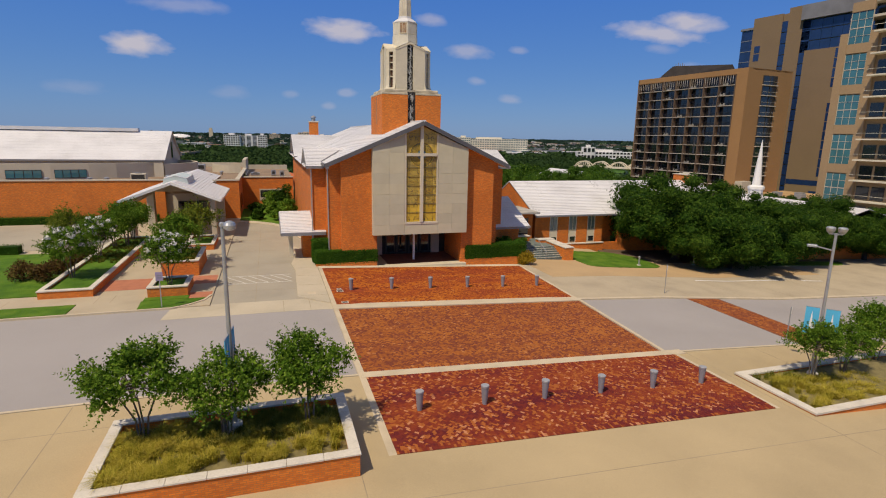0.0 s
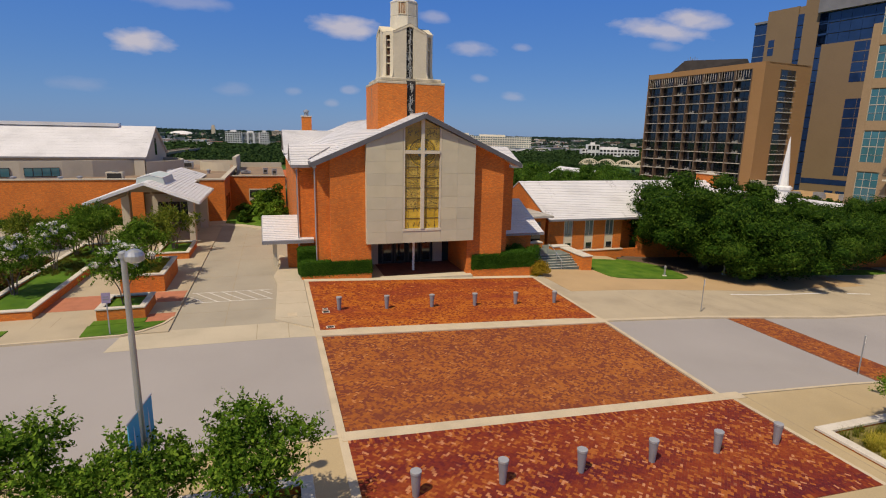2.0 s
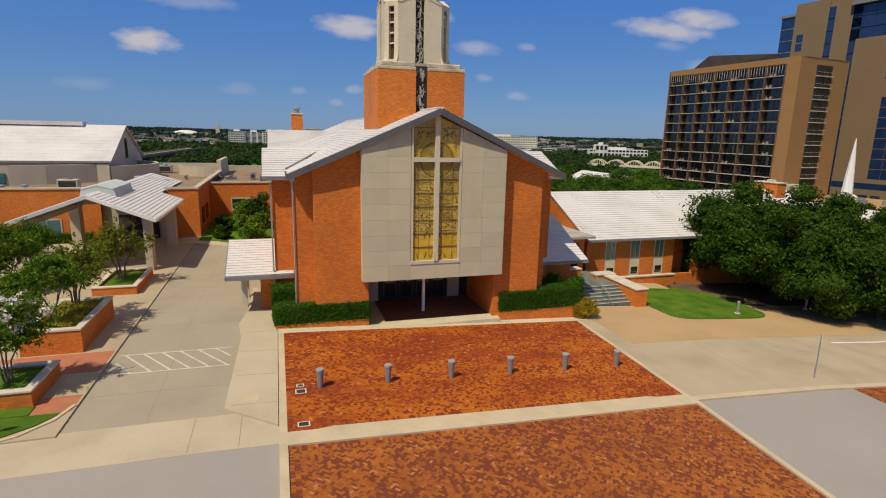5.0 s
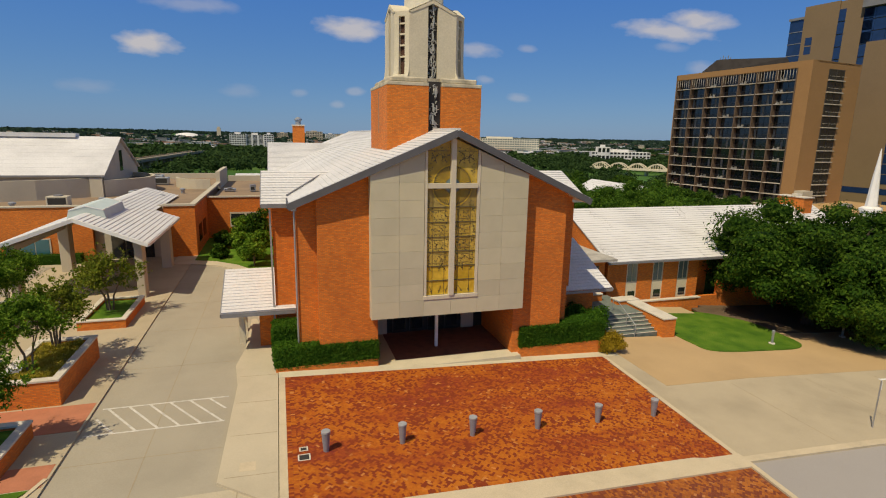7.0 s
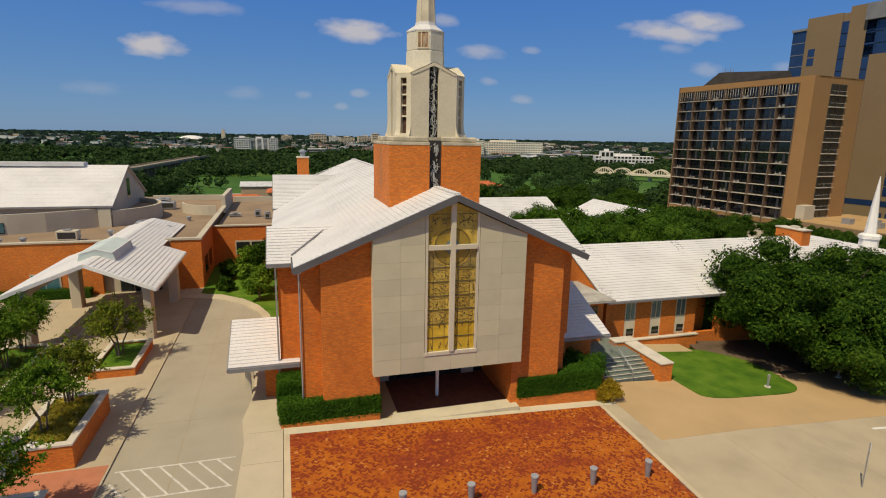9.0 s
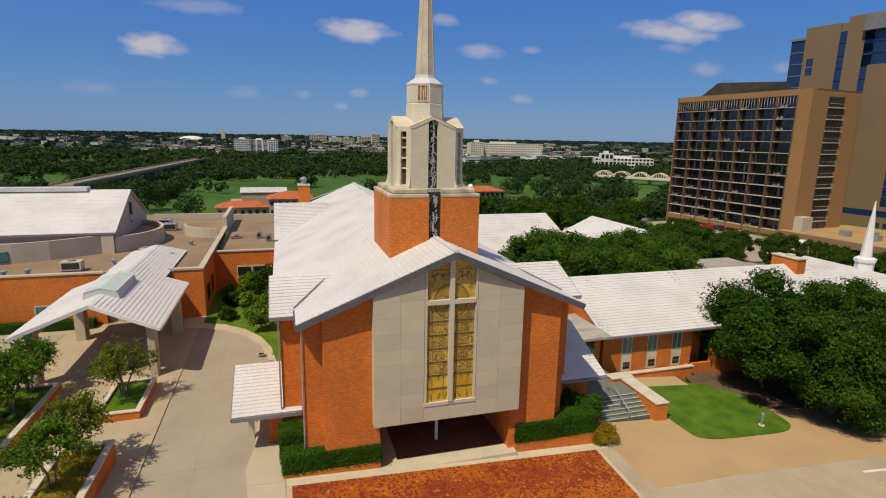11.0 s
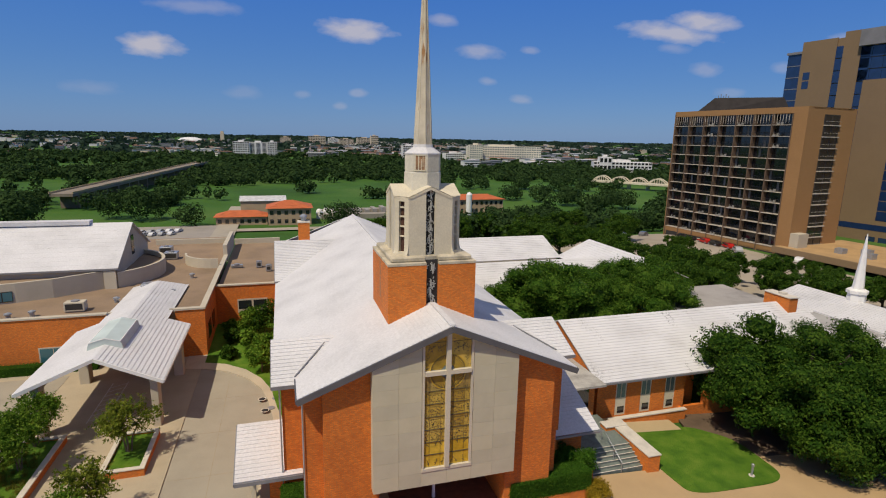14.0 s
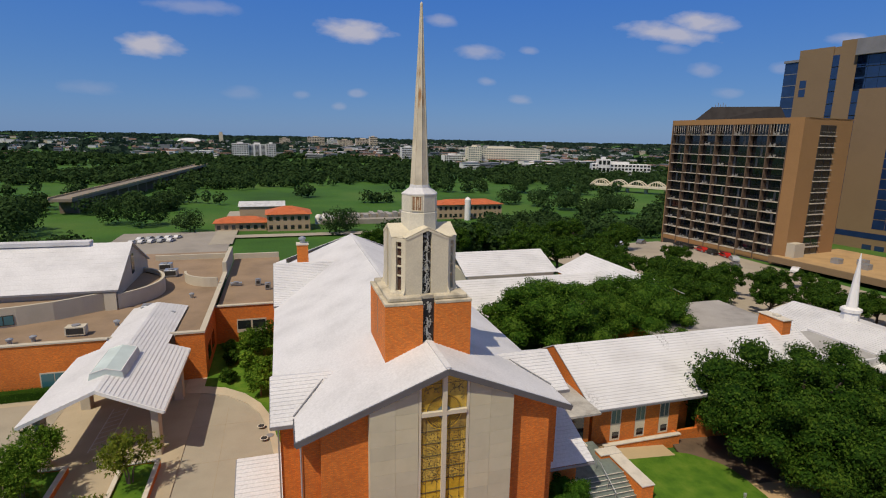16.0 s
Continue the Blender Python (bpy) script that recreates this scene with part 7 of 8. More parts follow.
# drain grates in the plaza
for x, y, w, d in ((-8.75, -8.25, 0.5, 0.45), (-8.75, -7.65, 0.36, 0.3), (-8.75, -11.2, 0.5, 0.4)):
    dgr = thing("drain_grate", "square metal drain grate set in brick paving", "drain grate", (x, y, gz(x) + 0.118), "drain grates")
    part("frame", boxes((-w / 2, w / 2, -d / 2, -d / 2 + 0.04, 0, 0.02), (-w / 2, w / 2, d / 2 - 0.04, d / 2, 0, 0.02), (-w / 2, -w / 2 + 0.06, -d / 2 + 0.06, d / 2 - 0.06, 0, 0.02), (w / 2 - 0.06, w / 2, -d / 2 + 0.06, d / 2 - 0.06, 0, 0.02)), CAPSTONE, dgr)
    part("grate", boxes((-w / 2 + 0.06, w / 2 - 0.06, -d / 2 + 0.06, d / 2 - 0.06, 0, 0.016)), DARK, dgr)
sheet("access_cover", rect(-11.2, -10.6, -8.7, -8.1), 0.116, 0.02, KERB, "square concrete access cover in the walk", "cover")


# ---- street lamps and signs ----
def street_lamp(x, y, z0, h, bz, turn, single=None):
    l = thing("street_lamp", "grey steel street lamp with blue banners, standing in a planter", "street lamp", (x, y, z0), "street lamps", turn=turn)
    part("base", rings(bmesh.new(), [(-0.6, 0.28), (0.35, 0.28), (0.4, 0.22)], 12), CAPSTONE, l)
    part("pole", rings(bmesh.new(), [(0.35, 0.10), (h, 0.066)], 12), GALV, l)
    if single:
        dome = [(h - 0.12, 0.15), (h - 0.09, 0.215), (h + 0.03, 0.225), (h + 0.12, 0.18), (h + 0.17, 0.10), (h + 0.19, 0.02)]
        hd = part("lamp_head", rings(bmesh.new(), dome, 16, single), GALV, l, "domed floodlight head")
        part("lens", rings(bmesh.new(), [(h - 0.15, 0.12), (h - 0.12, 0.14)], 16, single), WHITE, hd)
        part("pole_cap", rings(bmesh.new(), [(h - 0.02, 0.11), (h + 0.1, 0.11), (h + 0.14, 0.05)], 12), GALV, l)
    for s in () if single else (-1, 1):
        hd = part("lamp_head", rings(bmesh.new(), [(h - 0.02, 0.10), (h + 0.10, 0.2), (h + 0.26, 0.24), (h + 0.32, 0.18), (h + 0.34, 0.06)], 12, (0.26 * s, 0)), GALV, l)
        part("lens", rings(bmesh.new(), [(h - 0.04, 0.09), (h - 0.02, 0.11)], 12, (0.26 * s, 0)), WHITE, hd)
    bm = bmesh.new()
    if single:
        beam(bm, (0, 0, h), (single[0] * 0.6, single[1] * 0.6, h), 0.07, 0.09)
    else:
        beam(bm, (-0.3, 0, h - 0.05), (0.3, 0, h - 0.05), 0.06, 0.08)
        beam(bm, (0, 0, h - 0.95), (-0.75, 0, h - 0.8), 0.05, 0.06)
    part("crossarm", bm, GALV, l)
    if not single:
        part("side_head", boxes((-1.2, -0.72, -0.14, 0.14, h - 0.86, h - 0.72), bevel=0.03), GALV, l)
    for s in (-1, 1):
        b = part("banner", boxes((s * 0.14, s * 0.78, -0.012, 0.012, bz, bz + 1.5)), BANNER, l, "sky blue cloth banner with a white church shape")
        bm = bmesh.new()
        for zz in (bz - 0.02, bz + 1.52):
            beam(bm, (0.1 * s, 0, zz), (0.82 * s, 0, zz), 0.03, 0.03)
        part("banner_arm", bm, GALV, b)
        bm = bmesh.new()
        for yy in (-0.016, 0.016):
            slab_xz(bm, [(s * 0.40, bz + 0.3), (s * 0.54, bz + 0.3), (s * 0.52, bz + 0.8), (s * 0.47, bz + 1.3), (s * 0.42, bz + 0.8)][::s], yy - 0.003, yy + 0.003)
            slab_xz(bm, [(s * 0.24, bz + 0.3), (s * 0.39, bz + 0.3), (s * 0.39, bz + 0.6), (s * 0.24, bz + 0.5)][::s], yy - 0.003, yy + 0.003)
        part("banner_mark", bm, WHITE, b)


street_lamp(-15.2, -28.5, 0.54, 7.95, 2.45, 82, (0.0, -0.25))
street_lamp(15.05, -28.3, -1.2, 8.3, 2.6, -50)


def road_sign(x, y, z, h, label, w=0.35, hh=0.45, turn=0, lean=0.0, coloured=None):
    s = thing("road_sign", label, "road sign", (x, y, z), "road signs", turn=turn)
    part("post", boxes((-0.03, 0.03, -0.02, 0.02, -0.2, h)), GALV, s)
    if w:
        p = part("plate", boxes((-w / 2, w / 2, -0.035, -0.02, h - hh, h)), coloured or WHITE, s)
        part("mark", boxes((-w * 0.3, w * 0.3, -0.04, -0.036, h - hh * 0.45, h - hh * 0.35), (-w * 0.3, w * 0.3, -0.04, -0.036, h - hh * 0.7, h - hh * 0.6)), FASCIA, p)


road_sign(-20.9, -9.75, 0.02, 2.5, "small violet-grey parking sign on a thin metal post", 0.45, 0.6, coloured=plain("violet-grey sign plate", (0.30, 0.25, 0.36), 0.5, stain=3.0, amount=0.2))
road_sign(19.55, -10.9, gz(19.5) + 0.1, 2.6, "thin metal sign post by the kerb", 0.1, 0.5, turn=80)
road_sign(20.4, -22.3, gz(20.4), 2.4, "thin metal sign post by the brick strip", 0.1, 0.45, turn=80)
# ---- tall buildings to the east ----
def frame_at(x, y, z, ux, uy):
    """A local frame: x along a facade, y into the building."""
    n = math.hypot(ux, uy)
    return Matrix.Translation((x, y, z)) @ Matrix.Rotation(math.atan2(uy / n, ux / n), 4, "Z")


def piece(bm, name, material):
    return finish(bm, name, material)


hotel = thing("hotel_block", "tan concrete block with a grid of dark recessed balconies", "building")
hotel.matrix_basis = frame_at(116.7, 124.6, -9.6, 4.5, -40.1)
HL, HD, HH, FL, NB = 44.0, 20.0, 43.2, 2.95, 7
GW = 40.2
# near-black body colour puts the balconies' shade into the wall behind
part("body", boxes((0.3, HL - 0.004, 1.7, HD, 0, HH)), plain("painted balcony shade", (0.03, 0.026, 0.022), 0.85, stain=0.4, amount=0.3), hotel)
bm = boxes((GW, HL, 0, HD, 0, HH), (0, GW, 0, 1.7, HH - 1.6, HH), (0, 0.5, 0, HD, 0, HH), (0.5, GW, HD - 0.5, HD, 0, HH), (0.5, HL, 1.7, HD - 0.5, HH - 0.5, HH - 0.01))
part("shell", bm, HOTEL, hotel)
part("podium", boxes((0.5, GW, 0.0, 1.7, 4.2, 5.4)), HOTEL, hotel)
bw = (GW - 0.5) / NB
nfl = 12
z0 = 5.4
FL = (HH - 1.6 - z0) / nfl
slab_me = piece(boxes((0, bw, -0.12, 1.7, -0.07, 0.07)), "balcony_slab", plain("pale slab edge", (0.52, 0.46, 0.38), 0.85, relief=0))
rail_bm = bmesh.new()
beam(rail_bm, (0.1, -0.08, 1.08), (bw - 0.1, -0.08, 1.08), 0.05, 0.05)
for k in range(14):
    beam(rail_bm, (0.2 + k * (bw - 0.4) / 13, -0.08, 0.13), (0.2 + k * (bw - 0.4) / 13, -0.08, 1.08), 0.035, 0.035)
rail_me = piece(rail_bm, "railing", BRONZE)
pane_me = piece(boxes((0.16, bw / 2 - 0.05, 1.40, 1.46, 0.12, FL - 0.12), (bw / 2 + 0.05, bw - 0.16, 1.40, 1.46, 0.12, FL - 0.12)), "window_pane", DARKGLASS)
fin_me = piece(boxes((-0.14, 0.14, -0.16, 1.7, 0, HH - 1.6)), "fin", plain("brown concrete fin", (0.13, 0.085, 0.055), 0.85, stain=0.3))
rng = random.Random(9)
curtain_me = piece(boxes((0.3, 0.95, 1.34, 1.38, 0.3, FL - 0.4)), "curtain", plain("pale curtain", (0.18, 0.18, 0.17), 0.9, relief=0))
clutter_me = piece(boxes((0, 0.8, 0.05, 0.45, 0.10, 0.5), (0.05, 0.15, 0.35, 0.45, 0.5, 1.0), (1.2, 1.7, 0.05, 0.45, 0.10, 0.8)), "balcony_furniture", plain("pale balcony furniture", (0.35, 0.34, 0.31), 0.8, relief=0))
louvre_bm = bmesh.new()
for k in range(7):
    box(louvre_bm, 0.3 + k * (bw - 0.6) / 6 - 0.05, 0.3 + k * (bw - 0.6) / 6 + 0.05, 0.1, 0.22, 0.5, FL)
louvre_me = piece(louvre_bm, "louvre_screen", bpy.data.materials["pale slab edge"])
for i in range(NB):
    shared("louvre_screen", louvre_me, hotel, Matrix.Translation((0.5 + i * bw, 0, z0 + (nfl - 1) * FL)))
for i in range(NB + 1):
    shared("fin", fin_me, hotel, Matrix.Translation((0.5 + i * bw, 0, 0)))
for j in range(nfl):
    for i in range(NB):
        m = Matrix.Translation((0.5 + i * bw, 0, z0 + j * FL))
        shared("balcony_slab", slab_me, hotel, m)
        shared("railing", rail_me, hotel, m)
        shared("window_pane", pane_me, hotel, m)
        if rng.random() < 0.3:
            shared("curtain", curtain_me, hotel, m @ Matrix.Translation((rng.choice((0, 1.5, 2.6)), 0, 0)))
        if rng.random() < 0.22:
            shared("balcony_furniture", clutter_me, hotel, m @ Matrix.Translation((rng.uniform(0.3, 2.6), 0, 0)))
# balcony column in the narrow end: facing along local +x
# dark sheet on the flush end wall stands in for recess shade
part("end_shade_sheet", boxes((HL - 0.002, HL + 0.02, 6.7, 13.3, 3.5, HH - 1.8)), plain("painted recess shade", (0.05, 0.04, 0.03), 0.9), hotel)
end_me = piece(boxes((HL, HL + 0.5, 6.7, 13.3, -0.12, 0.12), (HL + 0.42, HL + 0.5, 6.7, 13.3, 1.0, 1.06)), "end_balcony", bpy.data.materials["pale slab edge"])
endw_me = piece(boxes((HL + 0.02, HL + 0.05, 7.1, 9.8, 0.2, FL - 0.4), (HL + 0.02, HL + 0.05, 10.2, 12.9, 0.2, FL - 0.4)), "window_pane", DARKGLASS)
for j in range(nfl):
    shared("end_balcony", end_me, hotel, Matrix.Translation((0, 0, z0 + j * FL)))
    shared("window_pane", endw_me, hotel, Matrix.Translation((0, 0, z0 + j * FL)))
bm = bmesh.new()
v = [bm.verts.new(p) for p in ((5, 4, HH), (13, 4.5, HH), (26, 19, HH), (5, 19, HH), (9.5, 6, HH + 4.2), (11.5, 6.2, HH + 4.2), (24, 18, HH + 4.2), (9.5, 18, HH + 4.2))]
for f in ((0, 1, 5, 4), (1, 2, 6, 5), (2, 3, 7, 6), (3, 0, 4, 7), (4, 5, 6, 7)):
    bm.faces.new([v[k] for k in f])
part("plant_room", bm, plain("dark metal plant room", (0.045, 0.04, 0.038), 0.95, spec=0.1), hotel)
bm = bmesh.new()
for k in range(5):
    tube(bm, [(10 + k * 0.5, 7 + k * 0.5, HH + 4), (10 + k * 0.5, 7 + k * 0.5, HH + 5.0 + 0.5 * (k % 2))], 0.10, 5)
part("aerial", bm, FASCIA, hotel)
# flat near-black sheets on the solid base wall, painting unlit openings
dark_me = piece(boxes((0.4, bw - 0.4, -0.006, 0.1, 0.3, 3.9)), "garage_opening", DARK)
part("base_wall", boxes((0.5, GW, 0.1, 1.7, 0, 4.2)), HOTEL, hotel)
for i in range(NB):
    shared("garage_opening", dark_me, hotel, Matrix.Translation((0.5 + i * bw, 0.1, 0)))

annex = thing("hotel_annex", "low concrete podium with a tan flat roof beside the hotel", "building")
annex.matrix_basis = frame_at(121.5, 83.5, -9.6, 4.5, -40.1)
part("podium_wall", boxes((1, 30, 2, 26, 0, 4.6)), plain("brown podium", (0.16, 0.12, 0.085), 0.85, stain=0.3, amount=0.3), annex)
part("roof_edge", boxes((0, 31, -3, 27, 4.6, 6.2)), TOWERSTONE, annex)
part("roof_deck", boxes((0.6, 30.4, -2.4, 26.4, 6.2, 6.25)), plain("yellow-tan roof deck", (0.42, 0.27, 0.12), 0.9, stain=0.25, amount=0.2), annex)
part("stair_head", boxes((1.5, 5.0, 0.0, 4.0, 6.25, 10.0)), BEIGE, annex)
for k in range(5):
    part("roof_unit", boxes((12 + 3.4 * k, 14 + 3.4 * k, 4 + (k % 2) * 5, 6 + (k % 2) * 5, 6.25, 7.6)), GALV, annex)

tower = thing("office_tower", "tall buff stone tower with vertical bands of blue glass", "building")
tower.matrix_basis = frame_at(167.0, 134.0, -12, 9.5, -60)
part("core", boxes((8.2, 78, 0.5, 30, 0, 68)), TOWERSTONE, tower)
part("glass_corner", boxes((2.2, 8.2, 2.0, 28, 0, 67.5)), BLUEGLASS, tower, "blue glass corner")
bm = boxes((8.2, 19.4, 0, 0.5, 0, 71), (21.6, 27, 0, 0.5, 0, 72.5), (8.2, 27, 0.5, 12, 68, 70.8), (29.8, 51, -1.5, 0.5, 0, 56.5), (54, 78, -1.0, 0.5, 0, 56.5))
part("stone_face", bm, TOWERSTONE, tower)
part("cornice", boxes((27, 78, -1.6, 30, 67.2, 72.2)), plain("grey metal cornice", (0.20, 0.20, 0.21), 0.6, stain=0.2), tower)
part("corner_cap", boxes((1.8, 8.2, 1.6, 28, 67.5, 68.3)), bpy.data.materials["grey metal cornice"], tower)
glass_me = piece(boxes((0, 3.0, 0.1, 0.46, 0.15, 3.85)), "glass_panel", BLUEGLASS)
rail_me2 = piece(boxes((2.16, 8.24, 1.9, 1.99, -0.12, 0.12), (2.1, 2.19, 1.99, 28, -0.12, 0.12)), "glass_rail", bpy.data.materials["grey metal cornice"])
for j in range(17):
    for x, w in ((19.4, 0.73), (27, 0.93), (51, 1.0)):
        shared("glass_panel", glass_me, tower, Matrix.Translation((x, 0, 0.3 + j * 4.0)) @ Matrix.Diagonal((w, 1, 1, 1)))
    shared("glass_rail", rail_me2, tower, Matrix.Translation((0, 0, 3.5 + j * 4.0)))
for z in [12.5 + 3.2 * j for j in range(8)] + [43.2 + 3.25 * j for j in range(4)]:
    for x in (40.2, 43.75):
        shared("glass_panel", glass_me, tower, Matrix.Translation((x, -1.65, z)) @ Matrix.Diagonal((1.15, 1, 0.8, 1)))
for j in range(3):
    for i in range(15):
        shared("glass_panel", glass_me, tower, Matrix.Translation((27.0 + i * 3.4, 0.0, 56.4 + j * 3.6)) @ Matrix.Diagonal((1.1, 1, 0.9, 1)))
for z in (55.0, 58.0):
    shared("glass_panel", glass_me, tower, Matrix.Translation((9.6, -0.14, z)) @ Matrix.Diagonal((0.75, 1, 0.7, 1)))
for i in range(6):
    shared("glass_panel", glass_me, tower, Matrix.Translation((29.9 + i * 3.5, -1.65, 9.2)) @ Matrix.Diagonal((1.16, 1, 0.5, 1)))
for x in (38.4, 42.0):
    shared("glass_panel", glass_me, tower, Matrix.Translation((x, -1.65, 5.6)) @ Matrix.Diagonal((0.9, 1, 0.45, 1)))

flats = thing("apartment_tower", "buff apartment tower with teal windows and stacked balconies", "building")
flats.matrix_basis = frame_at(84.6, 26.4, -8, 4.0, -36)
part("body", boxes((0.2, 40, 0.4, 24, 0, 38.8)), FLATSTONE, flats)
bm = boxes((0, 1.3, 0, 0.4, 0, 39), (4.8, 6.2, 0, 0.4, 0, 39))
for j in range(7):
    box(bm, 1.3, 4.8, 0.05, 0.4, 1.0 + j * 6.9, 2.6 + j * 6.9)
part("stone_pier", bm, FLATSTONE, flats)
win_me = piece(boxes((0, 1.05, 0.16, 0.3, 0, 5.1)), "window_pane", TEALGLASS)
bar_bm = boxes((1.3, 1.38, 0.1, 0.3, 0, 5.2), (2.46, 2.52, 0.1, 0.3, 0, 5.2), (3.60, 3.66, 0.1, 0.3, 0, 5.2), (4.72, 4.8, 0.1, 0.3, 0, 5.2), (1.3, 4.8, 0.1, 0.3, 2.52, 2.66), (1.3, 4.8, 0.1, 0.3, 1.22, 1.27), (1.3, 4.8, 0.1, 0.3, 3.92, 3.97))
bar_me = piece(bar_bm, "window_frame", BEIGE)
bal_me = piece(boxes((6.2, 15, -1.6, 0.4, -0.12, 0.12), (6.2, 15, -1.6, -1.54, 1.0, 1.06)), "balcony_slab", CREAM)
balw_me = piece(boxes((6.6, 8.6, 0.3, 0.42, 0.3, 2.6), (9.0, 11.0, 0.3, 0.42, 0.3, 2.6), (11.6, 14.6, 0.3, 0.42, 0.3, 2.6)), "window_pane", DARKGLASS)
for j in range(6):
    for x in (1.41, 2.53, 3.65):
        shared("window_pane", win_me, flats, Matrix.Translation((x, 0, 2.6 + j * 6.9)))
    shared("window_frame", bar_me, flats, Matrix.Translation((0, 0, 2.6 + j * 6.9)))
for j in range(11):
    shared("balcony_slab", bal_me, flats, Matrix.Translation((0, 0, 3.0 + j * 3.55)))
    shared("window_pane", balw_me, flats, Matrix.Translation((0, 0, 3.0 + j * 3.55)))
part("penthouse", boxes((3, 40, 4, 22, 38.8, 44)), DARKGLASS, flats)
part("penthouse_roof", boxes((2, 40, 2, 23, 44, 44.8), (1, 40, 0.5, 4, 41.2, 41.6)), BEIGE, flats)


# ---- white roofed buildings behind the church ----
def house(name, label, x0, x1, y0, y1, z0, ze, zr, wallm, roofm, along="x", over=0.6):
    h = thing(name, label, "building", (0, 0, 0))
    part("wall", boxes((x0, x1, y0, y1, z0, ze)), wallm, h)
    bm = bmesh.new()
    if along == "x":
        ym = (y0 + y1) / 2
        for ya in (y0 - over, y1 + over):
            courses(bm, (x0 - over, ya, ze), (x1 + over, ya, ze), (x1 + over, ym, zr), (x0 - over, ym, zr), 0.6)
    else:
        xm = (x0 + x1) / 2
        for xa in (x0 - over, x1 + over):
            courses(bm, (xa, y0 - over, ze), (xa, y1 + over, ze), (xm, y1 + over, zr), (xm, y0 - over, zr), 0.6)
    part("roof", bm, roofm, h)
    return h


house("rear_hall", "low hall with a broad white roof behind the church", 22, 39, 58, 72, -6, 2.6, 5.4, BEIGE, ROOF)
house("rear_hall", "long low range with a white roof behind the courtyard", 12, 42, 41, 57, -6, 0.6, 4.4, BEIGE, ROOF)
house("rear_hall", "gabled white roofed range by the courtyard trees", 40, 52, 40, 58, -6, 2.6, 5.6, BRICK, ROOF, "y")
part_h = thing("flat_annex", "low annex with a grey flat roof in the courtyard", "building")
part("wall", boxes((38, 58, 24, 38, -6, 1.2)), BRICK, part_h)
part("roof", boxes((37.6, 58.4, 23.6, 38.4, 1.2, 1.5)), plain("grey flat roof", (0.33, 0.31, 0.29), 0.9, stain=0.3, amount=0.3), part_h)


# ---- car park, roads and cars ----
def land_sheet(name, x0, x1, y0, y1, lift, material, label, category, step=6.0):
    bm = bmesh.new()
    nx, ny = max(1, int((x1 - x0) / step)), max(1, int((y1 - y0) / step))
    vs = [[bm.verts.new((x0 + (x1 - x0) * i / nx, y0 + (y1 - y0) * j / ny, 0)) for i in range(nx + 1)] for j in range(ny + 1)]
    for j in range(ny):
        for i in range(nx):
            bm.faces.new((vs[j][i], vs[j][i + 1], vs[j + 1][i + 1], vs[j + 1][i]))
    for v in bm.verts:
        v.co.z = far_z(v.co.x, v.co.y) + lift
    return tagged(part(name, bm, material), label, category, kind="structure")


land_sheet("car_park", 58, 118, 34, 128, 0.22, plain("pale car park concrete", (0.36, 0.31, 0.24), 0.9, stain=0.1, amount=0.2), "pale concrete car park by the hotel", "car park")
land_sheet("car_park_west", -76, -30, 178, 232, 0.6, plain("grey car park", (0.30, 0.27, 0.23), 0.9, stain=0.1, amount=0.2), "grey car park below the hill", "car park", 4.0)
land_sheet("park_lane", -38, -29, 200, 300, 0.65, plain("pale lane", (0.36, 0.32, 0.25), 0.9, stain=0.1, amount=0.2), "pale lane beside the sandy building", "road", 4.0)
land_sheet("park_road", -30, 90, 214, 221, 0.6, plain("pale park road", (0.36, 0.32, 0.25), 0.9, stain=0.1, amount=0.2), "pale road across the river park", "road", 4.0)


def car(label, paint, x, y, z, turn):
    c = thing("car", label, "car", (x, y, z), "parked cars", turn=turn)
    bm = bmesh.new()
    prof = [(-2.2, 0.35), (2.2, 0.35), (2.25, 0.75), (1.3, 0.92), (0.7, 1.42), (-1.1, 1.45), (-1.8, 0.95), (-2.2, 0.85)]
    slab_xz(bm, prof, -0.88, 0.88)
    part("body", bm, paint, c)
    bm = bmesh.new()
    slab_xz(bm, [(1.12, 0.95), (0.66, 1.36), (-1.05, 1.38), (-1.62, 0.97)], -0.89, 0.89)
    part("glass", bm, DARKGLASS, c)
    for wx in (-1.4, 1.4):
        for wy in (-0.85, 0.85):
            bm = bmesh.new()
            seg = 12
            a = [bm.verts.new((wx + 0.33 * math.cos(2 * math.pi * k / seg), wy - 0.08, 0.33 + 0.33 * math.sin(2 * math.pi * k / seg))) for k in range(seg)]
            b = [bm.verts.new((v.co.x, wy + 0.08, v.co.z)) for v in a]
            bm.faces.new(a)
            bm.faces.new(b[::-1])
            for k in range(seg):
                bm.faces.new((a[k], b[k], b[(k + 1) % seg], a[(k + 1) % seg]))
            part("wheel", bm, FASCIA, c)


CARS = [("red", (0.45, 0.02, 0.015)), ("white", (0.7, 0.7, 0.7)), ("silver", (0.42, 0.43, 0.44)), ("black", (0.02, 0.02, 0.02)), ("grey", (0.15, 0.15, 0.16))]
paints = {n: plain(n + " car paint", c, 0.25, 0.1, stain=1, amount=0.05, relief=0) for n, c in CARS}
for n, x, y, t in (("red", 113.5, 93, 80), ("red", 112.5, 101, 85), ("black", 112.5, 97, 85), ("silver", 112, 88, 60), ("black", 111.5, 106, 85), ("black", 112, 110, 85), ("grey", 106, 121, 30), ("white", 96, 118, 20), ("white", 92, 114, 20), ("black", 100, 124, 20), ("grey", 104, 80, 70), ("white", 88, 118, 10), ("white", 118, 74, 30)):
    car(n + " parked car in the hotel car park", paints[n], x, y, far_z(x, y) + 0.24, t)
rng = random.Random(2)
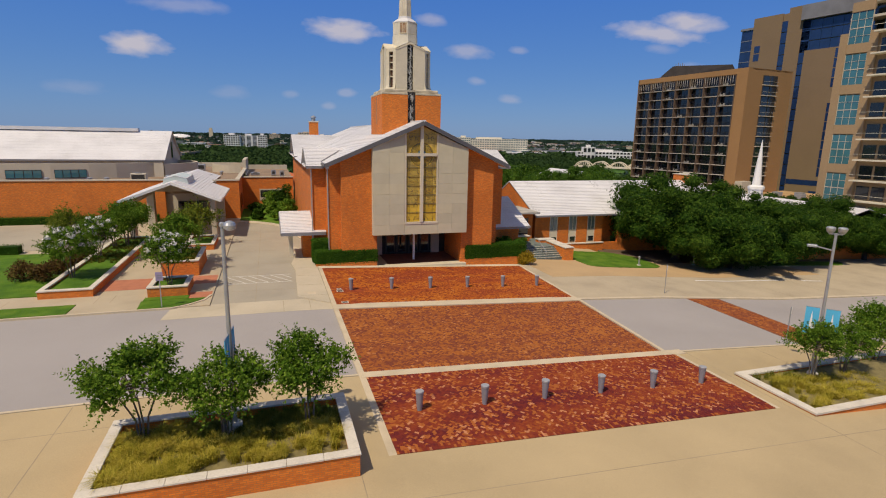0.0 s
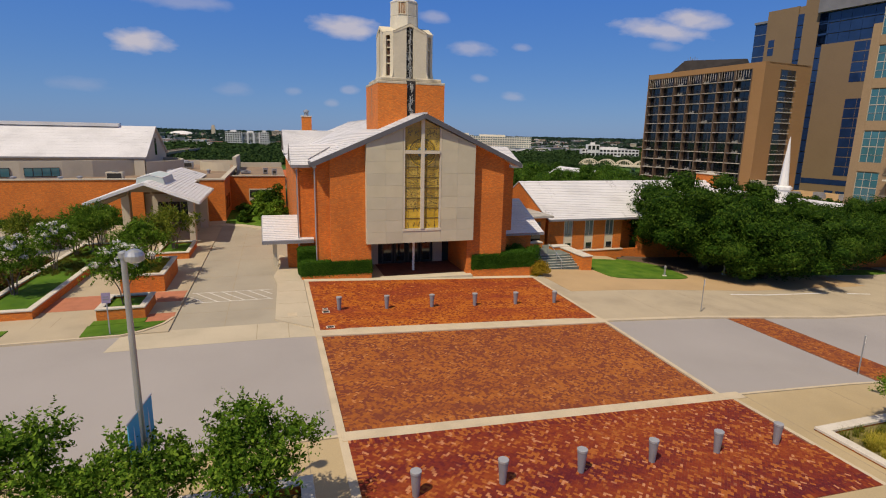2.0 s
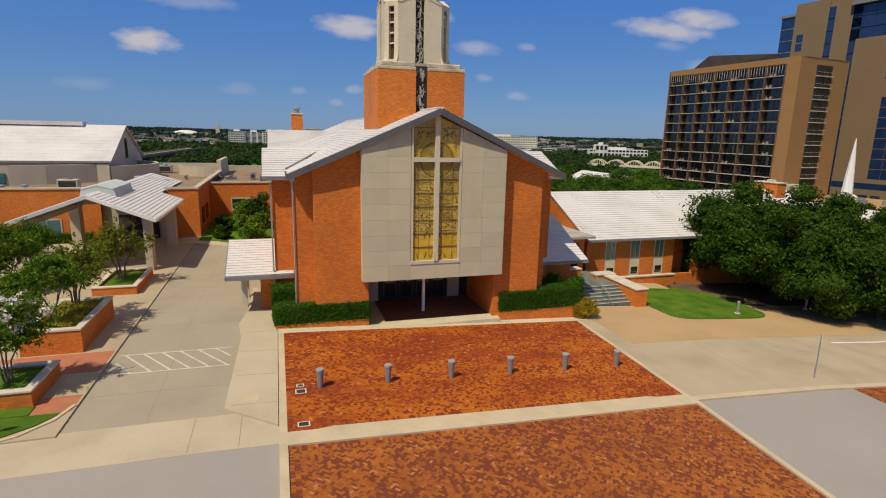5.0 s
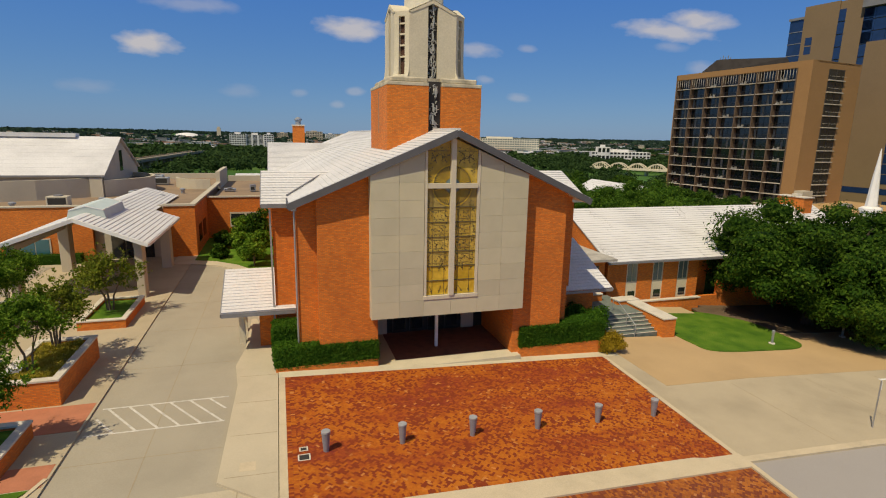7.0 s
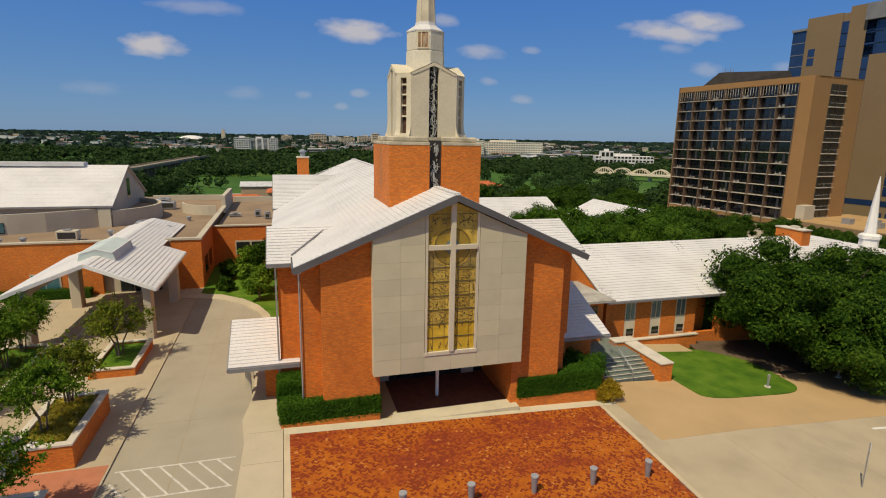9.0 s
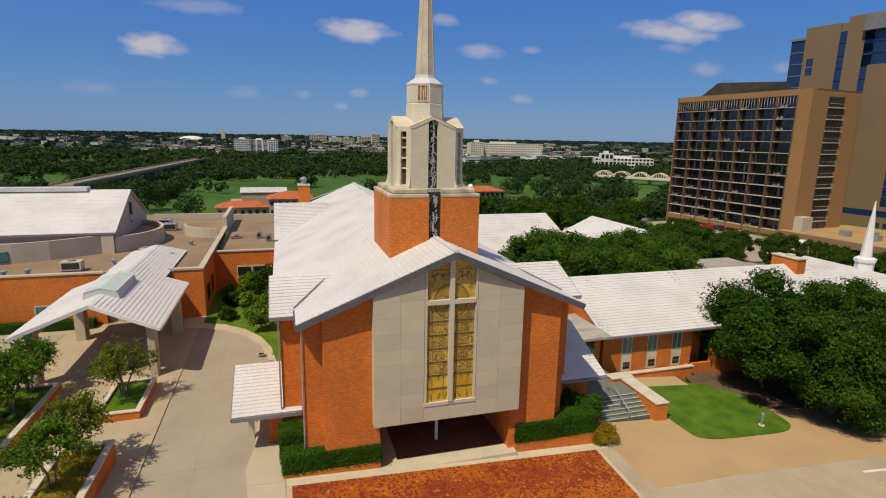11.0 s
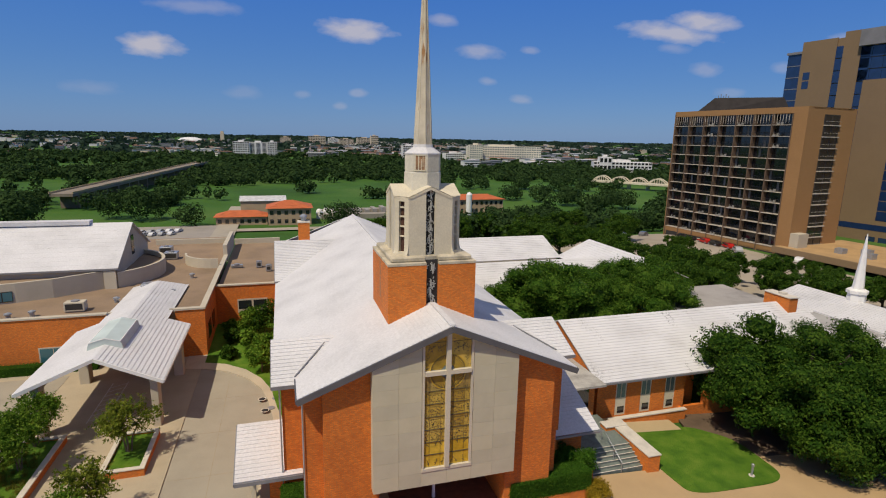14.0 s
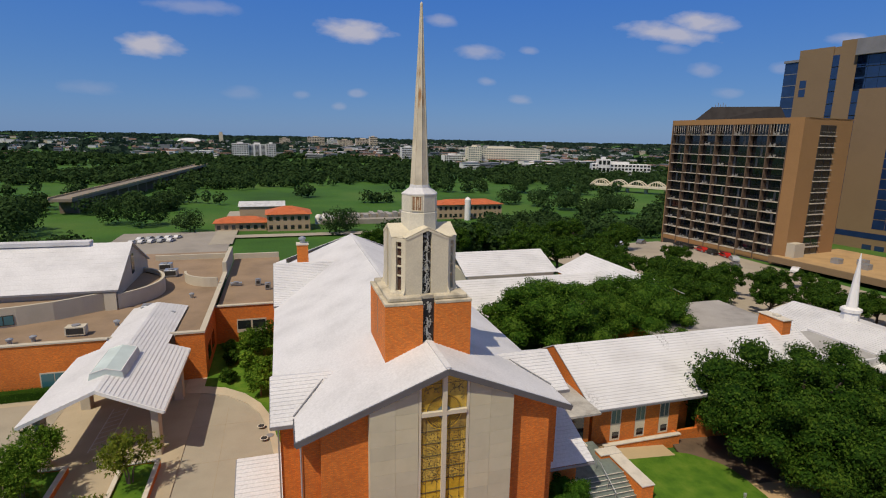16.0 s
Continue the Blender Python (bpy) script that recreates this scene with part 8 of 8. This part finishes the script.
for i in range(5):
    for j in range(2):
        n = rng.choice(("white", "white", "silver", "grey"))
        x, y = -67 + i * 3.4 + j * 1.5, 208 + j * 7 + i * 0.6
        car(n + " parked car in the lower car park", paints[n], x, y, far_z(x, y) + 0.62, 70)

# ---- river park buildings ----
WARM = plain("sandy stucco", (0.42, 0.31, 0.20), 0.9, stain=0.2, amount=0.15)


def civic(name, label, x0, x1, y0, y1, z0, floors, roof_z, n):
    h = thing(name, label, "building", (0, 0, 0))
    top = z0 + floors * 4.0
    part("wall", boxes((x0, x1, y0, y1, z0, top)), WARM, h)
    bm = bmesh.new()
    o = 1.0
    ym = (y0 + y1) / 2
    d = (y1 - y0) / 2
    courses(bm, (x0 - o, y0 - o, top), (x1 + o, y0 - o, top), (x1 - d, ym, top + roof_z), (x0 + d, ym, top + roof_z), 0.8)
    courses(bm, (x0 - o, y1 + o, top), (x1 + o, y1 + o, top), (x1 - d, ym, top + roof_z), (x0 + d, ym, top + roof_z), 0.8)
    courses(bm, (x0 - o, y0 - o, top), (x0 - o, y1 + o, top), (x0 + d, ym + 0.01, top + roof_z), (x0 + d, ym, top + roof_z), 0.8)
    courses(bm, (x1 + o, y0 - o, top), (x1 + o, y1 + o, top), (x1 - d, ym + 0.01, top + roof_z), (x1 - d, ym, top + roof_z), 0.8)
    part("roof", bm, REDROOF, h, "red clay tile roof")
    w = (x1 - x0) / n
    me = piece(boxes((w * 0.25, w * 0.75, -0.06, 0.0, 1.0, 2.9)), "window", DARKGLASS)
    for f in range(floors):
        for i in range(n):
            shared("window", me, h, Matrix.Translation((x0 + i * w, y0, z0 + f * 4.0)))
    return h


civic("park_building", "sandy two-storey building with a red tiled roof", -16, 3.5, 231, 247, -18, 2, 3.0, 6)
civic("park_building", "long low sandy wing with a red tiled roof", -39, -16.5, 234, 245, -18, 1, 2.4, 7)
civic("park_building", "long sandy two-storey building with a red tiled roof", 74, 112, 255, 270, -18, 2, 2.4, 13)
house("park_shed", "white roofed shed in the river park", -30, -8, 262, 276, -18, -10, -8, WARM, plain("white sheet roof", (0.6, 0.6, 0.6), 0.6))
works = thing("water_works", "low grey concrete basins with pipes", "plant")
part("basin", boxes((10, 70, 246, 252, -18, -15.6), (20, 66, 262, 268, -18, -15.2), (10, 12, 252, 268, -18, -15.6), (68, 70, 252, 268, -18, -15.6)), plain("grey basin concrete", (0.30, 0.27, 0.22), 0.9, stain=0.2, amount=0.25), works)
rng = random.Random(8)
for k in range(14):
    x = 12 + 4.2 * k
    part("pipework", boxes((x, x + 2.2, 253 + rng.uniform(0, 8), 262 + rng.uniform(0, 6), -18, -15 + rng.uniform(0, 1.6))), plain("pipe grey", (0.33, 0.31, 0.28), 0.7), works)
tk = thing("storage_tank", "tall white cylindrical tank", "tank", (89.5, 250, -18))
part("shell", rings(bmesh.new(), [(0, 1.7), (11.4, 1.7), (12.4, 0.9), (12.8, 0.2)], 20), WHITE, tk)
for k in range(3):
    tk = thing("dome_tank", "small white rounded tank by the water works", "tank", (8.5 + 3.5 * k, 250 + 2 * k, -18), "dome tanks")
    part("shell", rings(bmesh.new(), [(0, 1.6), (3.5, 1.7), (4.6, 1.2), (5.0, 0.3)], 14), WHITE, tk)

# ---- viaduct and arch bridge ----
via = thing("viaduct", "long concrete road viaduct on piers over the wooded flat", "bridge")
bm = bmesh.new()
A, B = Vector((-121.5, 300, -10.0)), Vector((-96, 660, -10.0))
beam(bm, A, B, 11, 1.6)
part("deck", bm, plain("worn viaduct deck", (0.24, 0.20, 0.15), 0.9, stain=0.1, amount=0.25), via)
for off in (-5.5, 5.5):
    bm = bmesh.new()
    beam(bm, A + Vector((off, 0, 1.2)), B + Vector((off, 0, 1.2)), 0.4, 1.1)
    part("parapet", bm, CONCRETE, via)
# pier colour is darkened for the shade below the deck
pier_me = piece(boxes((-4.5, 4.5, -1.2, 1.2, -10, 0)), "pier", plain("shaded pier concrete", (0.22, 0.17, 0.12), 0.9))
for k in range(18):
    p = A.lerp(B, (k + 0.5) / 18)
    shared("pier", pier_me, via, Matrix.Translation((p.x, p.y, -10.8)))
arch = thing("arch_bridge", "white concrete bridge with five low arches over the deck", "bridge")
A, B = Vector((268, 410, -12.5)), Vector((318, 345, -12.5))
bm = bmesh.new()
beam(bm, A, B, 12, 1.4)
part("deck", bm, CREAM, arch)
for k in range(5):
    p, q = A.lerp(B, k / 5), A.lerp(B, (k + 1) / 5)
    for off in (-5, 5):
        bm = bmesh.new()
        last = None
        for i in range(13):
            t = i / 12
            c = p.lerp(q, t) + Vector((off * 0.6, off * 0.5, 0.4 + 4.6 * (1 - (2 * t - 1) ** 2)))
            if last is not None:
                beam(bm, last, c, 0.9, 0.8)
            last = c
        part("arch_rib", bm, CREAM, arch)
        bm = bmesh.new()
        for i in range(1, 8):
            t = i / 8
            c = p.lerp(q, t) + Vector((off * 0.6, off * 0.5, 0))
            beam(bm, c, c + Vector((0, 0, 0.4 + 4.6 * (1 - (2 * t - 1) ** 2))), 0.25, 0.25)
        part("hanger", bm, CREAM, arch)
    part("pier", boxes((p.x - 1.2, p.x + 1.2, p.y - 1.2, p.y + 1.2, -20, -13)), CREAM, arch)


# ---- far town ----
def block(name, label, x, y, w, d, h, z, floors, bays, wallm, winm, turn=0):
    b = thing(name, label, "building", (x, y, z), turn=turn)
    part("wall", boxes((-w / 2, w / 2, -d / 2, d / 2, -8, h)), wallm, b)
    fh, bwid = h / floors, w / bays
    me = piece(boxes((bwid * 0.16, bwid * 0.84, -0.15, 0.0, fh * 0.3, fh * 0.85)), "window", winm)
    for f in range(floors):
        for i in range(bays):
            shared("window", me, b, Matrix.Translation((-w / 2 + i * bwid, -d / 2, f * fh)))
    part("roof_house", boxes((-w * 0.2, w * 0.15, -d * 0.2, d * 0.2, h, h + 3)), wallm, b)
    return b


PALE = plain("pale far wall", (0.68, 0.67, 0.65), 0.9, grain=0.5, stain=0.05, amount=0.1, relief=0)
BUFF = plain("buff far wall", (0.58, 0.49, 0.37), 0.9, grain=0.5, stain=0.05, amount=0.1, relief=0)
CREAMY = plain("cream far wall", (0.70, 0.65, 0.52), 0.9, grain=0.5, stain=0.05, amount=0.1, relief=0)
GREYISH = plain("grey far wall", (0.20, 0.21, 0.23), 0.9, grain=0.5, stain=0.05, amount=0.2, relief=0)
ROSE = plain("rose far wall", (0.36, 0.20, 0.14), 0.9, grain=0.5, stain=0.05, amount=0.1, relief=0)


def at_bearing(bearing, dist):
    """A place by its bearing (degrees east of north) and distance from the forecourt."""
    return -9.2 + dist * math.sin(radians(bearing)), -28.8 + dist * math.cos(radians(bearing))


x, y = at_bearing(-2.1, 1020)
x -= 5
block("office_block", "white gridded office block with a dark glass middle", x - 23, y, 27, 30, 26, -16, 7, 7, PALE, DARKGLASS)
block("office_block", "dark glass middle of the white office block", x + 5, y + 2, 30, 28, 25, -16, 12, 3, PALE, DARKGLASS)
block("office_block", "white gridded end of the office block", x + 28, y, 16, 30, 26, -16, 7, 4, PALE, DARKGLASS)
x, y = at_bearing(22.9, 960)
block("long_block", "long cream building with rows of windows", x, y, 128, 30, 27, -16, 7, 30, CREAMY, GREYGLASS, -14)
block("long_block", "projecting end wing of the long cream building", x - 58, y - 18, 22, 26, 29, -16, 8, 6, CREAMY, GREYGLASS, -14)
x, y = at_bearing(13.0, 1020)
block("white_block", "white apartment block in the far town", x, y, 26, 20, 24, -16, 6, 7, PALE, DARKGLASS)
x, y = at_bearing(20.0, 950)
block("white_block", "white apartment block in the far town", x - 40, y, 34, 20, 14, -16, 4, 9, PALE, DARKGLASS)
x, y = at_bearing(34.8, 760)
block("civic_block", "low white building beside the river", x, y, 74, 26, 13, -16, 3, 16, PALE, DARKGLASS, -25)
block("civic_block", "raised white hall beside the river", x - 22, y + 5, 16, 20, 19, -16, 2, 3, PALE, DARKGLASS, -25)
for bear, dist, w, h, m in ((3.6, 2100, 60, 34, BUFF), (6.5, 2000, 50, 26, BUFF), (8.4, 2150, 60, 30, BUFF), (9.4, 2000, 26, 40, BUFF), (5.2, 2300, 40, 26, PALE), (0.5, 2200, 40, 26, BUFF)):
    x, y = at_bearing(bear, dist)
    block("far_tower", "pale buff institutional block on the far rise", x, y, w, 30, h, far_z(x, y), 6, 10, m, DARKGLASS)
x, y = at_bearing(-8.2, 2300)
dome = thing("arena_dome", "low white domed arena on the far rise", "building", (x, y, far_z(x, y) + 4))
part("dome", rings(bmesh.new(), [(-10, 46), (2, 46), (8, 38), (12, 26), (14, 12), (14.5, 2)], 32), WHITE, dome)
part("concourse", rings(bmesh.new(), [(-10, 60), (-2, 60)], 32), ROSE, dome)
x, y = at_bearing(-5.4, 2350)
pt = thing("pylon_tower", "slim buff tower beside the arena", "tower", (x, y, far_z(x, y)))
part("shaft", boxes((-7, 7, -7, 7, -5, 38), (-5, 5, -5, 5, 38, 44)), BUFF, pt)

rng = random.Random(17)
TONES = {PALE: "white", BUFF: "buff", ROSE: "red brick", GREYISH: "grey"}
beyond = {m: bmesh.new() for m in TONES}
singles = 0
for k in range(900):
    bear = rng.choice((rng.uniform(-24, 12), rng.uniform(6, 40), rng.uniform(2, 36)))
    dist = rng.uniform(1080, 2700) if bear < 18 else rng.uniform(780, 2500)
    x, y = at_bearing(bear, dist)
    w, h = rng.choice((rng.uniform(9, 22), rng.uniform(12, 34))), rng.uniform(5, 11)
    m, rm, turn = rng.choice((PALE, BUFF, GREYISH, ROSE, GREYISH)), rng.choice((GREYISH, ROSE, GREYISH, PALE)), rng.uniform(-20, 20)
    z = far_z(x, y)
    if dist < 1650 and singles < 290:
        singles += 1
        b = thing("town_building", "small " + TONES[m] + " building of the far town", "building", (x, y, z), "far town buildings", turn=turn)
        part("wall", boxes((-w / 2, w / 2, -9, 9, -6, h)), m, b)
        part("roof", boxes((-w / 2 - 0.4, w / 2 + 0.4, -9.4, 9.4, h, h + 0.8)), rm, b)
        for f in range(max(1, int(h / 3.6))):
            part("window_band", boxes((-w / 2 + 1, w / 2 - 1, -9.12, -9.0, f * 3.6 + 1.2, f * 3.6 + 2.6)), DARKGLASS, b)
    else:
        box(beyond[m], x - w / 2, x + w / 2, y - 9, y + 9, z - 6, z + h)
        box(beyond[rm], x - w / 2 - 0.4, x + w / 2 + 0.4, y - 9.4, y + 9.4, z + h + 0.004, z + h + 0.8)
for m, bm in beyond.items():
    tagged(part("far_town", bm, m), "crowded low " + TONES[m] + " buildings of the town towards the skyline", "town", kind="stuff")


# ---- woods ----
def woods(name, label, spots, quads_each, seed, leaf=None, squash=0.8):
    """Far trees of many loose leaf clumps: (x, y, radius, height)."""
    rng = np.random.RandomState(seed)
    out = []
    for x, y, r, h in spots:
        z = far_z(x, y)
        n = quads_each if quads_each > 1000 else int(min(900, max(quads_each, 6.5 * r * r * (330.0 / math.hypot(x, y + 28)) ** 2))) if quads_each > 60 else quads_each
        d = rng.normal(size=(n, 3))
        d /= np.linalg.norm(d, axis=1)[:, None]
        lump = 1 + 0.22 * np.sin(3 * d[:, 0] + x) * np.sin(4 * d[:, 1] + y) + 0.12 * np.sin(7 * d[:, 2] + 5 * d[:, 0] + x)
        k = (rng.uniform(0.62, 1.0, n) * lump)[:, None]
        p = d * k * np.array((r, r, h * 0.45)) + np.array((x, y, z + h * 0.52))
        nrm = d + rng.normal(size=(n, 3)) * 0.45 + np.array((0, 0, 0.3))
        nrm /= np.linalg.norm(nrm, axis=1)[:, None]
        a = np.cross(nrm, rng.normal(size=(n, 3)))
        a /= np.linalg.norm(a, axis=1)[:, None]
        b = np.cross(nrm, a)
        s = (1.9 * r / math.sqrt(n)) * rng.uniform(0.7, 1.5, n)[:, None]
        out.append(np.stack([p - a * s, p + b * s * 0.8, p + a * s, p - b * s * 0.8], 1))
    lm = leaf or LEAF_FAR
    return tagged(part(name, quads_mesh(name, np.concatenate(out), lm), lm), label, "woods", kind="stuff")


rng = random.Random(23)
near_spots, park_spots, mid_spots, far_spots = [], [], [], []


def open_field(x, y):
    """Meadows and works that stay free of trees."""
    if -36 < x < 130 and 225 < y < 285:
        return True
    if -112 < x < -30 and 195 < y < 300:
        return True
    if -330 < x < -150 and 430 < y < 485 or 0 < x < 190 and 425 < y < 462:
        return True
    if -70 < x < 130 and 285 < y < 405:
        return noise.noise(Vector((x / 55, y / 40, 8.0))) < 0.40
    if -75 < x < 25 and 100 < y < 232:
        return True
    if -60 < x < 70 and 195 < y < 232:
        return noise.noise(Vector((x / 30, y / 25, 2.0))) < 0.3
    return False


for _ in range(5200):
    y = rng.uniform(95, 640)
    x = rng.uniform(-0.95 * y - 40, 1.15 * y + 20)
    if (x < 25 and y < 170) or open_field(x, y) or (x > 55 and y < 135):
        continue
    if abs(x - (-121.5 + (y - 300) * 25.5 / 360)) < 12 and y > 250:
        continue
    dens = noise.noise(Vector((x / 120, y / 90, 5.0)))
    keep = 0.85 if y > 470 else (0.7 if dens > 0.05 else 0.07)
    if x > 110 and y < 430:
        keep = (0.6 if dens > 0.15 else 0.2) if y < 235 or x > 330 else 0.09
    if rng.random() > keep:
        continue
    near_spots.append((x, y, rng.uniform(3.5, 6.5), rng.uniform(6, 11)))
for x, y, r, h in ((-89, 264, 8, 15), (-75, 255, 9, 17), (-67, 260, 5, 11), (-50.5, 235, 7, 11), (-117, 235, 10, 16), (-122, 250, 10, 17), (14, 217, 7, 13), (20, 224, 6, 12), (-76, 401, 7, 10), (124, 402, 8, 12), (156, 409, 8, 13), (184, 387, 8, 13), (210, 370, 9, 14), (233, 368, 8, 12), (142, 314, 8, 12), (158, 302, 8, 13), (168, 281, 9, 13), (178, 258, 8, 12), (196, 260, 9, 13)):
    park_spots.append((x, y, r, h))
for _ in range(3600):
    y = rng.uniform(600, 1150)
    x = rng.uniform(-0.9 * y, 1.1 * y)
    if noise.noise(Vector((x / 160, y / 60, 9.0))) > 0.05:
        continue
    mid_spots.append((x, y, rng.uniform(5, 9), rng.uniform(7, 12)))
for _ in range(2600):
    d, bear = 1100 + 3500 * rng.random() ** 0.7, rng.uniform(-34, 56)
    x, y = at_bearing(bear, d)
    far_spots.append((x, y, rng.uniform(12, 26), rng.uniform(6, 11) if d < 2300 else rng.uniform(4, 6)))
woods("park_trees", "green trees of the river park below the church", near_spots, 80, 1, LEAF_FAR)
woods("lone_trees", "broad green trees standing on the park lawns", park_spots, 1100, 4, LEAF_FAR)
woods("woods", "dense dark green woods along the river", mid_spots, 44, 2)
woods("far_woods", "wooded rises out to the skyline", far_spots, 22, 3, LEAF_HAZED)

# ---- single pavers ----
for bed, px_, py_, turns, top, material in PAVER_PIECES:
    a, b = 0.097, 0.047
    bm = boxes((-a, a, -b, b, -0.045, 0.0))
    me = piece(bm, "paver", material)
    for x, y, t in zip(px_, py_, turns):
        shared("paver", me, bed, Matrix.Translation((x, y, gz(x) + top + random.uniform(-0.004, 0.004))) @ Matrix.Rotation(t, 4, "Z"))
